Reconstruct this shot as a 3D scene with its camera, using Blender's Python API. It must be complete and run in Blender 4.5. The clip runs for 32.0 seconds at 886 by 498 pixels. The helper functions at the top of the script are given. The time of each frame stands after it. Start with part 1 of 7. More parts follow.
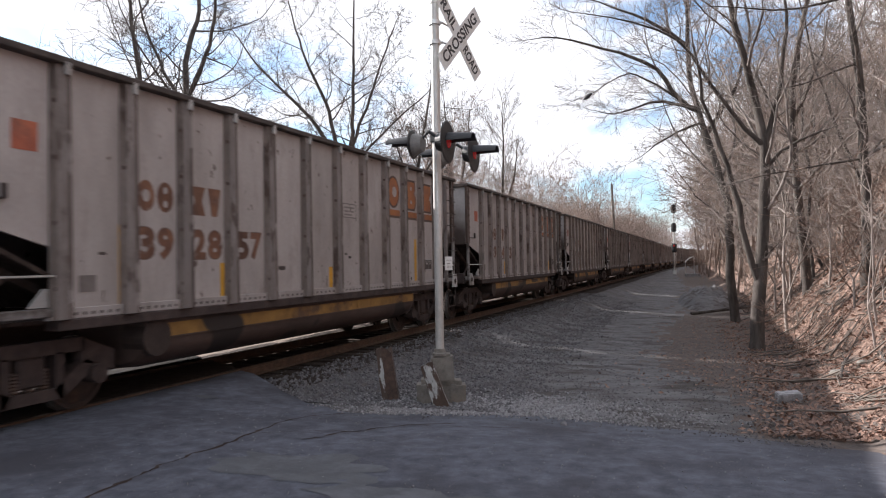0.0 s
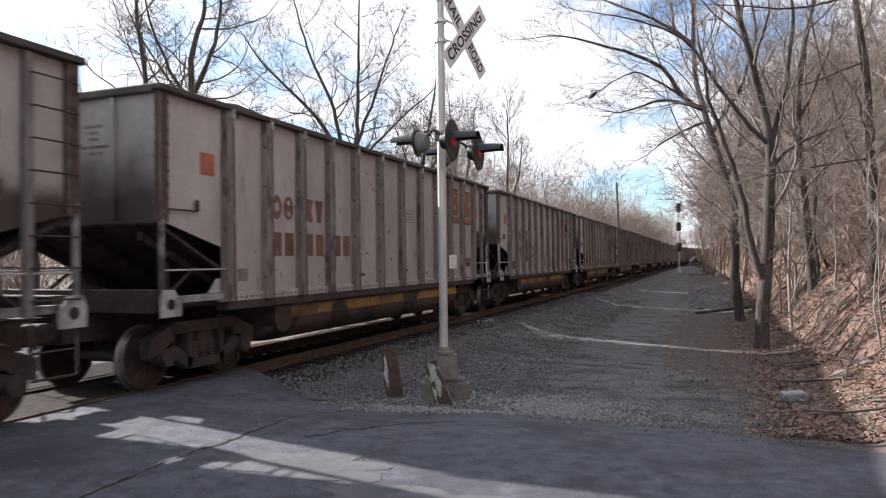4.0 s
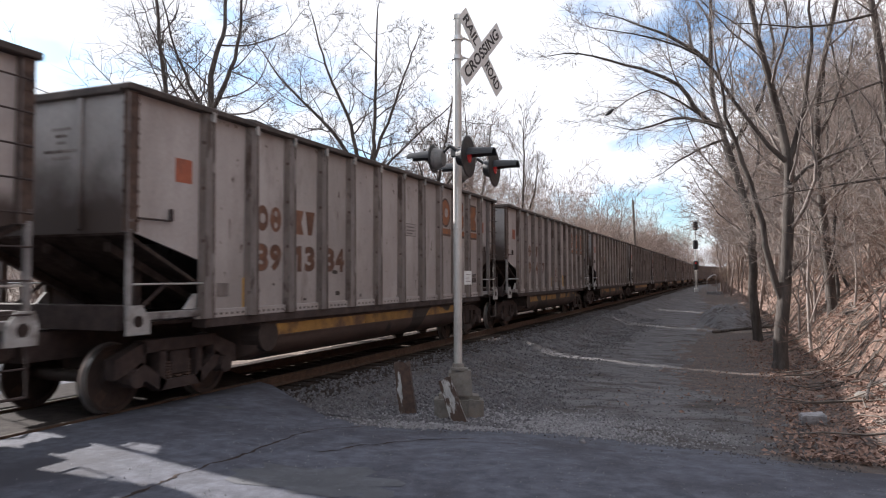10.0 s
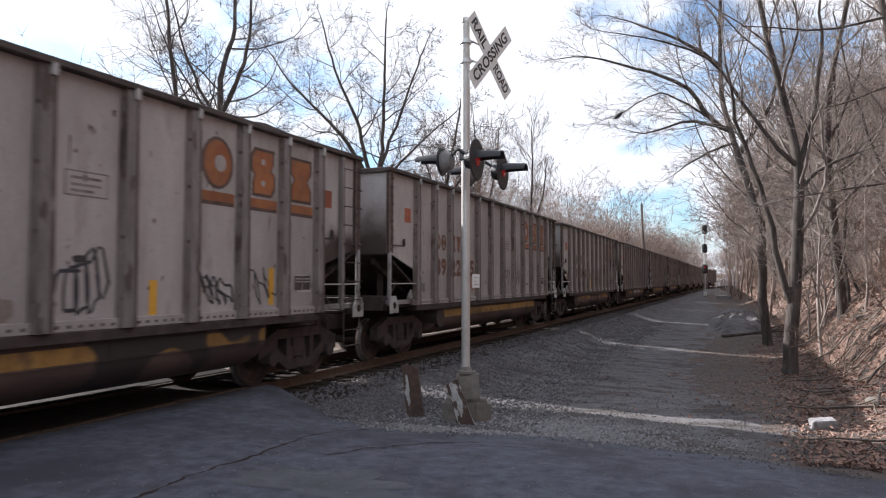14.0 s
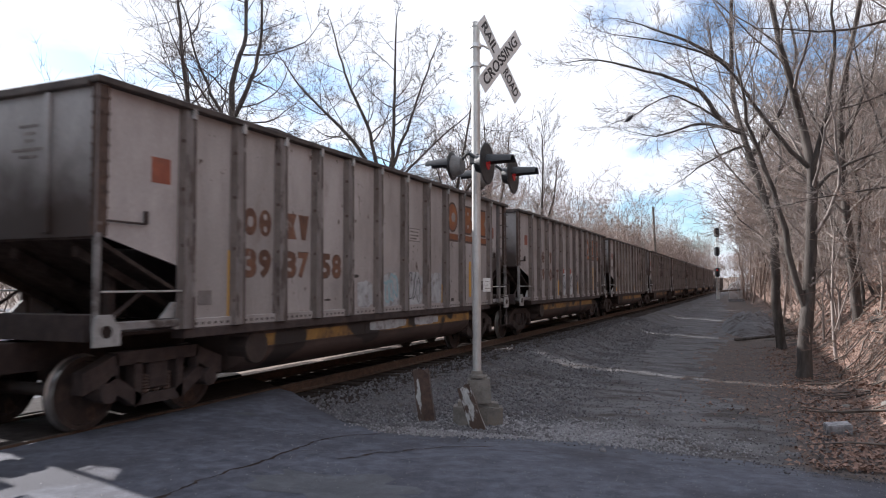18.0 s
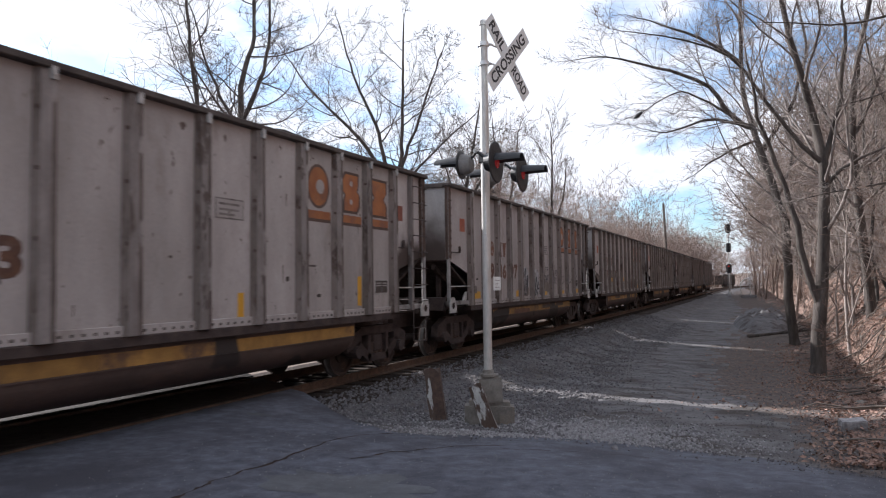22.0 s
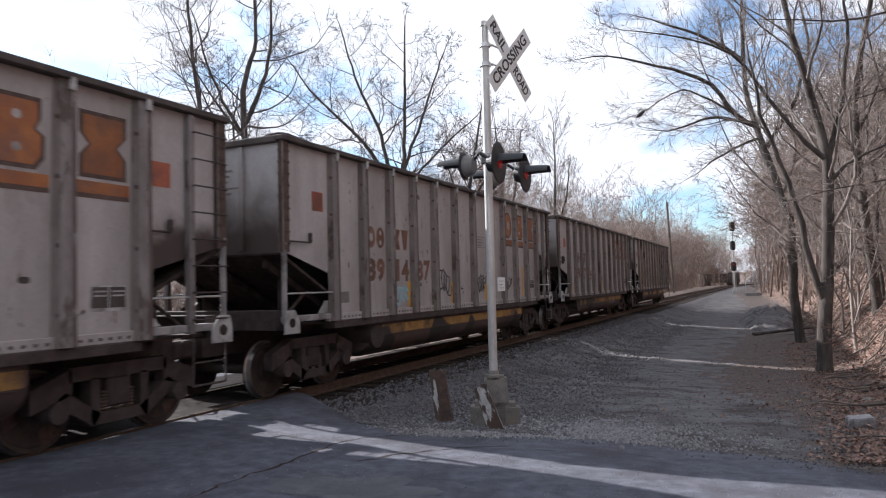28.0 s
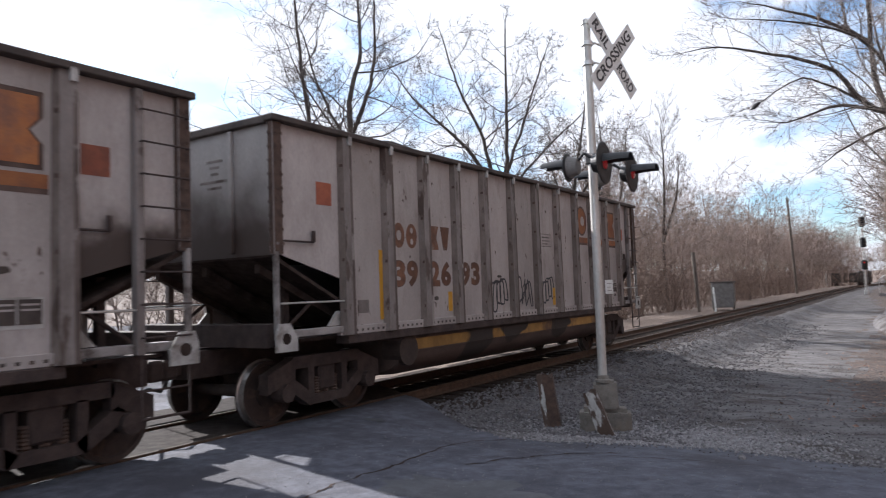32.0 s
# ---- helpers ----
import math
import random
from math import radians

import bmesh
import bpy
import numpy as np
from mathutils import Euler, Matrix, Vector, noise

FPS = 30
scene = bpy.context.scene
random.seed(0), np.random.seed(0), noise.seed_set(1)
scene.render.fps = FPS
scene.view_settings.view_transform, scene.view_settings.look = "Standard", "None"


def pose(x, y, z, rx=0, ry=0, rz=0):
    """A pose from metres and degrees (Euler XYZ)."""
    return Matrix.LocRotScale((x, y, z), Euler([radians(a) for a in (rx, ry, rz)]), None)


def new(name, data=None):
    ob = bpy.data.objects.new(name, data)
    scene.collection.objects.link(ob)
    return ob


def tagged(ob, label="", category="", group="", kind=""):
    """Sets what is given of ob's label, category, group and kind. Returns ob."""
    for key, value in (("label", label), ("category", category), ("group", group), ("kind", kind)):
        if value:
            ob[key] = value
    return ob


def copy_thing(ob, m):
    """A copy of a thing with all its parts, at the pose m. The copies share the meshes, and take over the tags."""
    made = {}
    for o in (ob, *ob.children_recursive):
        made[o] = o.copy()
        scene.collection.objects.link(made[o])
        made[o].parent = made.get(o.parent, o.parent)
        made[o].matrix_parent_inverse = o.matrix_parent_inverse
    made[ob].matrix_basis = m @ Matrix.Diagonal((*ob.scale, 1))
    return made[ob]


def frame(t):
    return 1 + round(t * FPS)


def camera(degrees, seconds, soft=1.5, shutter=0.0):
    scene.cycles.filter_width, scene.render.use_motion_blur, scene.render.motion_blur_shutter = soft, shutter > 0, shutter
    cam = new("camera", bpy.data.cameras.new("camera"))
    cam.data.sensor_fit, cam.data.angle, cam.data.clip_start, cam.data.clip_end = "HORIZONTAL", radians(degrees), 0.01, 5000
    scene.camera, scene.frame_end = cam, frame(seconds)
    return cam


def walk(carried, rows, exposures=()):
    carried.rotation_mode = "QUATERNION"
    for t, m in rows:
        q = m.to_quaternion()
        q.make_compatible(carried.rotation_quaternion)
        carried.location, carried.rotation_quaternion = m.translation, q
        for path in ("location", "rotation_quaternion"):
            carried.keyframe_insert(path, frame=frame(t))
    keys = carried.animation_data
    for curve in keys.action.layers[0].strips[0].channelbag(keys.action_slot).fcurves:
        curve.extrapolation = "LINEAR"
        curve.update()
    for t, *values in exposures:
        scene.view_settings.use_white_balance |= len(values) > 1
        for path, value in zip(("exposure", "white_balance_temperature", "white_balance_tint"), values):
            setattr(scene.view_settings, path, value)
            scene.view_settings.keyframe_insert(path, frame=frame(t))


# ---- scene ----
cam = camera(64.0, 32.0, soft=1.1, shutter=0.2)
EYE = (0.0, 0.0, 1.81)
TURNS = [
    (0, 91.059, 0.902, 20.43), (0.5, 90.937, 0.721, 20.46), (1, 90.905, 0.785, 20.475), (1.5, 90.813, 0.731, 20.528),
    (2, 90.792, 0.767, 20.582), (2.5, 90.801, 0.918, 20.638), (3, 90.862, 0.78, 20.631), (3.5, 90.937, 0.745, 20.729),
    (5.5, 90.885, 0.514, 20.837), (6, 90.989, 0.605, 20.947), (6.5, 91.168, 0.659, 20.887), (7, 91.489, 0.851, 20.995),
    (7.5, 91.83, 0.845, 21.149), (8, 92.089, 0.754, 21.317), (8.5, 92.19, 0.608, 21.585), (9, 92.225, 0.481, 21.812),
    (9.5, 92.255, 0.278, 21.974), (10, 92.218, 0.121, 21.983), (10.5, 92.256, -0.047, 22.179), (11, 92.359, -0.056, 22.281),
    (11.5, 92.408, -0.163, 22.352), (12, 92.47, -0.015, 22.372), (12.5, 92.514, -0.02, 22.42), (13, 92.513, -0.051, 22.424),
    (13.5, 92.472, -0.069, 22.491), (14, 92.467, -0.066, 22.626), (14.5, 92.461, -0.01, 22.72), (16.5, 92.587, 0.051, 22.942),
    (17, 92.63, 0.011, 23.044), (17.5, 92.663, 0.04, 23.17), (18, 92.792, 0.106, 23.503), (18.5, 92.969, 0.133, 23.833),
    (19, 92.958, 0.175, 24.19), (19.5, 92.934, 0.373, 24.273), (20, 92.989, 0.324, 24.263), (20.5, 92.835, 0.277, 24.29),
    (21, 92.734, 0.341, 24.224), (21.5, 92.671, 0.466, 24.272), (22, 92.734, 0.687, 24.327), (22.5, 92.813, 0.832, 24.303),
    (23, 92.79, 0.947, 24.253), (23.5, 92.818, 0.993, 24.274), (24, 92.874, 1.055, 24.364), (24.5, 92.963, 1.088, 24.365),
    (25, 92.94, 1.143, 24.377), (25.5, 92.93, 1.271, 24.394), (27.5, 92.902, 1.417, 24.703), (28, 92.848, 1.354, 24.666),
    (28.5, 92.905, 1.424, 24.716), (29, 93.143, 1.743, 25.098), (29.5, 93.361, 1.721, 25.277), (30, 93.377, 1.518, 26.325),
    (30.5, 92.982, 1.295, 27.662), (31, 93.026, 1.603, 27.88), (31.5, 93.316, 1.883, 28.741), (31.6, 93.326, 1.894, 29.225),
    (31.8, 93.354, 1.926, 30.589), (31.9, 93.38, 1.955, 31.822), (32, 93.409, 1.985, 33.143),
]
walk(cam, [(t, pose(*EYE, rx, ry, rz)) for t, rx, ry, rz in TURNS],
     exposures=[(0, 1.27, 6250, 13), (6, 1.25, 6250, 13), (14, 1.16, 6080, 13), (22, 1.16, 5980, 13), (32, 1.16, 5980, 13)])

# ---- light ----
SUN_ELEV, SUN_TURN = radians(27), radians(13.0)
# the sun stands beyond the track, and its light runs towards +x and a little towards -y
SUN_WAY = Vector((math.cos(SUN_TURN) * math.cos(SUN_ELEV), -math.sin(SUN_TURN) * math.cos(SUN_ELEV), -math.sin(SUN_ELEV)))
sun = new("sun", bpy.data.lights.new("sun", "SUN"))
sun.data.energy, sun.data.angle, sun.data.color = 5.0, radians(0.53), (1.0, 0.94, 0.86)
sun.rotation_euler = SUN_WAY.to_track_quat("-Z", "Y").to_euler()
sun.location = (-40, 10, 40)

world = bpy.data.worlds.new("sky")
scene.world = world
world.use_nodes = True
wn, wl = world.node_tree.nodes, world.node_tree.links
wn.clear()
sky = wn.new("ShaderNodeTexSky")
sky.sky_type, sky.sun_disc = "NISHITA", False
sky.sun_elevation, sky.sun_rotation = SUN_ELEV, math.atan2(-SUN_WAY.x, -SUN_WAY.y)
sky.air_density, sky.dust_density, sky.ozone_density = 1.0, 1.0, 1.0
tc = wn.new("ShaderNodeTexCoord")
mp = wn.new("ShaderNodeMapping")
mp.inputs["Scale"].default_value = (2.0, 2.0, 4.5)
mp.inputs["Location"].default_value = (52.59, 47.81, 49.6)
mp.inputs["Rotation"].default_value = (0, 0, radians(-54))
cl = wn.new("ShaderNodeTexNoise")
cl.inputs["Scale"].default_value, cl.inputs["Detail"].default_value, cl.inputs["Roughness"].default_value = 2.1, 7.0, 0.56
cr = wn.new("ShaderNodeValToRGB")
cr.color_ramp.elements[0].position, cr.color_ramp.elements[1].position = 0.385, 0.50
cr.color_ramp.elements[0].color = (0.14, 0.14, 0.14, 1)
mixc = wn.new("ShaderNodeMix")
mixc.data_type = "RGBA"
mixc.inputs[7].default_value = (7.4, 7.5, 7.6, 1)
bg = wn.new("ShaderNodeBackground")
bg.inputs["Strength"].default_value = 0.068
wo = wn.new("ShaderNodeOutputWorld")
wl.new(tc.outputs["Generated"], mp.inputs["Vector"])
wl.new(mp.outputs["Vector"], cl.inputs["Vector"])
wl.new(cl.outputs["Fac"], cr.inputs["Fac"])
wl.new(cr.outputs["Color"], mixc.inputs[0])
tint = wn.new("ShaderNodeMix")
tint.data_type, tint.blend_type = "RGBA", "MULTIPLY"
tint.inputs[0].default_value = 1.0
tint.inputs[7].default_value = (0.82, 1.12, 1.3, 1)
wl.new(sky.outputs["Color"], tint.inputs[6])
wl.new(tint.outputs[2], mixc.inputs[6])
wl.new(mixc.outputs[2], bg.inputs["Color"])
wl.new(bg.outputs["Background"], wo.inputs["Surface"])


# ---- materials ----
def mat(name, a, b, scale=6.0, rough=0.8, bump=0.3, grain=60.0, metal=0.0, stretch=(1, 1, 1), stain=None, stain_scale=1.2, stain_cut=(0.5, 0.7), vary=0.0, dist=0.01):
    """Two colours mixed by noise, a second patchy colour, fine grain relief and, with vary, a change from piece to piece."""
    m = bpy.data.materials.new(name)
    m.use_nodes = True
    nt, n, l = m.node_tree, m.node_tree.nodes, m.node_tree.links
    bs = n["Principled BSDF"]
    co = n.new("ShaderNodeTexCoord")
    ma = n.new("ShaderNodeMapping")
    ma.inputs["Scale"].default_value = stretch
    oi = n.new("ShaderNodeObjectInfo")
    l.new(co.outputs["Object"], ma.inputs["Vector"])
    off = n.new("ShaderNodeVectorMath")
    off.operation = "ADD"
    mul = n.new("ShaderNodeMath")
    mul.operation = "MULTIPLY"
    mul.inputs[1].default_value = 37.0
    l.new(oi.outputs["Random"], mul.inputs[0])
    l.new(ma.outputs["Vector"], off.inputs[0])
    if vary:
        l.new(mul.outputs[0], off.inputs[1])
    n1 = n.new("ShaderNodeTexNoise")
    n1.inputs["Scale"].default_value, n1.inputs["Detail"].default_value, n1.inputs["Roughness"].default_value = scale, 6.0, 0.62
    l.new(off.outputs[0], n1.inputs["Vector"])
    r1 = n.new("ShaderNodeValToRGB")
    r1.color_ramp.elements[0].position, r1.color_ramp.elements[1].position = 0.34, 0.68
    r1.color_ramp.elements[0].color, r1.color_ramp.elements[1].color = (*a, 1), (*b, 1)
    l.new(n1.outputs["Fac"], r1.inputs["Fac"])
    col = r1.outputs["Color"]
    if stain:
        n2 = n.new("ShaderNodeTexNoise")
        n2.inputs["Scale"].default_value, n2.inputs["Detail"].default_value, n2.inputs["Roughness"].default_value = stain_scale, 8.0, 0.66
        l.new(off.outputs[0], n2.inputs["Vector"])
        r2 = n.new("ShaderNodeValToRGB")
        r2.color_ramp.elements[0].position, r2.color_ramp.elements[1].position = stain_cut
        l.new(n2.outputs["Fac"], r2.inputs["Fac"])
        mx = n.new("ShaderNodeMix")
        mx.data_type = "RGBA"
        mx.inputs[7].default_value = (*stain, 1)
        l.new(r2.outputs["Color"], mx.inputs[0])
        l.new(col, mx.inputs[6])
        col = mx.outputs[2]
    n3 = n.new("ShaderNodeTexNoise")
    n3.inputs["Scale"].default_value, n3.inputs["Detail"].default_value, n3.inputs["Roughness"].default_value = grain, 3.0, 0.7
    l.new(off.outputs[0], n3.inputs["Vector"])
    hv = n.new("ShaderNodeHueSaturation")
    l.new(col, hv.inputs["Color"])
    mr = n.new("ShaderNodeMapRange")
    mr.inputs["To Min"].default_value, mr.inputs["To Max"].default_value = 0.72, 1.28
    l.new(n3.outputs["Fac"], mr.inputs["Value"])
    if vary:
        mv = n.new("ShaderNodeMapRange")
        mv.inputs["To Min"].default_value, mv.inputs["To Max"].default_value = 1 - vary, 1 + vary
        l.new(oi.outputs["Random"], mv.inputs["Value"])
        mm = n.new("ShaderNodeMath")
        mm.operation = "MULTIPLY"
        l.new(mr.outputs[0], mm.inputs[0])
        l.new(mv.outputs[0], mm.inputs[1])
        l.new(mm.outputs[0], hv.inputs["Value"])
    else:
        l.new(mr.outputs[0], hv.inputs["Value"])
    l.new(hv.outputs["Color"], bs.inputs["Base Color"])
    bs.inputs["Roughness"].default_value, bs.inputs["Metallic"].default_value = rough, metal
    if bump:
        bp = n.new("ShaderNodeBump")
        bp.inputs["Strength"].default_value, bp.inputs["Distance"].default_value = bump, dist
        l.new(n3.outputs["Fac"], bp.inputs["Height"])
        l.new(bp.outputs["Normal"], bs.inputs["Normal"])
    return m


def glow(name, colour, strength, base=(0.3, 0.02, 0.02)):
    m = mat(name, base, base, rough=0.25, bump=0)
    bs = m.node_tree.nodes["Principled BSDF"]
    bs.inputs["Emission Color"].default_value, bs.inputs["Emission Strength"].default_value = (*colour, 1), strength
    return m


M_ASPHALT = mat("worn_asphalt", (0.045, 0.047, 0.061), (0.106, 0.109, 0.137), 5.0, 0.92, 1.0, 90, stain=(0.042, 0.041, 0.053), stain_scale=0.7, stain_cut=(0.48, 0.6), dist=0.006)
M_PATCH = mat("asphalt_patch", (0.06, 0.061, 0.068), (0.09, 0.091, 0.1), 3.0, 0.92, 0.4, 130, stain=(0.1, 0.1, 0.113), stain_scale=2.5, stain_cut=(0.5, 0.62), dist=0.005)
M_GRAVEL = mat("grey_gravel", (0.05, 0.046, 0.048), (0.155, 0.145, 0.148), 26, 0.95, 1.0, 60, stain=(0.062, 0.052, 0.047), stain_scale=0.8, stain_cut=(0.45, 0.62), dist=0.012)
M_DIRT = mat("packed_dirt_road", (0.072, 0.066, 0.067), (0.168, 0.158, 0.16), 2.6, 0.95, 0.8, 40, stretch=(0.7, 1.3, 1), stain=(0.042, 0.033, 0.028), stain_scale=1.3, stain_cut=(0.5, 0.6), dist=0.014)
M_LEAF_GROUND = mat("leaf_litter_ground", (0.06, 0.037, 0.029), (0.29, 0.186, 0.142), 9, 0.95, 1.0, 30, stain=(0.05, 0.036, 0.028), stain_scale=1.6, stain_cut=(0.5, 0.58), dist=0.03)
M_VERGE = mat("leafy_verge_dirt", (0.045, 0.034, 0.029), (0.125, 0.096, 0.083), 5, 0.95, 0.9, 40, stain=(0.1, 0.066, 0.05), stain_scale=3.0, stain_cut=(0.5, 0.62), dist=0.015)
M_WOODS_GROUND = mat("woodland_ground", (0.08, 0.055, 0.042), (0.175, 0.125, 0.096), 3, 0.95, 1.0, 14, dist=0.03)
M_BALLAST = mat("coal_dusted_ballast", (0.03, 0.023, 0.021), (0.075, 0.061, 0.055), 22, 0.95, 1.0, 50, stain=(0.035, 0.027, 0.023), stain_scale=0.9, dist=0.02)
M_PANEL = mat("dark_crossing_strip", (0.03, 0.025, 0.023), (0.06, 0.051, 0.047), 6, 0.85, 0.6, 50)
M_STONE = mat("ballast_stone", (0.058, 0.054, 0.057), (0.18, 0.169, 0.175), 12, 0.9, 0.5, 60, vary=0.3)
M_CHIP = mat("pale_stone_chip", (0.15, 0.144, 0.146), (0.33, 0.316, 0.32), 12, 0.9, 0.5, 60, vary=0.3)
M_TIE = mat("creosoted_tie", (0.028, 0.021, 0.018), (0.06, 0.048, 0.04), 5, 0.9, 0.8, 40, stretch=(0.15, 1, 1), vary=0.3)
M_RAIL = mat("rusty_rail", (0.06, 0.036, 0.025), (0.12, 0.07, 0.045), 8, 0.75, 0.4, 60, metal=0.2)
M_RAILTOP = mat("dull_rail_head", (0.05, 0.04, 0.034), (0.1, 0.082, 0.072), 8, 0.65, 0.1, 60)
M_BARK = mat("grey_brown_bark", (0.038, 0.03, 0.026), (0.1, 0.083, 0.072), 5, 0.95, 1.0, 24, stretch=(1, 1, 0.22), stain=(0.16, 0.142, 0.125), stain_scale=2, stain_cut=(0.6, 0.8), dist=0.03)
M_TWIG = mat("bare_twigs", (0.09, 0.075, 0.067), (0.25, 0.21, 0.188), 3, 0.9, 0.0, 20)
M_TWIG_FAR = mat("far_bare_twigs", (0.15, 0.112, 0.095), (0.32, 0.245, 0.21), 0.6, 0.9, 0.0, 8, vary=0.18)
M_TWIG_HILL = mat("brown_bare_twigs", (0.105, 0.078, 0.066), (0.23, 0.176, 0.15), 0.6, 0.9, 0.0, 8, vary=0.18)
# lighter twig copy: sunlight on the hillside is put into its colour
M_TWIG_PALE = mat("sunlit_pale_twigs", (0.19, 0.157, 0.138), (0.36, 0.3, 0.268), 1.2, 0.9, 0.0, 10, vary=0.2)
# darker twig copy: its colour holds the silhouette against the sky
M_TWIG_DARK = mat("backlit_dark_twigs", (0.05, 0.04, 0.036), (0.11, 0.09, 0.08), 3, 0.9, 0.0, 20)
M_BRUSH = mat("dry_brush", (0.11, 0.073, 0.057), (0.235, 0.16, 0.125), 1.5, 0.9, 0.0, 12, vary=0.25)
M_DEADLEAF = mat("dead_leaves", (0.11, 0.062, 0.045), (0.3, 0.185, 0.14), 7, 0.8, 0.0, 20, vary=0.3)
M_GALV = mat("galvanised_steel", (0.42, 0.405, 0.38), (0.58, 0.565, 0.54), 4, 0.45, 0.15, 50, metal=0.4, stretch=(1, 1, 0.3))
M_ALU = mat("brushed_aluminium", (0.5, 0.5, 0.49), (0.66, 0.66, 0.65), 6, 0.4, 0.15, 60, metal=0.7)
M_BLACK = mat("black_paint", (0.012, 0.012, 0.013), (0.03, 0.03, 0.032), 6, 0.5, 0.2, 60)
M_SIGN = mat("white_sign_sheeting", (0.6, 0.61, 0.6), (0.7, 0.71, 0.7), 5, 0.45, 0.1, 60, stain=(0.5, 0.49, 0.46), stain_scale=3)
M_LETTER = mat("black_lettering", (0.02, 0.02, 0.022), (0.045, 0.045, 0.048), 14, 0.6, 0.0, 60)
M_CONC = mat("weathered_concrete", (0.125, 0.112, 0.098), (0.245, 0.225, 0.2), 5, 0.92, 0.7, 50, stain=(0.15, 0.11, 0.08), stain_scale=2.5, dist=0.012)
M_WPAINT = mat("peeling_white_paint", (0.34, 0.34, 0.33), (0.52, 0.52, 0.5), 8, 0.7, 0.4, 50, stretch=(1, 1, 0.35), stain=(0.07, 0.045, 0.034), stain_scale=7.0, stain_cut=(0.42, 0.47))
M_RUSTDARK = mat("dark_rusted_steel", (0.045, 0.028, 0.022), (0.1, 0.062, 0.046), 9, 0.85, 0.6, 60)
M_SIDE = mat("grimy_pale_grey_paint", (0.275, 0.242, 0.227), (0.392, 0.352, 0.335), 0.9, 0.7, 0.1, 40, stretch=(1, 1.3, 0.55), stain=(0.2, 0.162, 0.144), stain_scale=1.7, stain_cut=(0.56, 0.8), vary=0.08)
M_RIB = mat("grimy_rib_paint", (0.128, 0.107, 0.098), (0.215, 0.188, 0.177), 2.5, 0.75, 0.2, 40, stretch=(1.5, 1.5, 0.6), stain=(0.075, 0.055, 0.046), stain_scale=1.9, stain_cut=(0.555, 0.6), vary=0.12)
# flank tone carries the shade of faces turned from the sun, besides rust stains
M_RIBEDGE = mat("shaded_rusty_rib_flank", (0.115, 0.09, 0.077), (0.2, 0.164, 0.146), 3.0, 0.85, 0.25, 40, stretch=(1, 1, 0.5), stain=(0.06, 0.04, 0.032), stain_scale=1.8, stain_cut=(0.56, 0.63), vary=0.15)
# dark strip along the rib face paints in its shadow, broken by pale scabs
M_RIBDARK = mat("shaded_scabbed_rib_edge", (0.06, 0.043, 0.036), (0.13, 0.102, 0.09), 3.0, 0.85, 0.3, 40, stretch=(1, 1, 0.6), stain=(0.24, 0.213, 0.2), stain_scale=2.2, stain_cut=(0.56, 0.6), vary=0.15)
M_CHORD = mat("dark_top_chord", (0.032, 0.023, 0.02), (0.085, 0.066, 0.057), 3, 0.8, 0.4, 40)
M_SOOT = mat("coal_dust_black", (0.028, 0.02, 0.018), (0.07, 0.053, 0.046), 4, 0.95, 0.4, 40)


def darker_below(name, a, b, lo, hi):
    """Pale paint that mixes to dark brown downwards, from hi to lo, unevenly."""
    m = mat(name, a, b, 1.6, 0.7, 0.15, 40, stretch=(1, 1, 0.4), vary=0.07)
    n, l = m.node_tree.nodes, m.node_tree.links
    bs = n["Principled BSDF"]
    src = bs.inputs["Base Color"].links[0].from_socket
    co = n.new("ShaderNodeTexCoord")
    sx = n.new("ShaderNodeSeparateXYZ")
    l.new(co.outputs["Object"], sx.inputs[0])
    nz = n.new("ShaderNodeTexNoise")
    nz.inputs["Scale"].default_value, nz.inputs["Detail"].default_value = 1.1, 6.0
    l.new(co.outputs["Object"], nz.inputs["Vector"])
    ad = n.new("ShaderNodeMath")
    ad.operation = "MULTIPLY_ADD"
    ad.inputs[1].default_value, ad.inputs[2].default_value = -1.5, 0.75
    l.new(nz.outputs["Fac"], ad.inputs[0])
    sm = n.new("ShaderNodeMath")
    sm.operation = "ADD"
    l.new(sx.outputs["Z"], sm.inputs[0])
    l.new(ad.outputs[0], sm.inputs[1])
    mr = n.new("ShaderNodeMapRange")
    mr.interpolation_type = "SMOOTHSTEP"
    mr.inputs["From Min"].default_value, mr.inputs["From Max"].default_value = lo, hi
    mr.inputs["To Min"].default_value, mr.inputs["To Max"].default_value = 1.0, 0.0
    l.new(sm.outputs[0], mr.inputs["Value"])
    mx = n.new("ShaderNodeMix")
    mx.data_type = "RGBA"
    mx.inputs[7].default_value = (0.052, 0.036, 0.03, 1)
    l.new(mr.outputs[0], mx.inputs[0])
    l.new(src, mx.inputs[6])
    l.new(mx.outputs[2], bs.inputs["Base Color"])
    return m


M_ENDSHEET = darker_below("pale_end_sheet_dark_below", (0.24, 0.222, 0.214), (0.35, 0.328, 0.318), 2.6, 3.65)
M_ENDCLEAN = darker_below("pale_end_panel_thin_dark_foot", (0.315, 0.278, 0.262), (0.43, 0.39, 0.372), 1.95, 2.22)
M_ENDPANEL = darker_below("pale_end_panel_dark_below", (0.31, 0.275, 0.26), (0.43, 0.39, 0.372), 2.30, 2.75)
M_BELLY = mat("grimy_brown_belly", (0.052, 0.034, 0.027), (0.135, 0.09, 0.066), 1.6, 0.8, 0.3, 30, stretch=(1, 0.4, 1), stain=(0.045, 0.03, 0.024), stain_scale=1.1, stain_cut=(0.52, 0.72), vary=0.1)
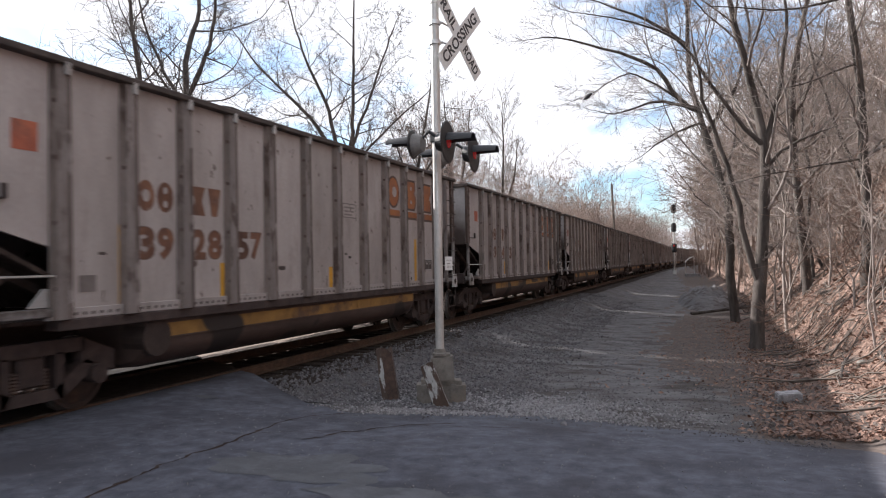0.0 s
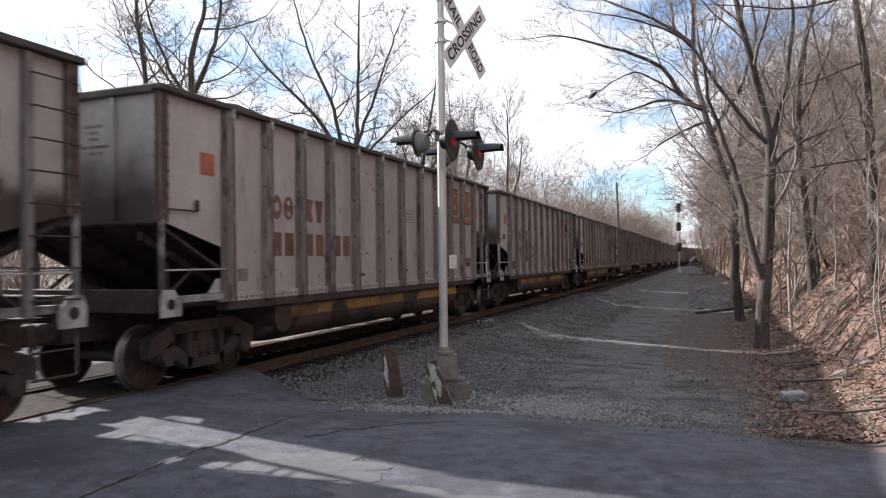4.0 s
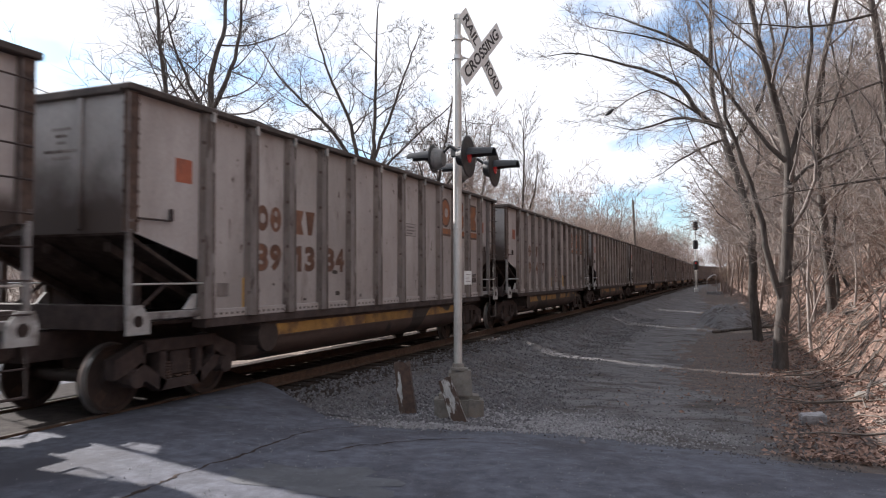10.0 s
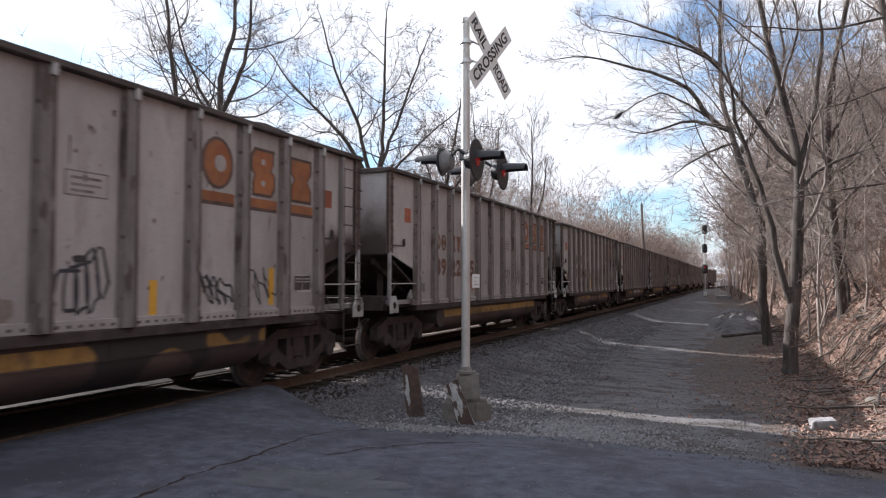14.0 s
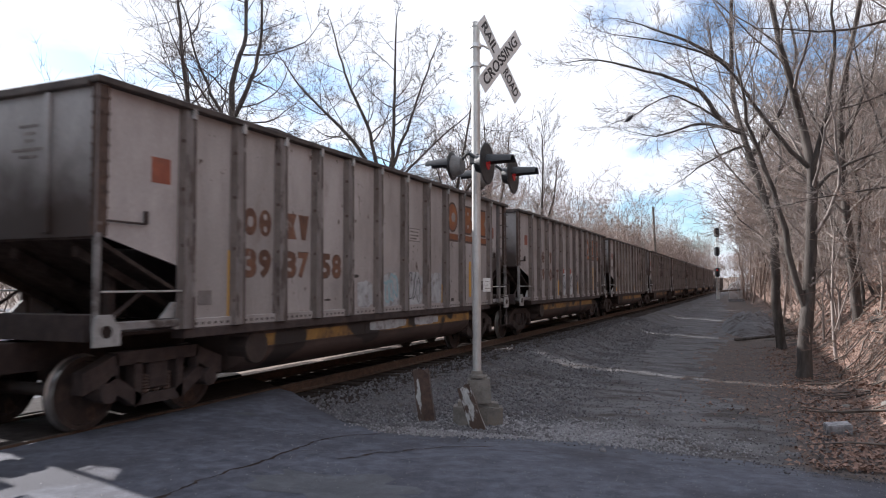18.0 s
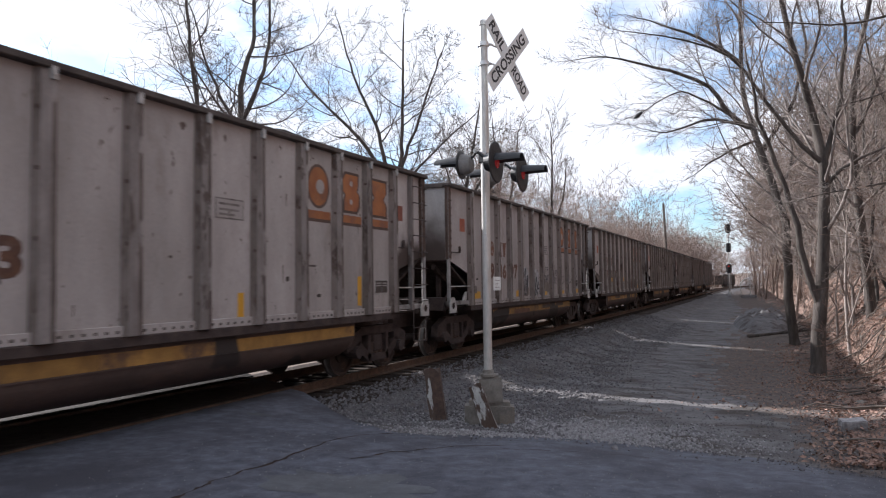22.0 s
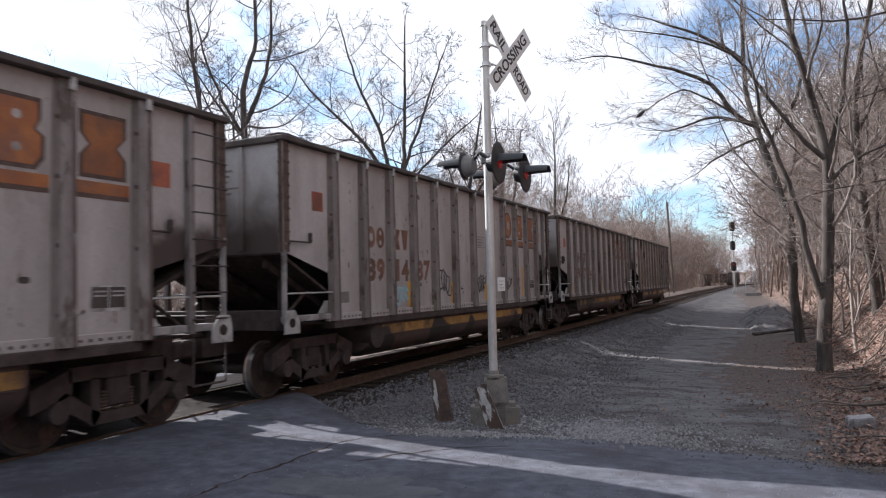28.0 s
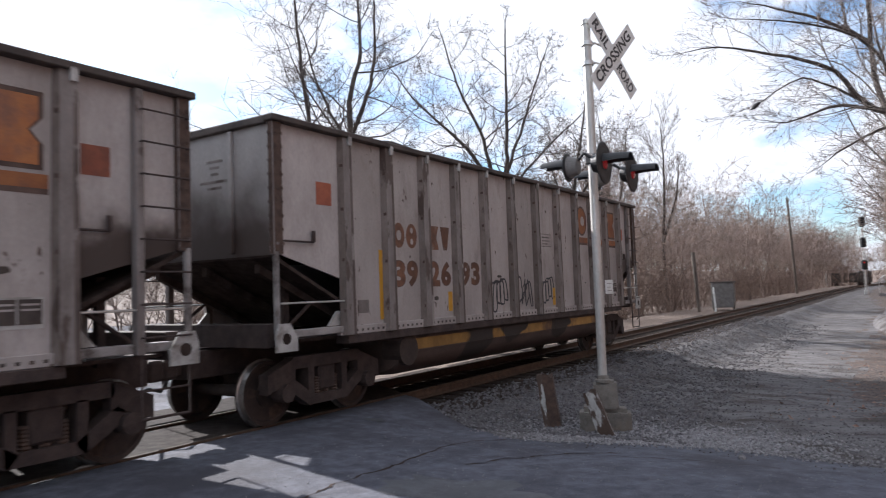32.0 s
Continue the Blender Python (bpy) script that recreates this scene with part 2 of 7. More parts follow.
M_YELLOW = mat("faded_yellow_paint", (0.2, 0.104, 0.026), (0.33, 0.178, 0.042), 3, 0.7, 0.2, 40, stain=(0.1, 0.053, 0.028), stain_scale=1.0, stain_cut=(0.5, 0.6), vary=0.2)


def soiled(m, dark=(0.024, 0.017, 0.015)):
    """Dark rounded blots of coal slurry, the same across all belly parts of one car and different from car to car."""
    n, l = m.node_tree.nodes, m.node_tree.links
    bs = n["Principled BSDF"]
    src = bs.inputs["Base Color"].links[0].from_socket
    co = n.new("ShaderNodeTexCoord")
    at_ = n.new("ShaderNodeAttribute")
    at_.attribute_type, at_.attribute_name = "OBJECT", "soil"
    mul = n.new("ShaderNodeMath")
    mul.operation = "MULTIPLY"
    mul.inputs[1].default_value = 3.77
    l.new(at_.outputs["Fac"], mul.inputs[0])
    add = n.new("ShaderNodeVectorMath")
    l.new(co.outputs["Object"], add.inputs[0])
    l.new(mul.outputs[0], add.inputs[1])
    ma = n.new("ShaderNodeMapping")
    ma.inputs["Scale"].default_value = (0.2, 0.62, 0.75)
    l.new(add.outputs[0], ma.inputs["Vector"])
    nz = n.new("ShaderNodeTexNoise")
    nz.inputs["Scale"].default_value, nz.inputs["Detail"].default_value, nz.inputs["Roughness"].default_value = 1.25, 2.0, 0.4
    l.new(ma.outputs["Vector"], nz.inputs["Vector"])
    rp = n.new("ShaderNodeValToRGB")
    rp.color_ramp.elements[0].position, rp.color_ramp.elements[1].position = 0.555, 0.58
    l.new(nz.outputs["Fac"], rp.inputs["Fac"])
    mx = n.new("ShaderNodeMix")
    mx.data_type = "RGBA"
    mx.inputs[7].default_value = (*dark, 1)
    l.new(rp.outputs["Color"], mx.inputs[0])
    l.new(src, mx.inputs[6])
    l.new(mx.outputs[2], bs.inputs["Base Color"])


def chipped(m, dark=(0.09, 0.06, 0.048), scale=6.0, cut=(0.66, 0.69)):
    """Small sharp-edged chips of lost paint."""
    n, l = m.node_tree.nodes, m.node_tree.links
    bs = n["Principled BSDF"]
    src = bs.inputs["Base Color"].links[0].from_socket
    co, oi = n.new("ShaderNodeTexCoord"), n.new("ShaderNodeObjectInfo")
    sh = n.new("ShaderNodeVectorMath")
    sh.operation = "MULTIPLY_ADD"
    sh.inputs[1].default_value = (1, 1, 0.7)
    l.new(co.outputs["Object"], sh.inputs[0])
    mul = n.new("ShaderNodeMath")
    mul.operation = "MULTIPLY"
    mul.inputs[1].default_value = 91.0
    l.new(oi.outputs["Random"], mul.inputs[0])
    l.new(mul.outputs[0], sh.inputs[2])
    nz = n.new("ShaderNodeTexNoise")
    nz.inputs["Scale"].default_value, nz.inputs["Detail"].default_value, nz.inputs["Roughness"].default_value = scale, 4.0, 0.6
    l.new(sh.outputs[0], nz.inputs["Vector"])
    rp = n.new("ShaderNodeValToRGB")
    rp.color_ramp.elements[0].position, rp.color_ramp.elements[1].position = cut
    l.new(nz.outputs["Fac"], rp.inputs["Fac"])
    mx = n.new("ShaderNodeMix")
    mx.data_type = "RGBA"
    mx.inputs[7].default_value = (*dark, 1)
    l.new(rp.outputs["Color"], mx.inputs[0])
    l.new(src, mx.inputs[6])
    l.new(mx.outputs[2], bs.inputs["Base Color"])


M_BELLYPAINT = mat("soiled_brown_belly", (0.042, 0.026, 0.022), (0.092, 0.058, 0.046), 1.6, 0.75, 0.3, 30, stretch=(1, 0.4, 1), stain=(0.05, 0.033, 0.026), stain_scale=1.1, stain_cut=(0.52, 0.72))
for m in (M_BELLYPAINT, M_YELLOW):
    soiled(m)
chipped(M_SIDE)
M_TAN = mat("old_tan_overpaint", (0.15, 0.12, 0.103), (0.21, 0.175, 0.155), 5, 0.75, 0.1, 40, vary=0.1)
M_REFLECT = mat("yellow_reflective_strip", (0.5, 0.25, 0.02), (0.62, 0.33, 0.03), 6, 0.5, 0.1, 60, stain=(0.3, 0.2, 0.1), stain_scale=6, stain_cut=(0.55, 0.75), vary=0.15)
M_ORANGE = mat("rust_orange_paint", (0.24, 0.062, 0.034), (0.34, 0.1, 0.05), 4, 0.65, 0.15, 50, stain=(0.16, 0.06, 0.04), stain_scale=3, vary=0.35)
M_LOGO = mat("orange_gold_paint", (0.21, 0.068, 0.026), (0.32, 0.122, 0.038), 2.2, 0.65, 0.15, 50, stain=(0.17, 0.075, 0.045), stain_scale=3, stain_cut=(0.48, 0.66), vary=0.2)
M_LOGODARK = mat("dark_outline_paint", (0.055, 0.033, 0.027), (0.11, 0.068, 0.052), 5, 0.7, 0.1, 50, vary=0.2)
M_MARK = mat("brown_stencil_paint", (0.088, 0.04, 0.026), (0.175, 0.082, 0.045), 6, 0.7, 0.1, 50, stain=(0.17, 0.125, 0.105), stain_scale=5, stain_cut=(0.58, 0.66), vary=0.25)
M_TRUCK = mat("grimy_truck_casting", (0.029, 0.0185, 0.0165), (0.064, 0.043, 0.037), 5, 0.85, 0.5, 40)
M_WHEEL = mat("dark_wheel_steel", (0.026, 0.016, 0.013), (0.052, 0.034, 0.027), 5, 0.75, 0.4, 40)
M_TREAD = mat("bright_wheel_tread", (0.3, 0.29, 0.28), (0.45, 0.44, 0.42), 8, 0.35, 0.1, 60, metal=0.8)
M_SILLW = mat("white_end_sill", (0.3, 0.285, 0.27), (0.43, 0.415, 0.4), 3, 0.7, 0.2, 40, stain=(0.1, 0.08, 0.065), stain_scale=2.4, vary=0.12)
M_SILLGREY = mat("sooted_end_sill", (0.17, 0.152, 0.145), (0.3, 0.278, 0.268), 3, 0.75, 0.2, 40, stain=(0.06, 0.045, 0.038), stain_scale=1.6, stain_cut=(0.5, 0.62), vary=0.15)
M_SCRAWL = mat("black_spray_paint", (0.02, 0.02, 0.024), (0.04, 0.04, 0.048), 8, 0.6, 0)
M_SCRAWLW = mat("pale_spray_paint", (0.52, 0.53, 0.54), (0.66, 0.665, 0.67), 8, 0.6, 0, stain=(0.36, 0.37, 0.385), stain_scale=3.0, stain_cut=(0.5, 0.62))
M_SCRAWLG = mat("silver_grey_spray_paint", (0.3, 0.305, 0.315), (0.46, 0.465, 0.475), 5, 0.6, 0, stain=(0.22, 0.2, 0.195), stain_scale=4.0, stain_cut=(0.5, 0.62))
M_RUSTRED = mat("rusty_red_brown", (0.09, 0.042, 0.026), (0.17, 0.085, 0.052), 4, 0.8, 0.2, 40, stain=(0.05, 0.03, 0.022), stain_scale=2, vary=0.2)
M_SCRAWLR = mat("red_spray_paint", (0.3, 0.07, 0.05), (0.4, 0.12, 0.08), 8, 0.6, 0)
M_SCRAWLB = mat("blue_spray_paint", (0.2, 0.32, 0.36), (0.3, 0.42, 0.45), 8, 0.6, 0)
M_WOOD = mat("weathered_grey_wood", (0.075, 0.06, 0.05), (0.16, 0.135, 0.115), 4, 0.9, 0.6, 40, stretch=(1, 1, 0.12))
M_REDLENS = glow("red_lens", (1.0, 0.05, 0.06), 0.03, (0.22, 0.015, 0.015))
M_SIGRED = glow("red_signal_lens", (1.0, 0.06, 0.05), 0.08, (0.35, 0.02, 0.02))
M_GREENBOX = mat("dull_grey_cabinet", (0.13, 0.12, 0.11), (0.22, 0.21, 0.2), 4, 0.6, 0.2, 40)
M_COAL_CAR = mat("far_dark_steel", (0.05, 0.04, 0.036), (0.1, 0.085, 0.075), 1.5, 0.8, 0.2, 20)

for m in (M_BALLAST, M_PANEL, M_TIE, M_RAILTOP, M_SOOT):   # dark surfaces, quite without gloss
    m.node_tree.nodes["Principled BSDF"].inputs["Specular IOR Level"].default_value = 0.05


# ---- mesh tools ----
def part(name, bm, material, parent=None, label="", m=None):
    """One mesh object from a bmesh, a child of parent if there is one."""
    me = bm
    if not isinstance(bm, bpy.types.Mesh):
        me = bpy.data.meshes.new(name)
        bm.to_mesh(me)
        bm.free()
    if material and not me.materials:
        me.materials.append(material)
    ob = new(name, me)
    if parent:
        ob.parent = parent
    if m is not None:
        ob.matrix_basis = m
    if label:
        ob["label"] = label
    return ob


def empty(name, m, label, category, group=""):
    ob = new(name)
    ob.empty_display_size = 0.2
    ob.matrix_basis = m
    return tagged(ob, label, category, group)


def box(bm, x0, x1, y0, y1, z0, z1, bevel=0.0):
    r = bmesh.ops.create_cube(bm, size=1.0, matrix=Matrix.LocRotScale(((x0 + x1) / 2, (y0 + y1) / 2, (z0 + z1) / 2), None, (x1 - x0, y1 - y0, z1 - z0)))
    if bevel:
        es = list({e for v in r["verts"] for e in v.link_edges})
        bmesh.ops.bevel(bm, geom=es, offset=bevel, segments=1, affect="EDGES")
    return bm


def boxes(*items, bevel=0.0):
    bm = bmesh.new()
    for it in items:
        box(bm, *it, bevel=bevel)
    return bm


def rod(bm, p, q, r, sides=8, r2=None):
    p, q = Vector(p), Vector(q)
    m = Matrix.Translation((p + q) / 2) @ (q - p).to_track_quat("Z", "Y").to_matrix().to_4x4()
    bmesh.ops.create_cone(bm, cap_ends=True, segments=sides, radius1=r, radius2=r if r2 is None else r2, depth=(q - p).length, matrix=m)
    return bm


def rods(*items, sides=8):
    bm = bmesh.new()
    for p, q, r in items:
        rod(bm, p, q, r, sides)
    return bm


def prism(points, x0, x1):
    """A slab between x0 and x1 with the outline given as (y, z) points."""
    bm = bmesh.new()
    a = [bm.verts.new((x0, y, z)) for y, z in points]
    b = [bm.verts.new((x1, y, z)) for y, z in points]
    n = len(points)
    bm.faces.new(a[::-1])
    bm.faces.new(b)
    for i in range(n):
        bm.faces.new((a[i], a[(i + 1) % n], b[(i + 1) % n], b[i]))
    bmesh.ops.recalc_face_normals(bm, faces=bm.faces)
    return bm


def lathe(profile, sides=24, axis="Z"):
    """A turned body from (radius, height) points."""
    bm = bmesh.new()
    rings = []
    for r, h in profile:
        ring = []
        for i in range(sides):
            a = 2 * math.pi * i / sides
            c, s = r * math.cos(a), r * math.sin(a)
            ring.append(bm.verts.new((c, s, h) if axis == "Z" else (h, c, s)))
        rings.append(ring)
    for a, b in zip(rings, rings[1:]):
        for i in range(sides):
            j = (i + 1) % sides
            bm.faces.new((a[i], a[j], b[j], b[i]))
    bm.faces.new(rings[0][::-1])
    bm.faces.new(rings[-1])
    bmesh.ops.recalc_face_normals(bm, faces=bm.faces)
    return bm


def raw(name, verts, faces, material, smooth=False):
    me = bpy.data.meshes.new(name)
    me.from_pydata(verts, [], faces)
    me.materials.append(material)
    if smooth:
        me.shade_smooth()
    return me


def text_mesh(body, size, depth=0.0, bold=0.0):
    cu = bpy.data.curves.new("lettering", "FONT")
    cu.body, cu.size, cu.align_x, cu.align_y, cu.extrude, cu.resolution_u, cu.offset = body, size, "CENTER", "CENTER", depth, 3, bold
    ob = new("lettering", cu)
    bpy.context.view_layer.update()
    me = bpy.data.meshes.new_from_object(ob.evaluated_get(bpy.context.evaluated_depsgraph_get()))
    bpy.data.objects.remove(ob)
    bpy.data.curves.remove(cu)
    return me


# ---- ground ----
TRACK_X = -8.48


def smooth(a, b, x):
    t = min(1.0, max(0.0, (x - a) / (b - a)))
    return t * t * (3 - 2 * t)


def track_x(y):
    """The centre line: straight past the crossing, then a bend to the right far off."""
    return TRACK_X + (max(0.0, y - 150.0) ** 2) / 900.0


def hill_foot(y):
    return 1.7 - 0.012 * min(y, 90.0) + 0.35 * noise.noise((y * 0.21, 3.1, 0.0)) - (2.2 * smooth(60, 110, y)) + (max(0.0, y - 150.0) ** 2) / 900.0


ROAD_FALL = ((-30, 0.0), (6.4, 0.0), (7.2, -0.04), (8.0, -0.10), (9.6, -0.22), (13, -0.36), (16, -0.50), (20, -0.64), (24, -0.74), (50, -0.74), (90, -0.42), (130, -0.25), (400, -0.25))


def road_z(y):
    """The dirt road's height: level with the rails at the crossing, then falling away beside the embankment."""
    for (ya, a), (yb, b) in zip(ROAD_FALL, ROAD_FALL[1:]):
        if y <= yb:
            return a + (b - a) * max(0.0, (y - ya) / (yb - ya))
    return ROAD_FALL[-1][1]


def ground_z(x, y):
    d = abs(x - track_x(y))
    z = -0.21 - 0.01 * smooth(1.3, 2.2, d)
    if x > track_x(y):
        fall = road_z(y) - 0.05 * (1 - smooth(8.0, 9.8, y)) - 0.04 * max(-2.0, min(3.0, x + 2.8)) * smooth(11, 22, y) * (1 - smooth(70, 100, y))
        k = smooth(2.2, 3.9, d)
        z = z * (1 - k) + fall * k
        u = x - hill_foot(y)
        if u > 0:
            h = 0.36 * min(u, 0.6) + 0.92 * max(0.0, min(u, 4.0) - 0.6) * smooth(0.6, 1.6, u) + 0.86 * max(0.0, min(u, 26.0) - 4.0) + 0.3 * max(0.0, min(u, 60.0) - 26.0)
            h += 0.5 * min(1.0, u / 3) * noise.noise((x * 0.28, y * 0.28, 1.0)) + 0.16 * min(1.0, u) * noise.noise((x * 1.1, y * 1.1, 2.0))
            z += max(0.0, h) * smooth(-30, 7.5, y)
    else:
        u = TRACK_X - 5.0 - x
        if u > 0:
            z -= 0.6 * smooth(0, 5, u)
            z += 0.35 * noise.noise((x * 0.1, y * 0.1, 4.0)) * smooth(2, 8, u)
            z += 9.0 * smooth(60, 200, u)
    if y > 200:
        z += 7.0 * smooth(300, 600, y)
    r = 0.012 if (y < 9 and x < 1) else 0.035
    z += r * noise.noise((x * 2.3, y * 2.3, 7.0)) * (0.0 if d < 2 else 1.0)
    if d > 3.5 and y > 9.2:   # shallow ruts and clods across the dirt road
        z += 0.016 * noise.noise((x * 1.6, y * 2.6, 13.0)) + 0.01 * noise.noise((x * 4.1, y * 5.3, 14.0))
    return z


def asphalt_edge(x):
    """Where the paved crossing ends, as y over x."""
    x = x / 0.972
    if x < -4.5:
        e = 8.45 + (-4.5 - x) * 0.66
    else:
        e = 8.45 + 0.75 * smooth(-4.5, -2.6, x) - 0.25 * smooth(-2.0, -0.4, x) - 0.7 * smooth(-0.4, 1.3, x)
    return 0.972 * (e + 0.10 * noise.noise((x * 1.7, 9.0, 0.0)) + 0.05 * noise.noise((x * 6.1, 2.0, 0.0)))


def axis_steps(spans):
    out = []
    for a, b, s in spans:
        n = max(1, round((b - a) / s))
        out += [a + (b - a) * i / n for i in range(n)]
    return out + [spans[-1][1]]


gx = axis_steps([(-900, -200, 70), (-200, -60, 14), (-60, -22, 3.8), (-22, -12, 1.0), (-12, 4, 0.22), (4, 14, 0.5), (14, 40, 2.0), (40, 120, 10), (120, 900, 78)])
gy = axis_steps([(-900, -60, 84), (-60, -6, 6), (-6, 3, 0.8), (3, 14, 0.22), (14, 34, 0.45), (34, 80, 1.4), (80, 180, 4), (180, 400, 14), (400, 1500, 110)])
gv = [(x, y, ground_z(x, y)) for y in gy for x in gx]
nx = len(gx)
gf, gm = [], []
grit = random.Random(31)
for j in range(len(gy) - 1):
    for i in range(nx - 1):
        gf.append((j * nx + i, j * nx + i + 1, (j + 1) * nx + i + 1, (j + 1) * nx + i))
        x, y = (gx[i] + gx[i + 1]) / 2, (gy[j] + gy[j + 1]) / 2
        w = 0.35 * noise.noise((x * 0.9, y * 0.5, 11.0)) + 0.22 * noise.noise((x * 2.9, y * 2.1, 12.0)) + grit.uniform(-0.13, 0.13)
        if abs(x - track_x(y)) < 2.15 + w * 0.5:
            k = 3
        elif x < TRACK_X:
            k = 4
        elif x > hill_foot(y) - 1.1 - 1.6 * smooth(11, 18, y) + w * 2.6:
            k = 2 if x > hill_foot(y) + 0.25 + w * 2 else 5
        elif x > -6.2 + 0.9 * smooth(10, 30, y) + w * 1.5 and (x > -2.2 + w * 2 or y > 11.5 + w * 2 + (-2.2 - x) * 0.8):
            k = 1
        else:
            k = 0
        gm.append(k)
ground_me = raw("ground", gv, gf, M_GRAVEL, True)
for m in (M_DIRT, M_LEAF_GROUND, M_BALLAST, M_WOODS_GROUND, M_VERGE):
    ground_me.materials.append(m)
ground_me.polygons.foreach_set("material_index", gm)
ground = tagged(new("ground", ground_me), "gravel, dirt and leaf-strewn ground along the railway", "ground", kind="structure")

# paved crossing: a slab with a ragged edge, ramping up to the rails
av, af = [], []
ax = axis_steps([(-60, -12, 4.0), (-12, -7.62, 0.2), (-7.62, 3, 0.2), (3, 7, 0.8)])
ay = [-16, -12, -8, -5, -3, -1, 0, 1, 2, 2.6, 3.2] + [3.2 + 0.25 * i for i in range(1, 20)]


def asphalt_z(x, y):
    z = road_z(y) * smooth(-7.4, -5.2, x) - 0.012 if x > TRACK_X else -0.01 - 0.3 * smooth(-10.4, -16.0, x)
    return z + 0.012 * noise.noise((x * 0.8, y * 0.8, 20.0)) + 0.006 * noise.noise((x * 3, y * 3, 21.0))


for x in ax:
    top = asphalt_edge(x) if x < 1.4 else asphalt_edge(1.4) - (x - 1.4) * 0.5
    for k, y in enumerate(ay):
        yy = top if k == len(ay) - 1 else min(y, top - 0.01 * (len(ay) - 1 - k))
        av.append((x, yy, asphalt_z(x, yy)))
    av.append((x, top + 0.06, ground_z(x, top) - 0.05))
n = len(ay) + 1
skip = lambda x: abs(abs(x - TRACK_X) - 0.75) < 0.16
for i in range(len(ax) - 1):
    if skip((ax[i] + ax[i + 1]) / 2):
        continue
    for k in range(n - 1):
        af.append((i * n + k, (i + 1) * n + k, (i + 1) * n + k + 1, i * n + k + 1))
road_me = raw("road", av, af, M_ASPHALT, True)
road_me.materials.append(M_PANEL)
for f in road_me.polygons:
    # near-black strip of road between and beside the rails
    f.material_index = 1 if abs(f.center.x - TRACK_X) < 2.1 and f.center.x < -7.62 else 0
road = tagged(new("road", road_me), "cracked grey asphalt road crossing the railway", "road", kind="structure")


def relay(y):
    """Cracks and patches are laid out on a level road; the real one rises to the rails."""
    return 0.925 + 0.045 * smooth(6.5, 8.6, y)


def strip(name, pts, width, material, lift=0.004, seed=1):
    """A thin ragged ribbon lying on the pavement."""
    rnd = random.Random(seed)
    pts = [(x * relay(y), y * relay(y)) for x, y in pts]
    vs, fs, line = [], [], []
    for (x0, y0), (x1, y1) in zip(pts, pts[1:]):
        k = max(2, int(math.hypot(x1 - x0, y1 - y0) / 0.05))
        line += [(x0 + (x1 - x0) * i / k, y0 + (y1 - y0) * i / k) for i in range(k)]
    line.append(pts[-1])
    for i, (x, y) in enumerate(line):
        x2, y2 = line[min(i + 1, len(line) - 1)]
        x1, y1 = line[max(i - 1, 0)]
        dx, dy = x2 - x1, y2 - y1
        l = math.hypot(dx, dy) or 1
        w = width * rnd.uniform(0.15, 1.25) * (0.55 + 0.9 * abs(noise.noise((i * 0.21, seed, 5.0))))
        jx = 0.09 * noise.noise((i * 0.16, seed, 1.0)) + 0.04 * noise.noise((i * 0.7, seed, 2.0))
        jy = 0.09 * noise.noise((i * 0.16, seed, 3.0)) + 0.04 * noise.noise((i * 0.7, seed, 4.0))
        for s in (-0.5, 0.5):
            px, py = x + jx - dy / l * w * s, y + jy + dx / l * w * s
            vs.append((px, py, asphalt_z(px, py) + lift))
    fs = [(2 * i, 2 * i + 1, 2 * i + 3, 2 * i + 2) for i in range(len(line) - 1)]
    return part(name, raw(name, vs, fs, material), None, road)


strip("crack", [(-5.0, 4.2), (-5.11, 5.55), (-5.03, 6.63), (-5.0, 7.85), (-4.6, 8.4)], 0.06, M_SOOT, seed=2)
strip("crack", [(-4.3, 6.9), (-3.85, 7.5), (-3.69, 7.7), (-3.34, 8.05), (-2.9, 8.3)], 0.05, M_SOOT, seed=3)
strip("crack", [(-3.3, 8.0), (-2.2, 8.2), (-1.2, 8.3)], 0.024, M_SOOT, seed=4)
strip("crack", [(-5.0, 7.0), (-4.3, 7.35), (-3.8, 7.45)], 0.02, M_SOOT, seed=7)


def patch(name, cx, cy, rx, ry, material, seed, lift=0.004):
    rnd = random.Random(seed)
    cx, cy = cx * relay(cy), cy * relay(cy)
    vs = [(cx, cy, asphalt_z(cx, cy) + lift)]
    for ring in (0.5, 1.0):
        for i in range(28):
            a = 2 * math.pi * i / 28
            k = ring * (1 + 0.55 * noise.noise((math.cos(a) * 2.6, math.sin(a) * 2.6, seed)) + rnd.uniform(-0.1, 0.1))
            x, y = cx + rx * k * math.cos(a), cy + ry * k * math.sin(a)
            vs.append((x, y, asphalt_z(x, y) + lift))
    fs = [(0, 1 + i, 1 + (i + 1) % 28) for i in range(28)] + [(1 + i, 29 + i, 29 + (i + 1) % 28, 1 + (i + 1) % 28) for i in range(28)]
    return part(name, raw(name, vs, fs, material), None, road)


patch("tar_patch", -3.75, 6.0, 0.8, 0.4, M_PATCH, 5)
patch("tar_patch", -6.86, 8.48, 0.16, 0.10, M_PATCH, 6)
patch("tar_patch", -2.2, 5.4, 0.9, 0.35, M_PATCH, 8)

# ---- track ----
track = tagged(new("railway_track"), "single railway track with rusty rails on wooden ties", "railway track", kind="structure")
YS = [-60.0, -20.0, 0.0, 40.0, 80.0, 120.0, 150.0] + [150 + 8.0 * i for i in range(1, 20)]


def sweep(name, outline, side, material, lift=0.0):
    vs, fs = [], []
    k = len(outline)
    for y in YS:
        for u, z in outline:
            vs.append((track_x(y) + side + u, y, z + lift))
    for j in range(len(YS) - 1):
        for i in range(k):
            fs.append((j * k + i, j * k + (i + 1) % k, (j + 1) * k + (i + 1) % k, (j + 1) * k + i))
    return part(name, raw(name, vs, fs, material), None, track)


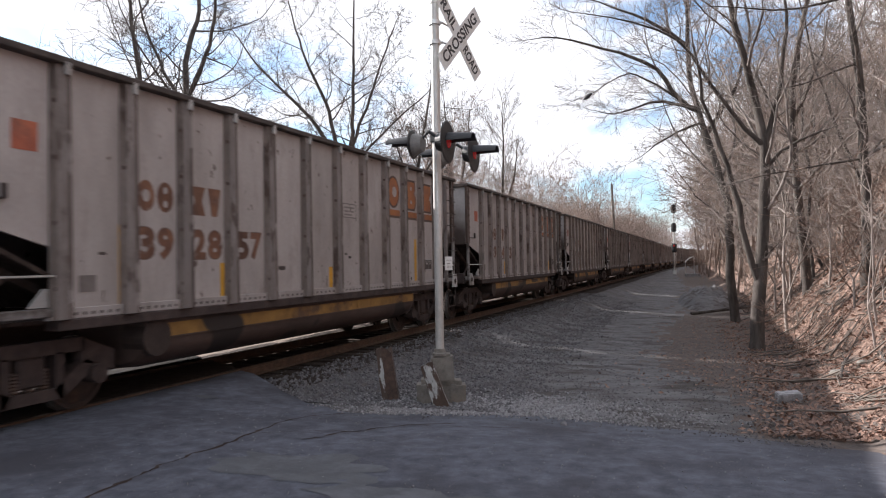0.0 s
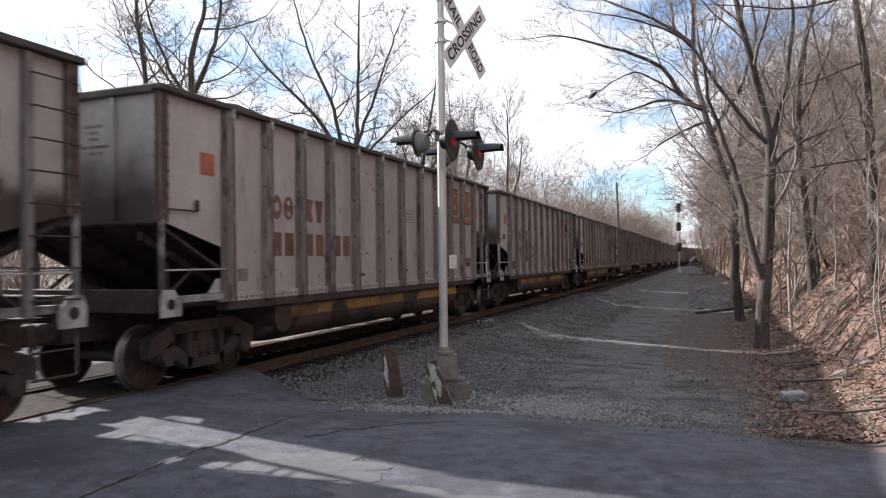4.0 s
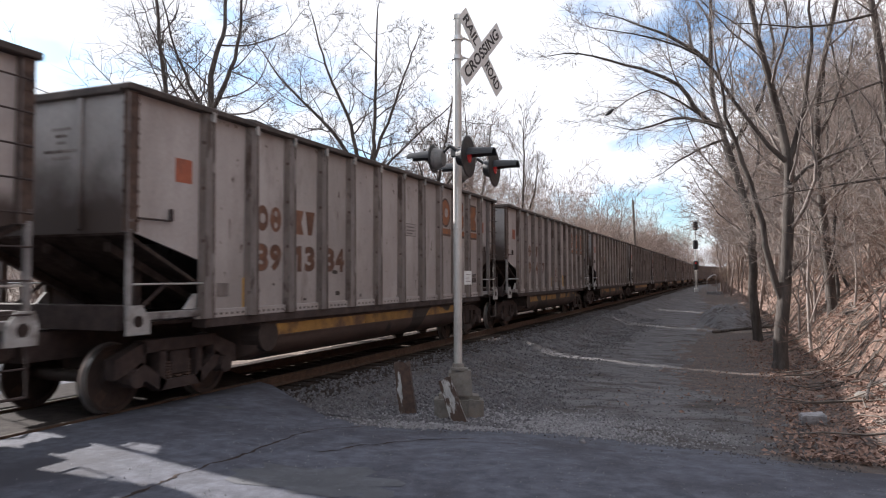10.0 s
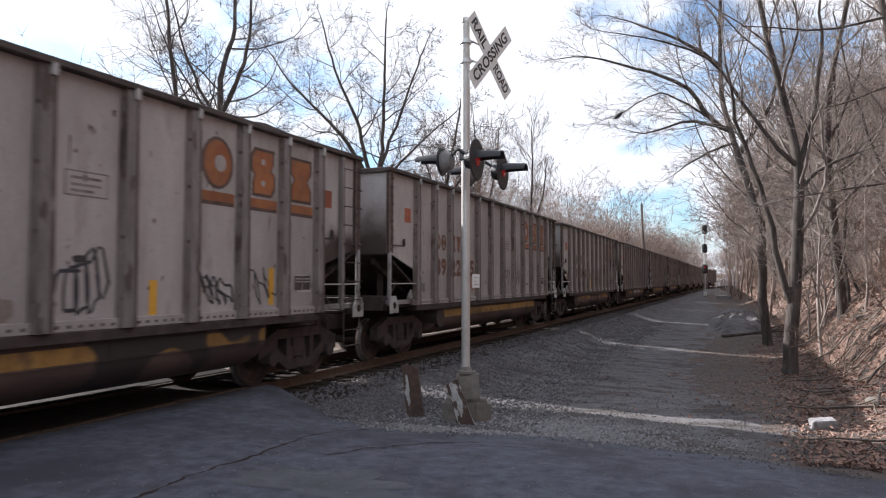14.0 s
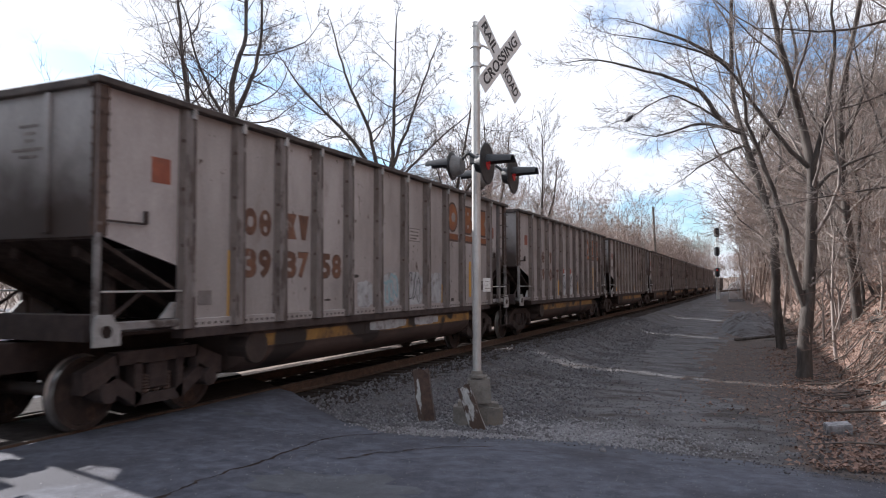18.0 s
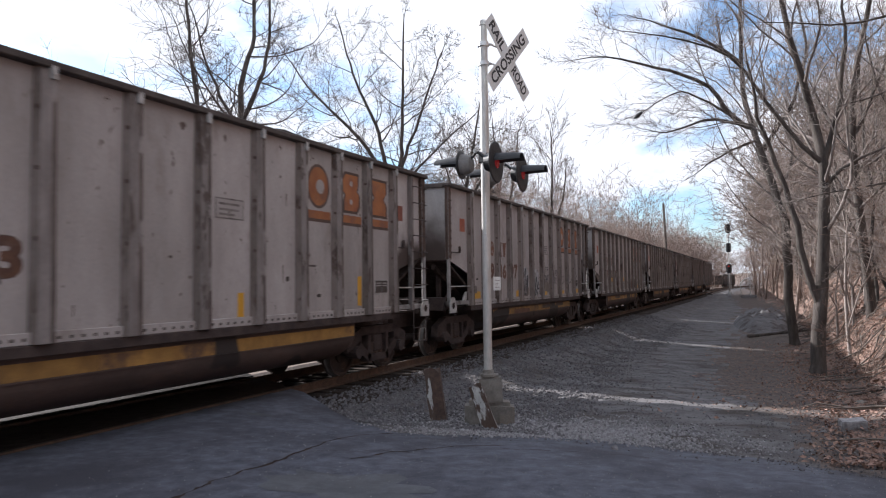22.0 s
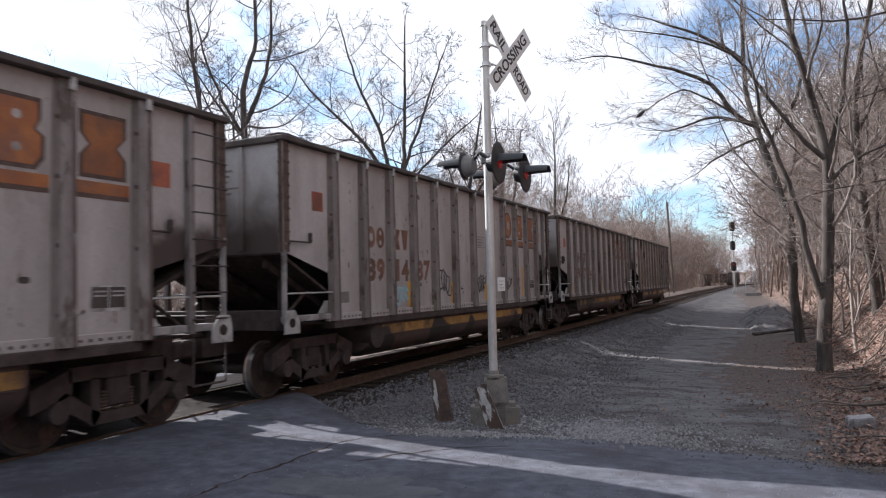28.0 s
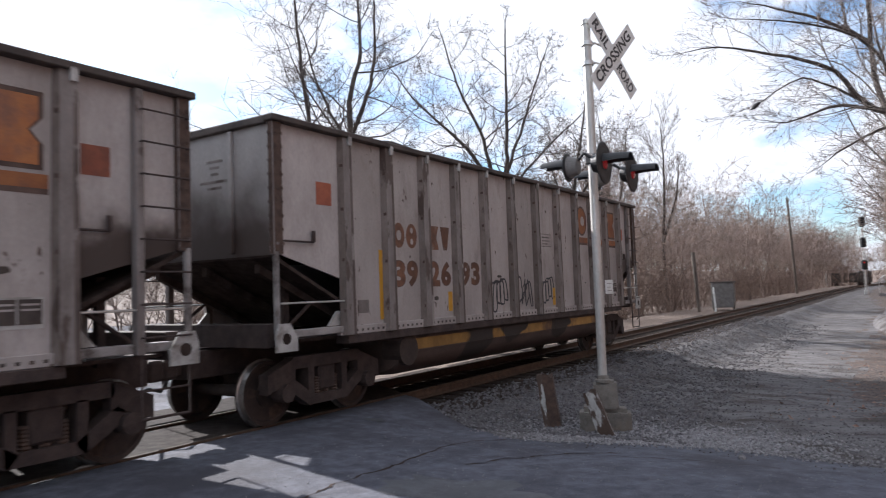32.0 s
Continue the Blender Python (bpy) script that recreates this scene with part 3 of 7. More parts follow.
RAIL = [(-0.07, -0.178), (0.07, -0.178), (0.07, -0.165), (0.012, -0.14), (0.012, -0.045), (0.036, -0.035), (0.036, -0.006), (0.028, -0.002), (-0.028, -0.002), (-0.036, -0.006), (-0.036, -0.035), (-0.012, -0.045), (-0.012, -0.14), (-0.07, -0.165)]
for s in (-0.7525, 0.7525):
    sweep("rail", RAIL, s, M_RAIL)
    sweep("rail_head", [(-0.03, -0.0015), (0.03, -0.0015), (0.028, 0.001), (-0.028, 0.001)], s, M_RAILTOP)
tie_me = raw("tie", [], [], M_TIE)
bm = boxes((-1.3, 1.3, -0.115, 0.115, -0.36, -0.176), bevel=0.012)
bm.to_mesh(tie_me)
bm.free()
random.seed(5)
for i in range(230):
    y = -12 + i * 0.53
    if 2.5 < y < 9.8:
        continue
    part("tie", tie_me, None, track, m=pose(TRACK_X + random.uniform(-0.04, 0.04), y, random.uniform(-0.008, 0.0), 0, 0, random.uniform(-1, 1)))
far = bmesh.new()
for i in range(300):
    y = 110.5 + i * 0.53
    x = track_x(y)
    box(far, x - 1.3, x + 1.3, y - 0.115, y + 0.115, -0.36, -0.178) if i < 200 else None
tagged(part("far_ties", far, M_TIE, track), kind="stuff")


# ---- crossing signal ----
MAST = Vector((-3.66, 9.64, -0.24))


def crossing_signal():
    th = radians(15.5)  # the sign's run, clockwise from the track's direction
    run = Vector((math.sin(th), math.cos(th), 0))
    face = Vector((math.cos(th), -math.sin(th), 0))
    # local axes: x = to the reader's left, y = towards the reader, z = up
    frame_m = Matrix(((-run.x, face.x, 0, 0), (-run.y, face.y, 0, 0), (0, 0, 1, 0), (0, 0, 0, 1)))
    sig = empty("crossing_signal", Matrix.Translation(MAST) @ frame_m, "galvanised crossing mast with white crossbuck and two pairs of black flashers", "crossing signal")
    H = 5.86
    part("mast", rods(((0, 0, 0.72), (0, 0, H), 0.062), sides=20), M_GALV, sig)
    part("mast_cap", lathe([(0.075, H - 0.03), (0.075, H + 0.03), (0.05, H + 0.05), (0.001, H + 0.055)], 20), M_GALV, sig)
    part("base_collar", lathe([(0.11, 0.70), (0.11, 0.735), (0.085, 0.745), (0.078, 0.79), (0.063, 0.80)], 20), M_CONC, sig)
    # crossbuck
    cz, off = 5.42, -0.46
    for i, (word, tilt) in enumerate((("CROSSING", 45), ("RAIL ROAD", -45))):
        m = pose(off, 0.13 - 0.012 * i, cz, 0, tilt, 0)
        blade = part("blade", boxes((-0.70, 0.70, -0.003, 0.003, -0.132, 0.132), bevel=0.002), M_SIGN, sig, "white reflective blade with black lettering", m)
        if i == 0:
            words = [(word, 0.0)]
        else:
            words = [("RAIL", 0.40), ("ROAD", -0.40)]
        for w, u in words:
            me = text_mesh(w, 0.225, 0.0006, 0.006)
            xs = [v.co.x for v in me.vertices]
            want = 1.2 if i == 0 else 0.46
            k = want / (max(xs) - min(xs))
            me.materials.append(M_LETTER)
            for v in me.vertices:
                v.co = Vector((v.co.x * k, v.co.y * 1.0, v.co.z))
            part("lettering", me, None, blade, "black %s lettering" % w, Matrix.Translation((u, 0.005, 0)) @ Matrix(((-1, 0, 0, 0), (0, 0, 1, 0), (0, 1, 0, 0), (0, 0, 0, 1))))
    for z in (cz + 0.13, cz - 0.16):
        part("sign_bracket", rods(((0, 0.0, z), (-0.06, 0.09, z), 0.022), ((-0.06, 0.09, z), (off + 0.04, 0.105, z - 0.02 * (1 if z > cz else -1)), 0.016), sides=8), M_ALU, sig)
        part("mast_clamp", lathe([(0.064, z - 0.03), (0.085, z - 0.03), (0.085, z + 0.03), (0.064, z + 0.03)], 16), M_ALU, sig)
    # flashers
    lz = 3.69
    part("junction_box", boxes((-0.075, 0.075, -0.075, 0.10, lz + 0.10, lz + 0.24), bevel=0.015), M_BLACK, sig)
    part("cross_arm", rods(((-0.64, 0.09, lz + 0.17), (0.64, 0.09, lz + 0.17), 0.026), sides=10), M_GALV, sig, "", pose(0, 0, 0, 0, 0, 15.5))

    def flasher(x, way, lit):
        m = pose(0, 0, 0, 0, 0, 15.5) @ pose(x, 0.28 if way > 0 else -0.04, lz, 0, 0, 0) @ (Matrix.Identity(4) if way > 0 else pose(0, 0, 0, 0, 0, 180))
        disc = part("background", boxes((0, 0.01, 0, 0.01, 0, 0.01)), M_BLACK, sig, "round black target plate", m)
        R_ = 0.285 if way > 0 else 0.2
        bm = lathe([(0.001, -0.012), (R_ - 0.02, -0.012), (R_, -0.004), (R_, 0.004), (R_ - 0.02, 0.012), (0.001, 0.012)], 40)
        bm.transform(pose(0, 0.10, 0, -90, 0, 0))
        bm.to_mesh(disc.data)
        bm.free()
        bm = lathe([(0.05, -0.16), (0.11, -0.15), (0.145, -0.06), (0.15, 0.0)], 24)
        bm.transform(pose(0, 0.10, 0, -90, 0, 0))
        part("housing", bm, M_BLACK if way > 0 else M_GREENBOX, disc)
        bm = lathe([(0.09, 0.012), (0.085, 0.022), (0.05, 0.03), (0.001, 0.034)], 24)
        bm.transform(pose(0, 0.10, 0, -90, 0, 0))
        part("lens", bm, M_REDLENS, disc, "red glass lens")
        # visor: an open half tunnel that droops forward
        vs, fs = [], []
        N = 14
        for j, (d, r0) in enumerate(((0.0, 0.125), (0.2, 0.122), (0.36, 0.118))):
            cut = (radians(0), radians(180)) if j == 0 else ((radians(8), radians(172)) if j == 1 else (radians(12), radians(168)))
            for r in (r0, r0 - 0.006):
                for i in range(N + 1):
                    a = cut[0] + (cut[1] - cut[0]) * i / N
                    vs.append((r * math.cos(a), 0.11 + d, r * math.sin(a) - 0.05 * d))
        q = N + 1
        for j in range(2):
            for s in range(2):
                o, p = (2 * j + s) * q, (2 * j + 2 + s) * q
                fs += [(o + i, o + i + 1, p + i + 1, p + i) for i in range(N)]
        for j in range(3):
            fs += [(2 * j * q + i, (2 * j + 1) * q + i, (2 * j + 1) * q + i + 1, 2 * j * q + i + 1) for i in range(N)]
        part("visor", raw("visor", vs, fs, M_BLACK), None, disc, "black drooping hood")
        part("hanger", rods(((x, 0.09, lz + 0.17), (x, 0.26 if way > 0 else -0.02, lz + 0.05), 0.022), sides=8), M_BLACK, sig, "", pose(0, 0, 0, 0, 0, 15.5))

    for x in (-0.575, 0.575):
        flasher(x, 1, 1)
    for x in (-0.56, 0.56):
        flasher(x, -1, 0)
    part("notice_plate", boxes((-0.235, -0.055, 0.075, 0.082, 1.93, 2.13), bevel=0.002), M_SIGN, sig, "small white notice plate")
    for k in range(3):
        part("notice_line", boxes((-0.205 + 0.03 * (k % 2), -0.09, 0.0825, 0.0835, 2.08 - 0.05 * k - 0.007, 2.08 - 0.05 * k), bevel=0), M_RIB, sig)
    part("reflective_strip", rods(((0.052, 0.036, 2.75), (0.052, 0.036, 3.35), 0.014), sides=6), M_SIGN, sig)
    return sig


crossing_signal()

FOUND = pose(MAST.x, MAST.y + 0.08, -0.30, 0, 0, 20)
fnd = empty("signal_foundation", FOUND, "weathered concrete mast foundation blocks sunk in gravel", "foundation")


def rough_block(bm, x0, x1, y0, y1, z0, z1, seed, bevel=0.03, j=0.02):
    rnd = random.Random(seed)
    r = bmesh.ops.create_cube(bm, size=1.0, matrix=Matrix.LocRotScale(((x0 + x1) / 2, (y0 + y1) / 2, (z0 + z1) / 2), None, (x1 - x0, y1 - y0, z1 - z0)))
    for v in r["verts"]:
        v.co += Vector((rnd.uniform(-j, j), rnd.uniform(-j, j), rnd.uniform(-j, j)))
    bmesh.ops.bevel(bm, geom=list({e for v in r["verts"] for e in v.link_edges}), offset=bevel, segments=2, affect="EDGES")
    return bm


part("pedestal", rough_block(bmesh.new(), -0.16, 0.17, -0.17, 0.16, 0.36, 0.77, 3, 0.035), M_CONC, fnd)
part("left_block", rough_block(bmesh.new(), -0.36, -0.05, -0.2, 0.2, 0.0, 0.42, 4, 0.07), M_CONC, fnd)
part("right_block", rough_block(bmesh.new(), 0.05, 0.34, -0.18, 0.2, 0.0, 0.40, 5, 0.06), M_CONC, fnd)
part("footing", rough_block(bmesh.new(), -0.16, 0.16, -0.14, 0.2, -0.1, 0.36, 6), M_CONC, fnd)


def post(name, x, y, h, w, d, tx, ty, rz, mats, label, seed):
    """A short battered post with a ragged split top."""
    rnd = random.Random(seed)
    bm = bmesh.new()
    rings = []
    for j in range(9):
        z = -0.12 + (h + 0.12) * j / 8
        k = 1.0 - 0.12 * j / 8
        ring = []
        for u, v in ((-1, -1), (-0.3, -1.05), (0.35, -0.95), (1, -1), (1, 0.2), (1, 1), (0, 1.05), (-1, 1), (-1.02, 0)):
            zz = z + (rnd.uniform(-0.07, 0.05) if j == 8 else 0)
            ring.append(bm.verts.new((u * w / 2 * k + rnd.uniform(-0.006, 0.006), v * d / 2 * k + rnd.uniform(-0.006, 0.006), zz)))
        rings.append(ring)
    for a, b in zip(rings, rings[1:]):
        for i in range(9):
            bm.faces.new((a[i], a[(i + 1) % 9], b[(i + 1) % 9], b[i]))
    bm.faces.new(rings[-1])
    bm.faces.new(rings[0][::-1])
    for f in bm.faces:
        c = f.calc_center_median()
        f.material_index = 1 if c.x > -w * 0.2 or c.y > 0 else 0
    ob = part(name, bm, mats[0])
    ob.data.materials.append(mats[1])
    ob.matrix_basis = pose(x, y, -0.24, tx, ty, rz)
    return tagged(ob, label, "post")


post("bumper_post", -4.38, 9.5, 0.80, 0.25, 0.2, 2, -7, 20, (M_WPAINT, M_RUSTDARK), "short rusty post with peeling white paint", 11)
post("bumper_post", -3.5, 9.3, 0.66, 0.2, 0.13, 4, -19, 20, (M_WPAINT, M_WPAINT), "short leaning post with peeling white paint beside the foundation", 12)

st = part("stone_block", rough_block(bmesh.new(), -0.21, 0.21, -0.12, 0.12, -0.06, 0.13, 8, 0.015, 0.015), M_CHIP)
st.matrix_basis = Matrix.LocRotScale((1.07, 11.4, ground_z(1.07, 11.4) + 0.02), Euler((radians(3), radians(-4), radians(12))), (0.8, 0.8, 0.9))
tagged(st, "pale cut stone block lying among dead leaves", "stone")
for i, (x, y, s) in enumerate(((2.05, 13.7, 0.13), (2.5, 14.0, 0.1), (1.55, 14.9, 0.1), (1.3, 15.8, 0.09))):
    bm = bmesh.new()
    bmesh.ops.create_icosphere(bm, subdivisions=2, radius=s)
    for v in bm.verts:
        v.co = Vector((v.co.x * 1.3, v.co.y, v.co.z * 0.6)) * (1 + 0.35 * noise.noise(v.co * 4 + Vector((i, 0, 0))))
    r = part("rock", bm, M_CONC)
    r.matrix_basis = pose(x, y, ground_z(x, y) + s * 0.15, 0, 0, 40 * i)
    tagged(r, "rough pale rock half sunk in the leafy bank", "rock", "rocks on the bank")

# ---- block signal by the track ----
SIGX, SIGY = -4.2, 102.5
bs_ = empty("block_signal", pose(SIGX, SIGY, ground_z(SIGX, SIGY)), "tall railway block signal with three black heads on a silver mast", "railway signal")
part("mast", rods(((0, 0, 0), (0, 0, 9.6), 0.10), sides=12), M_ALU, bs_)
part("base_box", boxes((-0.25, 0.25, -0.2, 0.2, 0, 0.5), bevel=0.03), M_ALU, bs_)
for k, z in enumerate((9.0, 6.45, 3.65)):
    head = part("signal_head", boxes((-0.34, 0.34, -0.42, -0.12, z - 0.62, z + 0.62), bevel=0.16), M_BLACK, bs_, "black signal head")
    for j, dz in enumerate((0.34, 0.0, -0.34)):
        bm = rods(((0, -0.62, z + dz + 0.1), (0, -0.40, z + dz + 0.12), 0.13), sides=12)
        part("hood", bm, M_BLACK, head)
        if k == 2 and j == 0:
            part("lens", rods(((0.0, -0.44, z + dz - 0.06), (0, -0.645, z + dz - 0.06), 0.12), sides=12), M_SIGRED, head, "glowing red lens")
    part("head_bracket", boxes((-0.1, 0.1, -0.14, 0.02, z - 0.1, z + 0.1)), M_ALU, bs_)
part("ladder", rods(*([((-0.2, 0.35, 0.2), (-0.2, 0.25, 9.2), 0.02), ((0.2, 0.35, 0.2), (0.2, 0.25, 9.2), 0.02)] + [((-0.2, 0.33, 0.5 + 0.4 * i), (0.2, 0.33, 0.5 + 0.4 * i), 0.014) for i in range(21)]), sides=5), M_ALU, bs_)
x, y = -1.6, 98.0
hr = empty("pipe_railing", pose(x, y, ground_z(x, y)), "pale bent pipe railing beside the signal", "railing")
part("post", rods(((0, 0, -0.2), (0, 0, 2.4), 0.035), sides=8), M_ALU, hr)
part("post", rods(((-1.1, 0, -0.6), (-1.1, 0, 1.7), 0.035), sides=8), M_ALU, hr)
part("top_pipe", rods(((-1.1, 0, 1.7), (-0.6, 0, 2.2), 0.07), ((-0.6, 0, 2.2), (0, 0, 2.4), 0.035), sides=8), M_ALU, hr)
wb = part("culvert_headwall", rough_block(bmesh.new(), -0.9, 0.9, -0.3, 0.3, -0.2, 0.35, 14), M_CHIP)
wb.matrix_basis = pose(-1.7, 92.0, ground_z(-1.7, 92.0), 0, 0, 0)
tagged(wb, "pale concrete culvert headwall by the track", "headwall")

# ---- line-side things beyond the track ----
tp = empty("utility_pole", pose(-12.6, 108.0, ground_z(-12.6, 108.0) - 0.3, 0, -2.2, 0), "tall dark wooden utility pole beside the track", "utility pole")
part("pole", rods(((0, 0, 0), (0, 0, 13.6), 0.16), sides=12), M_WOOD, tp)
part("top_pin", rods(((0, 0, 13.6), (0, 0, 13.9), 0.05), sides=8), M_BLACK, tp)
sp = empty("short_pole", pose(-12.0, 50.5, ground_z(-12.0, 50.5) - 0.3, 0, -3, 0), "short weathered wooden pole beside an equipment box", "pole")
part("pole", rods(((0, 0, 0), (0, 0, 4.4), 0.12), sides=10), M_WOOD, sp)
part("marker", rods(((1.0, 0.4, -0.2), (1.0, 0.4, 1.9), 0.06), sides=8), M_SIGN, sp)
cab = empty("equipment_cabinet", pose(-10.9, 53.0, ground_z(-10.9, 53.0) - 0.05, 0, 0, 6), "grey railway equipment cabinet on a stand", "cabinet")
part("body", boxes((-0.75, 0.75, -0.5, 0.5, 0.25, 2.0), bevel=0.03), M_GREENBOX, cab)
part("roof", boxes((-0.85, 0.85, -0.6, 0.6, 2.0, 2.08), bevel=0.02), M_COAL_CAR, cab)
part("door", boxes((-0.68, 0.66, -0.53, -0.503, 0.32, 1.92), bevel=0.01), M_GREENBOX, cab)
for sx in (-0.65, 0.65):
    part("leg", boxes((sx - 0.06, sx + 0.06, -0.4, 0.4, -0.3, 0.25)), M_CONC, cab)
wg = empty("parked_wagon", pose(-11.6, 200.0, -0.5, 0, 0, -76), "dark low wagon standing far down beside the line", "wagon")
part("body", boxes((-1.4, 1.4, -5.2, 1.6, 1.0, 3.4), bevel=0.05), M_COAL_CAR, wg)
part("cab", boxes((-1.4, 1.4, 1.7, 4.6, 0.9, 3.7), bevel=0.15), M_COAL_CAR, wg)
for yy in (-4.4, -2.9, 2.3, 3.8):
    part("wheel", rods(((-1.3, yy, 0.55), (1.3, yy, 0.55), 0.5), sides=16), M_WHEEL, wg)


# ---- trees ----
def grow(seed, height, radius, lean=(0, 0), fork=0, branches=9, levels=3, first=0.35, spread=50, droop=0.0, twigs=5, wander=0.12, step=None):
    """Branch pieces (start, end, radius, radius, level) of a bare tree at the origin."""
    rnd = random.Random(seed)
    out = []

    def limb(p, d, length, r, level):
        n = max(3, min(14, int(length / (0.55 if level == 0 else 0.32 if level == 1 else 0.24))))
        if step:
            n = max(1, min(n, step[level]))
        s = length / n
        kids = branches if level == 0 else (twigs + 2 if level == 1 else twigs)
        start = first if level == 0 else 0.18
        marks = sorted(rnd.uniform(start, 0.98) for _ in range(kids)) if level < levels else []
        k = 0
        r_end = r * (0.28 if level == 0 else 0.3)
        for i in range(n):
            t0, t1 = i / n, (i + 1) / n
            up = 0.10 if level == 0 else (0.06 - droop)
            d = (d + Vector((rnd.gauss(0, wander), rnd.gauss(0, wander), rnd.gauss(0, wander) + up))).normalized()
            q = p + d * s
            ra, rb = r + (r_end - r) * t0, r + (r_end - r) * t1
            out.append((p, q, ra, rb, level))
            while k < len(marks) and marks[k] <= t1:
                ang = radians(rnd.uniform(spread * 0.55, spread * 1.25))
                az = rnd.uniform(0, 2 * math.pi)
                side = d.orthogonal().normalized()
                side.rotate(Matrix.Rotation(az, 3, d))
                cd = (d * math.cos(ang) + side * math.sin(ang)).normalized()
                rest = 1 - marks[k]
                cl = length * (0.30 + 0.38 * rest) * rnd.uniform(0.7, 1.15) if level == 0 else length * (0.28 + 0.3 * rest) * rnd.uniform(0.6, 1.2)
                limb(q, cd, cl, max(0.004, rb * rnd.uniform(0.42, 0.62)), level + 1)
                k += 1
            p = q

    d0 = Vector((lean[0], lean[1], 1)).normalized()
    if fork:
        h0 = height * 0.28
        limb_p = Vector((0, 0, 0))
        n = 5
        for i in range(n):
            q = limb_p + (d0 + Vector((rnd.gauss(0, 0.03), rnd.gauss(0, 0.03), 0))) * (h0 / n)
            out.append((limb_p, q, radius * (1.25 - 0.06 * i), radius * (1.19 - 0.06 * i), 0))
            limb_p = q
        a0 = rnd.uniform(0, 6.28)
        for f in range(fork):
            a = a0 + 2 * math.pi * f / fork + rnd.uniform(-0.4, 0.4)
            d = (d0 + 0.42 * Vector((math.cos(a), math.sin(a), 0))).normalized()
            limb(limb_p, d, height * rnd.uniform(0.62, 0.78), radius * rnd.uniform(0.55, 0.75), 0)
    else:
        limb(Vector((0, 0, -0.15)), d0, height, radius, 0)
    return out


def tubes(segs, sides):
    """Tapered prisms round the pieces, as verts and faces."""
    P = np.array([s[0] for s in segs], dtype=float)
    Q = np.array([s[1] for s in segs], dtype=float)
    ra, rb = np.array([s[2] for s in segs]), np.array([s[3] for s in segs])
    D = Q - P
    L = np.linalg.norm(D, axis=1, keepdims=True) + 1e-9
    D /= L
    ref = np.where(np.abs(D[:, 2:3]) > 0.9, np.array([[1.0, 0, 0]]), np.array([[0, 0, 1.0]]))
    U = np.cross(D, ref)
    U /= np.linalg.norm(U, axis=1, keepdims=True)
    V = np.cross(D, U)
    Q = Q + D * (np.minimum(rb, 0.03)[:, None])
    ang = np.arange(sides) * 2 * np.pi / sides
    ring = U[:, None] * np.cos(ang)[None, :, None] + V[:, None] * np.sin(ang)[None, :, None]
    vs = np.concatenate([P[:, None] + ring * ra[:, None, None], Q[:, None] + ring * rb[:, None, None]], axis=1).reshape(-1, 3)
    base = np.arange(len(segs))[:, None] * 2 * sides
    i = np.arange(sides)
    j = (i + 1) % sides
    f = np.stack([i, j, j + sides, i + sides], 1)
    return vs, (base[:, :, None] + f[None]).reshape(-1, 4)


def tube_mesh(name, groups, material, smooth=True):
    vs, fs, o = [], [], 0
    for segs, sides in groups:
        if segs:
            v, f = tubes(segs, sides)
            vs.append(v)
            fs.append(f + o)
            o += len(v)
    V, Fc = np.concatenate(vs), np.concatenate(fs)
    me = bpy.data.meshes.new(name)
    me.vertices.add(len(V))
    me.vertices.foreach_set("co", V.ravel())
    me.loops.add(len(Fc) * 4)
    me.loops.foreach_set("vertex_index", Fc.ravel())
    me.polygons.add(len(Fc))
    me.polygons.foreach_set("loop_start", np.arange(len(Fc)) * 4)
    me.update(calc_edges=True)
    me.materials.append(material)
    if smooth:
        me.shade_smooth()
    return me


def tree_meshes(segs, bark=None, twig=None, thick=10):
    trunk = [s for s in segs if s[4] == 0]
    mid = [s for s in segs if s[4] == 1]
    fine = [s for s in segs if s[4] >= 2]
    return tube_mesh("trunk", [(trunk, thick)], bark or M_BARK), tube_mesh("crown", [(mid, 5), (fine, 3)], twig or M_TWIG)


def plant(name, meshes, m, label, category="tree", group=""):
    t = empty(name, m, label, category, group)
    part("trunk", meshes[0], None, t)
    part("crown", meshes[1], None, t)
    return t


def at(x, y, rz=0, dz=-0.1, s=1.0):
    return Matrix.LocRotScale((x, y, ground_z(x, y) + dz), Euler((0, 0, radians(rz))), (s, s, s))


RIGHT = Vector((0.924, 0.383, 0.0))   # across the line of sight from the crossing
AWAY = Vector((-0.383, 0.924, 0.0))


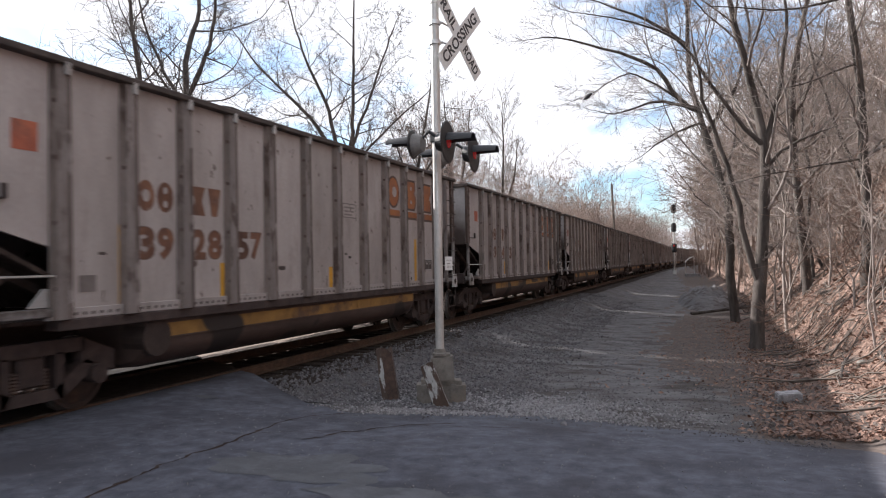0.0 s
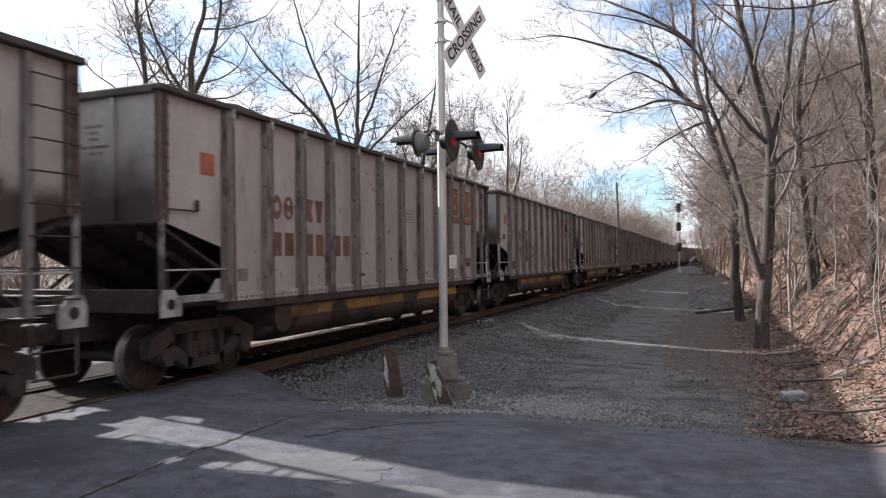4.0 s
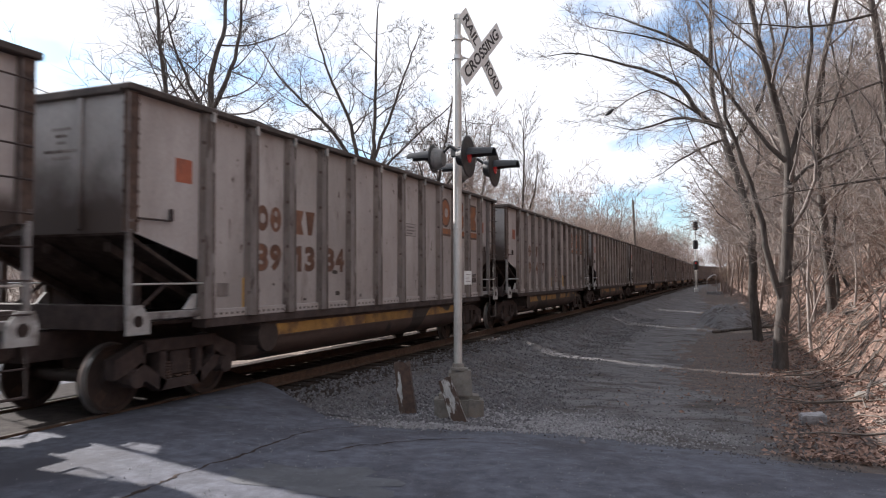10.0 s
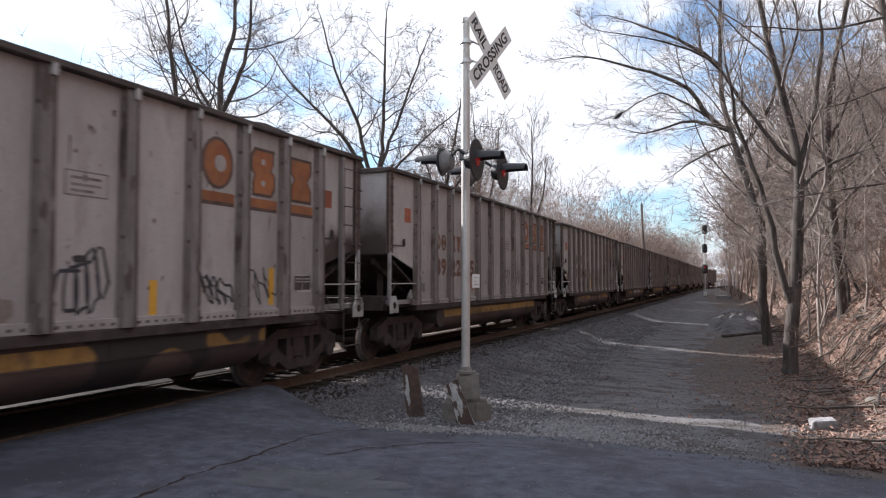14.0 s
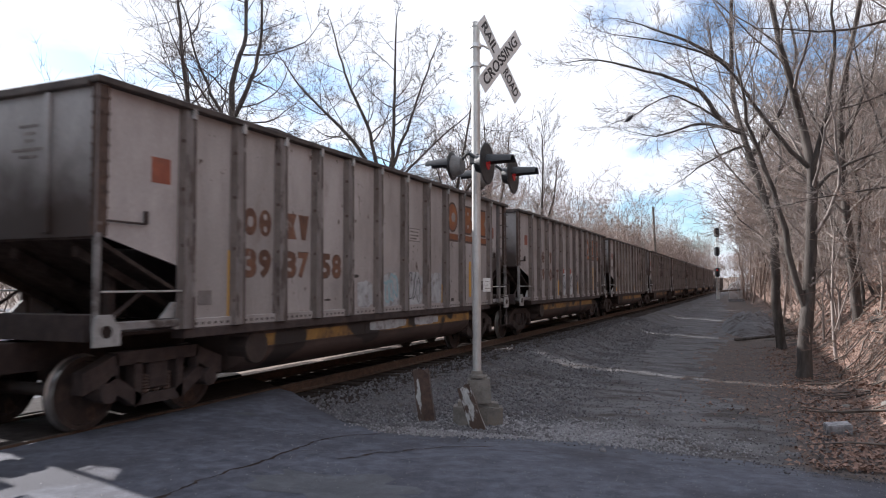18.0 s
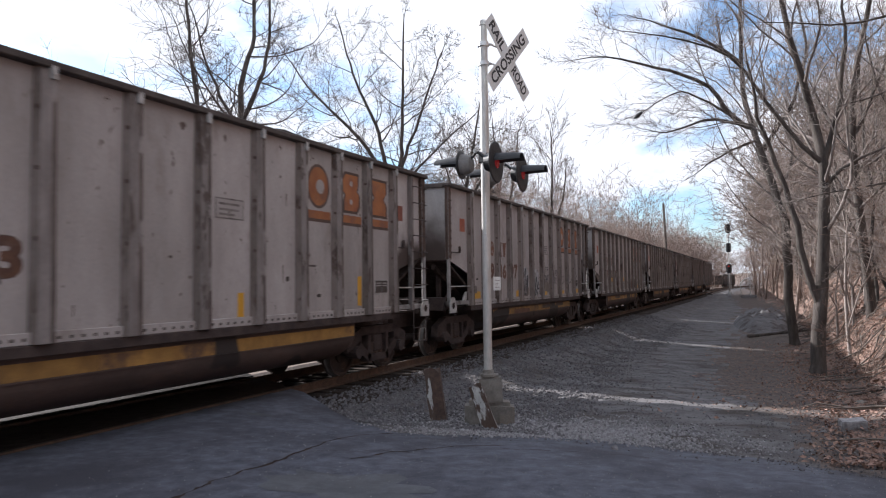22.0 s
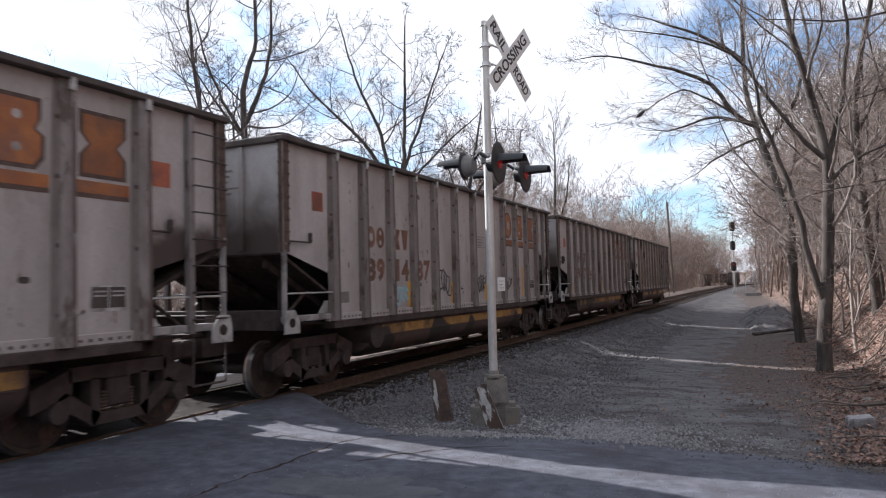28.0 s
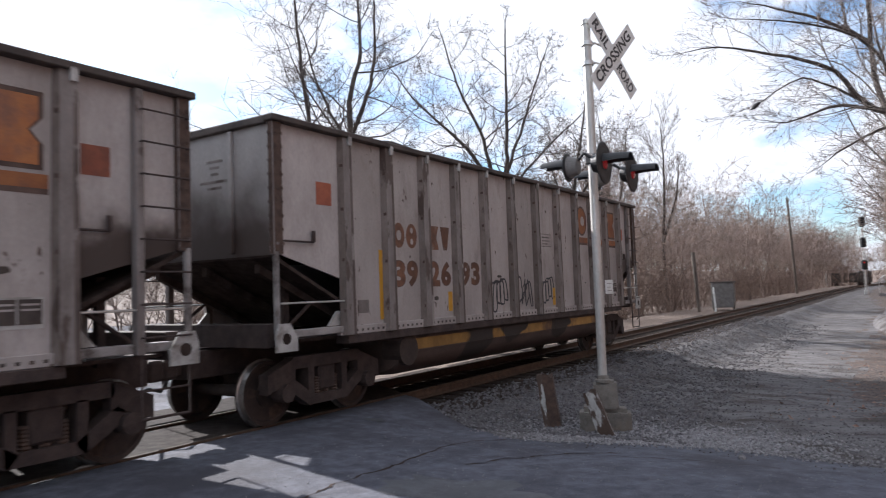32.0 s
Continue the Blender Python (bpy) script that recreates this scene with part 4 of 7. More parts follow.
def shaped(seed, stems, kids=14, levels=3, spread=55, droop=0.0, twigs=6, scatter=0.35, thin=1.0, lows=(0.45, 0.12), reach=0.28):
    """A tree with chosen main stems, each (points as (across, up), start radius, end radius); twigs grow from them by chance."""
    rnd = random.Random(seed)
    out = []

    def limb(p, d, length, r, level):
        n = max(3, min(12, int(length / (0.34 if level == 1 else 0.24))))
        s = length / n
        marks = sorted(rnd.uniform(0.15, 0.98) for _ in range(twigs + 3 if level == 1 else twigs)) if level < levels else []
        k = 0
        for i in range(n):
            t0, t1 = i / n, (i + 1) / n
            d = (d + Vector((rnd.gauss(0, 0.13), rnd.gauss(0, 0.13), rnd.gauss(0, 0.13) + 0.05 - droop))).normalized()
            q = p + d * s
            ra, rb = r * (1 - 0.72 * t0), r * (1 - 0.72 * t1)
            out.append((p, q, ra, rb, level))
            while k < len(marks) and marks[k] <= t1:
                side = d.orthogonal().normalized()
                side.rotate(Matrix.Rotation(rnd.uniform(0, 6.283), 3, d))
                a = radians(rnd.uniform(spread * 0.5, spread * 1.2))
                limb(q, (d * math.cos(a) + side * math.sin(a)).normalized(), length * (reach + 0.3 * (1 - marks[k])) * rnd.uniform(0.6, 1.25), max(0.0045 * thin, rb * rnd.uniform(0.4, 0.6)), level + 1)
                k += 1
            p = q

    for si, (pts, r0, r1) in enumerate(stems):
        dep = 0.0
        P3 = []
        for i, (u, z) in enumerate(pts):
            dep += rnd.gauss(0, scatter) if i > 1 else 0
            P3.append(RIGHT * u + AWAY * dep + Vector((0, 0, z)))
            if si and i == 0:   # a side stem leaves the nearest point of the stems that stand
                P3[0] = min((q for s_ in out if s_[4] == 0 for q in (s_[0], s_[1])), key=lambda q: (q.dot(RIGHT) - u) ** 2 + (q.z - z) ** 2)
                dep = P3[0].dot(AWAY)
        line = []
        for a, b in zip(P3, P3[1:]):
            m = max(2, int((b - a).length / 0.5))
            line += [a + (b - a) * (i / m) for i in range(m)]
        line.append(P3[-1])
        n = len(line)
        line = [p if i in (0, n - 1) else (line[i - 1] + p * 2 + line[i + 1]) / 4 + (0.13 if r0 < 0.16 else 0.05) * Vector((noise.noise((i * 0.55, seed, si)), noise.noise((i * 0.55, si, seed)), 0.4 * noise.noise((seed, i * 0.6, si)))) for i, p in enumerate(line)]
        for i in range(n - 1):
            ra, rb = (r0 + (r1 - r0) * (j / (n - 1)) for j in (i, i + 1))
            if si == 0 and i == 0:
                ra *= 1.35
            out.append((line[i], line[i + 1], ra, rb, 0))
        d_end = (line[-1] - line[-2]).normalized()
        limb(line[-1], d_end, 2.2 if si == 0 else 1.1, r1 * 0.9, 1)
        total = sum((b - a).length for a, b in zip(line, line[1:]))
        low = lows[0] if si == 0 else lows[1]
        for _ in range(kids if si == 0 else max(4, int(kids * 0.8))):
            t = rnd.uniform(low, 0.98)
            i = min(n - 2, int(t * (n - 1)))
            p, d = line[i], (line[i + 1] - line[i]).normalized()
            side = d.orthogonal().normalized()
            side.rotate(Matrix.Rotation(rnd.uniform(0, 6.283), 3, d))
            a = radians(rnd.uniform(spread * 0.6, spread * 1.3))
            rr = r0 + (r1 - r0) * t
            limb(p, (d * math.cos(a) + side * math.sin(a)).normalized(), min(5.2, total * (0.18 + 0.24 * (1 - t))) * rnd.uniform(0.6, 1.25), max(0.012, rr * rnd.uniform(0.28, 0.5)), 1)
    return out


def stem_set(px, rise, *stems):
    """Main stems from a sketch in steps of px metres, drawn from the tree's foot, with the foot's height as rise."""
    return [([(u * px, rise + v * px) for u, v in pts], r0, r1) for pts, r0, r1 in stems]


# tall trees beyond the track
G = "bare trees beyond the track"
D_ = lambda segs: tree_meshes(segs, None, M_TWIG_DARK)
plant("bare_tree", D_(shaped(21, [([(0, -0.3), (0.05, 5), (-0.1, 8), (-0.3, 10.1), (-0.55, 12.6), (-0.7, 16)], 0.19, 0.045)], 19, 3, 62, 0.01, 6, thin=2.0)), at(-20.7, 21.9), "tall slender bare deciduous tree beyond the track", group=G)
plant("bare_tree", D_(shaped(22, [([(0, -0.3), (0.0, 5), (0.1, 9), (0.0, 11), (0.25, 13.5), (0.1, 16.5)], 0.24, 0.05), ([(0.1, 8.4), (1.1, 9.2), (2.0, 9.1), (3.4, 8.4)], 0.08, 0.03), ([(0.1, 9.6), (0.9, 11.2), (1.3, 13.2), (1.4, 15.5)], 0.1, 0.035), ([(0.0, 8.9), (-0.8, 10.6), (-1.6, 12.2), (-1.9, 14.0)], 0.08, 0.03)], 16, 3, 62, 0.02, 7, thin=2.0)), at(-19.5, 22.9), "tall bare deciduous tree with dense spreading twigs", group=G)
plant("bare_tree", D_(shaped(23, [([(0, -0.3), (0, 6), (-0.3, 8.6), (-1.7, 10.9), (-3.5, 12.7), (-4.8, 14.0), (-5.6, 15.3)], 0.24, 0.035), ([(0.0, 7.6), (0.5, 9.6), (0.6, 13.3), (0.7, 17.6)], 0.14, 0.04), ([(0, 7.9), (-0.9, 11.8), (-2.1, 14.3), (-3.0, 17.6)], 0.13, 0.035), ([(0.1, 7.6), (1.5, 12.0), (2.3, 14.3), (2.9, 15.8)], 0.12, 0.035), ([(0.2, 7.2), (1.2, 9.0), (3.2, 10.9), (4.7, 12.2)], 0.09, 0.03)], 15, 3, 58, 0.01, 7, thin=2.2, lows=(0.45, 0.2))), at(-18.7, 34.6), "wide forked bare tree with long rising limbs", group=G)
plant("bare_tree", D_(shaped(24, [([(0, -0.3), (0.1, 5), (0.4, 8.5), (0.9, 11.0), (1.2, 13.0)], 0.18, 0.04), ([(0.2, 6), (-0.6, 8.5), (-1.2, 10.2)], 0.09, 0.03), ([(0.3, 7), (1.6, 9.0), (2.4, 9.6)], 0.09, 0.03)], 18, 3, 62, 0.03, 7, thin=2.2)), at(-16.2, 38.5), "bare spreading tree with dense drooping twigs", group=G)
plant("bare_tree", tree_meshes(shaped(25, [([(0, -0.3), (0.1, 6), (0.3, 10), (0.0, 14.0), (-0.2, 17.5)], 0.22, 0.05), ([(0.1, 6), (1.4, 10.5), (1.9, 14), (2.1, 16.5)], 0.16, 0.04), ([(0.1, 7), (-1.3, 11), (-1.9, 14.2)], 0.14, 0.04)], 22, 3, 42, -0.02, 7, thin=2.4)), at(-22.5, 62.0), "tall pale bare tree with upright branches", group=G)
plant("bare_tree", tree_meshes(shaped(26, [([(0, -0.3), (-0.1, 6), (0.2, 10), (0.3, 14.6), (0.2, 17.0)], 0.2, 0.05), ([(0.1, 6.5), (1.3, 10.5), (1.7, 13.5)], 0.14, 0.04)], 22, 3, 42, -0.02, 7, thin=2.4)), at(-18.5, 66.0), "tall pale bare tree with upright branches", group=G)
# trees at the foot of the bank
G = "bare trees on the bank"
plant("bank_tree", tree_meshes(shaped(36, stem_set(0.02316, 2.7,
    ([(0, -125), (-10, -35), (-17, 99), (-42, 228), (-57, 322), (-65, 396), (-60, 495), (-66, 590)], 0.20, 0.06),
    ([(-55, 280), (-82, 290), (-131, 352), (-196, 379), (-255, 396), (-315, 410), (-362, 402)], 0.12, 0.018),
    ([(-64, 385), (-92, 421), (-166, 455), (-255, 480)], 0.10, 0.02),
    ([(-60, 282), (-115, 296), (-165, 284), (-205, 266), (-245, 274)], 0.075, 0.012),
    ([(-62, 285), (-125, 325), (-185, 345), (-245, 305), (-288, 290)], 0.06, 0.01),
    ([(-50, 250), (-95, 235), (-140, 208), (-160, 190)], 0.06, 0.012),
    ([(-50, 230), (20, 320), (40, 420), (30, 520)], 0.10, 0.03)), 13, 3, 40, 0.02, 5, 0.3, 1.5, (0.4, 0.12), 0.46)), at(1.1, 31.9), "leaning bare tree with long low limbs below the bank", group=G)
plant("bank_tree", tree_meshes(shaped(32, stem_set(0.01575, 2.35,
    ([(0, -160), (7, -65), (18, 5), (28, 99), (29, 223), (24, 307), (4, 361), (-21, 445), (-30, 535), (-38, 615)], 0.21, 0.05),
    ([(10, -25), (-10, 40), (-21, 115), (-41, 188), (-68, 255), (-88, 305), (-110, 400)], 0.10, 0.03),
    ([(24, 225), (-8, 255), (-48, 305), (-88, 370), (-126, 421), (-199, 455), (-288, 475)], 0.075, 0.015),
    ([(28, 195), (92, 240), (180, 265)], 0.06, 0.015),
    ([(29, 240), (60, 330), (72, 430), (70, 540)], 0.09, 0.03),
    ([(4, -10), (22, 20), (40, 45)], 0.04, 0.012)), 11, 3, 46, 0.015, 5, 0.2, 1.3, (0.36, 0.2), 0.44)), at(1.23, 21.9), "forked bare tree with pale scarred bark below the bank", group=G)
plant("bank_tree", tree_meshes(shaped(33, stem_set(0.0191, 1.24,
    ([(0, -80), (-5, -18), (-22, 65), (-33, 119), (-38, 248), (-38, 332), (-33, 396), (-23, 495), (-18, 580)], 0.17, 0.05),
    ([(-36, 200), (-75, 270), (-100, 350)], 0.07, 0.02), ([(-38, 260), (10, 330), (30, 420)], 0.07, 0.025)), 11, 3, 48, 0.01, 5, 0.3, 1.3, (0.3, 0.25), 0.42)), at(3.26, 27.3), "slim bare tree leaning on the leafy bank", group=G)
plant("bank_tree", tree_meshes(shaped(34, stem_set(0.0143, 0.41,
    ([(0, -40), (-2, 165), (-20, 295), (-45, 495), (-55, 600)], 0.15, 0.06),
    ([(-43, 480), (-130, 470), (-230, 465), (-300, 473)], 0.035, 0.01), ([(-25, 365), (-110, 345), (-160, 330)], 0.032, 0.01),
    ([(-10, 225), (-100, 195), (-170, 185), (-250, 165)], 0.032, 0.008)), 8, 3, 46, 0.015, 5, 0.3, 1.3, (0.3, 0.12), 0.42)), at(3.92, 21.1), "bare tree on the bank with long level limbs over the road", group=G)

# the wooded bank: a few kinds of bare tree, placed one by one
def flat(segs, keep=lambda s: True):
    return [s for s in segs if keep(s)]


KINDS = []
for k in range(5):
    segs = grow(100 + k, (12, 14, 10, 13, 11)[k], (0.10, 0.13, 0.08, 0.11, 0.09)[k], ((-0.12, 0), (0.03, 0), (-0.2, 0.05), (0.1, 0.0), (-0.05, -0.1))[k], 0 if k != 3 else 2, (12, 13, 11, 8, 12)[k], 3, 0.18, 58, 0.03, 4, 0.15, (10, 5, 2, 1))
    segs = [(a, b, max(r, 0.009), max(q, 0.007), l) for a, b, r, q, l in segs]
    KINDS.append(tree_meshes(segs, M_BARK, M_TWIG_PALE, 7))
rnd = random.Random(77)
spots = []
tries = 0
while len(spots) < 74 and tries < 4000:
    tries += 1
    y = 9 + 86 * rnd.random() ** 0.7
    u = rnd.uniform(0.6, 26)
    x = hill_foot(y) + u
    if x / max(y, 1) > 1.1 or (y < 30 and u < 3.2):
        continue
    if all((x - a) ** 2 + (y - b) ** 2 > (1.4 + 0.012 * y) ** 2 for a, b in spots):
        spots.append((x, y))
spots += [(3.6, 29.0), (5.2, 27.0), (5.4, 17.0)]
for i, (x, y) in enumerate(spots):
    plant("hill_tree", KINDS[i % 5], at(x, y, rnd.uniform(0, 360), -0.15, rnd.uniform(0.75, 1.25)), "thin bare tree on the leaf-covered hillside", group="thin trees on the hillside")


def merged(name, sources, places, material):
    """One mesh from many placed copies of branch meshes, for woods that nobody could count."""
    vs, fs, o = [], [], 0
    for k, m in places:
        V, Fc = sources[k]
        M3 = np.array(m.to_3x3())
        vs.append(V @ M3.T + np.array(m.translation))
        fs.append(Fc + o)
        o += len(V)
    V, Fc = np.concatenate(vs), np.concatenate(fs)
    me = bpy.data.meshes.new(name)
    me.vertices.add(len(V))
    me.vertices.foreach_set("co", V.ravel())
    me.loops.add(len(Fc) * 4)
    me.loops.foreach_set("vertex_index", Fc.ravel())
    me.polygons.add(len(Fc))
    me.polygons.foreach_set("loop_start", np.arange(len(Fc)) * 4)
    me.update(calc_edges=True)
    me.materials.append(material)
    return me


def arrays(groups):
    vs, fs, o = [], [], 0
    for segs, sides in groups:
        if segs:
            v, f = tubes(segs, sides)
            vs.append(v)
            fs.append(f + o)
            o += len(v)
    return np.concatenate(vs), np.concatenate(fs)


FAR = []
for k in range(5):
    segs = grow(200 + k, (13, 15, 11, 14, 12)[k], (0.13, 0.15, 0.1, 0.13, 0.11)[k], ((-0.04, 0), (0.03, 0), (-0.1, 0.05), (0.06, 0.0), (0, 0))[k], 0 if k % 2 else 2, (15, 16, 14, 9, 16)[k], 3, 0.15, 50, 0.0, 3, 0.14, (6, 3, 2, 1))
    segs = [(a, b, max(r, 0.022), max(q, 0.017), l) for a, b, r, q, l in segs]
    FAR.append(arrays([([s for s in segs if s[4] == 0], 5), ([s for s in segs if s[4] > 0], 3)]))
SHRUB = []
for k in range(4):
    segs = []
    r2 = random.Random(300 + k)
    for j in range(8):
        a = r2.uniform(0, 6.28)
        sub = grow(310 + 20 * k + j, r2.uniform(1.2, 2.8), 0.018, (0.6 * math.cos(a), 0.6 * math.sin(a)), 0, 5, 2, 0.2, 50, 0.03, 3, 0.16, (4, 2, 1))
        off = Vector((0.25 * math.cos(a * 3), 0.25 * math.sin(a * 2), 0))
        segs += [(p + off, q + off, max(r, 0.006), max(w, 0.005), l) for p, q, r, w, l in sub]
    SHRUB.append(arrays([(segs, 3)]))

rnd = random.Random(78)
places = []
for i in range(170):   # woods beyond the track
    y = rnd.uniform(36, 190)
    x = track_x(y) - 6.5 - rnd.uniform(0, 1) ** 1.4 * 34
    places.append((i % 5, at(x, y, rnd.uniform(0, 360), -0.2, rnd.uniform(0.8, 1.15) * (0.62 + 0.14 * smooth(6, 18, TRACK_X - x) + 0.26 * smooth(60, 110, y)))))
for i in range(46):   # thick woods round the bend
    y = rnd.uniform(165, 235)
    x = track_x(y) + (rnd.uniform(-38, -5) if i % 3 else rnd.uniform(7, 40))
    places.append((i % 5, at(x, y, rnd.uniform(0, 360), -0.2, rnd.uniform(0.6, 1.0))))
for i in range(70):   # thick edge of the woods behind the bend
    x, y = rnd.uniform(-28, 34), rnd.uniform(186, 250)
    if abs(x - track_x(y)) > 4.5:
        places.append((i % 5, at(x, y, rnd.uniform(0, 360), -0.2, rnd.uniform(0.55, 1.0))))
for i in range(70):   # woods that close the view past the bend
    x, y = rnd.uniform(-60, 60), rnd.uniform(205, 300)
    places.append((i % 5, at(x, y, rnd.uniform(0, 360), -0.2, rnd.uniform(0.8, 1.15))))
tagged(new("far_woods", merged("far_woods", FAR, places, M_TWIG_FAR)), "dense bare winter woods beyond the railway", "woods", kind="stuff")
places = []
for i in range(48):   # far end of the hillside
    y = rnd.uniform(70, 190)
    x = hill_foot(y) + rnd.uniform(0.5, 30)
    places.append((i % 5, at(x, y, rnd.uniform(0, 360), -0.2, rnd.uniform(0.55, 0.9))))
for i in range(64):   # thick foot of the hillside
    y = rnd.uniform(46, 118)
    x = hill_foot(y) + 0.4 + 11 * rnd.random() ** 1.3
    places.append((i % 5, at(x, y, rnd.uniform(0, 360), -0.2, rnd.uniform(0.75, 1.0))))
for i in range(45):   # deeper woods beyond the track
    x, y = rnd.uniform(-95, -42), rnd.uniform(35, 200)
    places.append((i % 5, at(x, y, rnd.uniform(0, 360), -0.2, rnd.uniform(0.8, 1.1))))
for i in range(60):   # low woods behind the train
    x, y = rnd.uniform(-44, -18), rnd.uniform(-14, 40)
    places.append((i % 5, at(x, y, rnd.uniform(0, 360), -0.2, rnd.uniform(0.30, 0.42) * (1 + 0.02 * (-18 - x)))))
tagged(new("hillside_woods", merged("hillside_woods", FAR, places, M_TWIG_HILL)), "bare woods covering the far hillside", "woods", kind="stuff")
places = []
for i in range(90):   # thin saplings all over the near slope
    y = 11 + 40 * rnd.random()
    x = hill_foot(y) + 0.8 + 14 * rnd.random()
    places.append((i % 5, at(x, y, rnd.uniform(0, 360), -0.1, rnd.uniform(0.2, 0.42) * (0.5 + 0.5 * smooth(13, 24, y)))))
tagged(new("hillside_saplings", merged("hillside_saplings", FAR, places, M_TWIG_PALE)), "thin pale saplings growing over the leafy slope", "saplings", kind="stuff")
places = []
for i in range(170):
    y = rnd.uniform(9.5, 100)
    u = rnd.uniform(0.1, 1) ** 1.5 * 16
    if (y < 16 and u < 1.5) or (y < 34 and i % 2):
        continue
    x = hill_foot(y) + u
    places.append((i % 4, at(x, y, rnd.uniform(0, 360), -0.1, rnd.uniform(0.5, 1.15) * (1 + 0.004 * y))))
for i in range(60):
    x, y = -15 - rnd.random() ** 1.3 * 14, rnd.uniform(-14, 24)
    places.append((i % 4, at(x, y, rnd.uniform(0, 360), -0.1, rnd.uniform(0.6, 1.2))))
for i in range(60):
    y = rnd.uniform(150, 240)
    x = track_x(y) + (rnd.uniform(-30, -6) if i % 3 else rnd.uniform(5, 25))
    places.append((i % 4, at(x, y, rnd.uniform(0, 360), -0.1, rnd.uniform(2.0, 3.2))))
for i in range(70):   # undergrowth that closes the far end of the line
    x, y = rnd.uniform(-24, 34), rnd.uniform(184, 250)
    if abs(x - track_x(y)) > 4.5:
        places.append((i % 4, at(x, y, rnd.uniform(0, 360), -0.1, rnd.uniform(2.2, 3.6))))
for i in range(210):
    y = 20 + 130 * rnd.random() ** 1.3
    x = track_x(y) - 5.2 - rnd.uniform(0, 1) ** 1.5 * 16
    places.append((i % 4, at(x, y, rnd.uniform(0, 360), -0.1, rnd.uniform(0.9, 2.0))))
tagged(new("brush", merged("brush", SHRUB, places, M_BRUSH)), "tangled dry brush and brambles on the bank", "brush", kind="stuff")

# dead leaves on the bank and along the dirt road
rnd = random.Random(79)
lv, lf = [], []
for i in range(46000):
    y = 8.6 + 24 * rnd.random() ** 1.6
    x = hill_foot(y) - 0.7 + rnd.random() ** 1.3 * 7.0 + rnd.gauss(0, 0.25) - (3.0 * rnd.random() ** 2 if y > 11.5 and rnd.random() < 0.2 else 0)
    if i > 24000:   # higher up the bank
        y = rnd.uniform(9.5, 46)
        x = hill_foot(y) + 0.6 + 12 * rnd.random() ** 1.3
    if y < asphalt_edge(min(x, 1.4)) + 0.2:
        continue
    z = ground_z(x, y) + rnd.uniform(0.01, 0.06)
    s = rnd.uniform(0.018, 0.046) * (1.0 if i <= 24000 else 1.7)
    m = Euler((rnd.gauss(0, 0.45), rnd.gauss(0, 0.45), rnd.uniform(0, 6.28))).to_matrix()
    o = len(lv)
    for u, v, w in ((-1.0, 0, 0), (0, -0.55, 0.18), (1.1, 0, 0.05), (0, 0.55, 0.18)):
        lv.append(tuple(Vector((x, y, z)) + m @ Vector((u * s, v * s, w * s))))
    lf.append((o, o + 1, o + 2))
    lf.append((o, o + 2, o + 3))
tagged(new("dead_leaves", raw("dead_leaves", lv, lf, M_DEADLEAF)), "brown dead leaves scattered over the bank", "leaves", kind="stuff")


def stones(name, count, where, size, material, seed, label):
    rnd = random.Random(seed)
    vs, fs = [], []
    base = [(1, 0, 0), (-1, 0, 0), (0, 1, 0), (0, -1, 0), (0, 0, 1), (0, 0, -1)]
    tri = [(0, 2, 4), (2, 1, 4), (1, 3, 4), (3, 0, 4), (2, 0, 5), (1, 2, 5), (3, 1, 5), (0, 3, 5)]
    while len(fs) < count * 8:
        x, y, ok = where(rnd)
        if not ok:
            continue
        s = size * rnd.uniform(0.5, 1.5)
        m = Euler((rnd.uniform(0, 6.28), rnd.uniform(0, 6.28), rnd.uniform(0, 6.28))).to_matrix()
        z = max(ground_z(x, y), asphalt_z(x, y) if y < asphalt_edge(min(x, 1.4)) else -9.0) + s * 0.25
        o = len(vs)
        for b in base:
            vs.append(tuple(Vector((x, y, z)) + m @ (Vector(b) * s * rnd.uniform(0.6, 1.1))))
        fs += [(o + a, o + b, o + c) for a, b, c in tri]
    return tagged(new(name, raw(name, vs, fs, material)), label, "stones", kind="stuff")


def by_track(r):
    y = 9.0 + 34 * r.random() ** 2.0
    x = r.uniform(-7.5, -2.9 - 1.0 * smooth(10, 22, y)) + abs(r.gauss(0, 0.35))
    return x, y, y > asphalt_edge(x) + 0.03


def by_mast(r):
    x, y = r.gauss(-2.8, 1.0), r.gauss(9.4, 0.62)
    return x, y, y > asphalt_edge(x) + 0.02 - 0.35 * r.random() ** 3


def on_road(r):
    x, y = r.uniform(-3.5, 1.2), 8.0 + 16 * r.random() ** 1.8
    return x, y, y > asphalt_edge(min(x, 1.4)) - 0.1 - 0.5 * r.random() ** 3


stones("ballast_gravel", 13000, by_track, 0.03, M_STONE, 81, "loose grey ballast stones beside the track")
stones("pale_gravel", 10000, by_mast, 0.018, M_CHIP, 82, "pale crushed stone round the signal foundation")
stones("road_pebbles", 7000, on_road, 0.013, M_STONE, 83, "small pebbles on the dirt road")
for i, (x, y) in enumerate(((-1.62, 8.35), (0.35, 9.4), (-0.9, 9.9))):
    bm = bmesh.new()
    bmesh.ops.create_icosphere(bm, subdivisions=1, radius=0.045 - 0.01 * i)
    for v in bm.verts:
        v.co *= 1 + 0.3 * noise.noise(v.co * 30)
    ob = part("pebble", bm, M_CHIP)
    ob.matrix_basis = pose(x, y, max(ground_z(x, y), asphalt_z(x, y) if y < asphalt_edge(x) else -1) + 0.015)
    tagged(ob, "small pale pebble on the ground", "pebble", "loose pebbles")


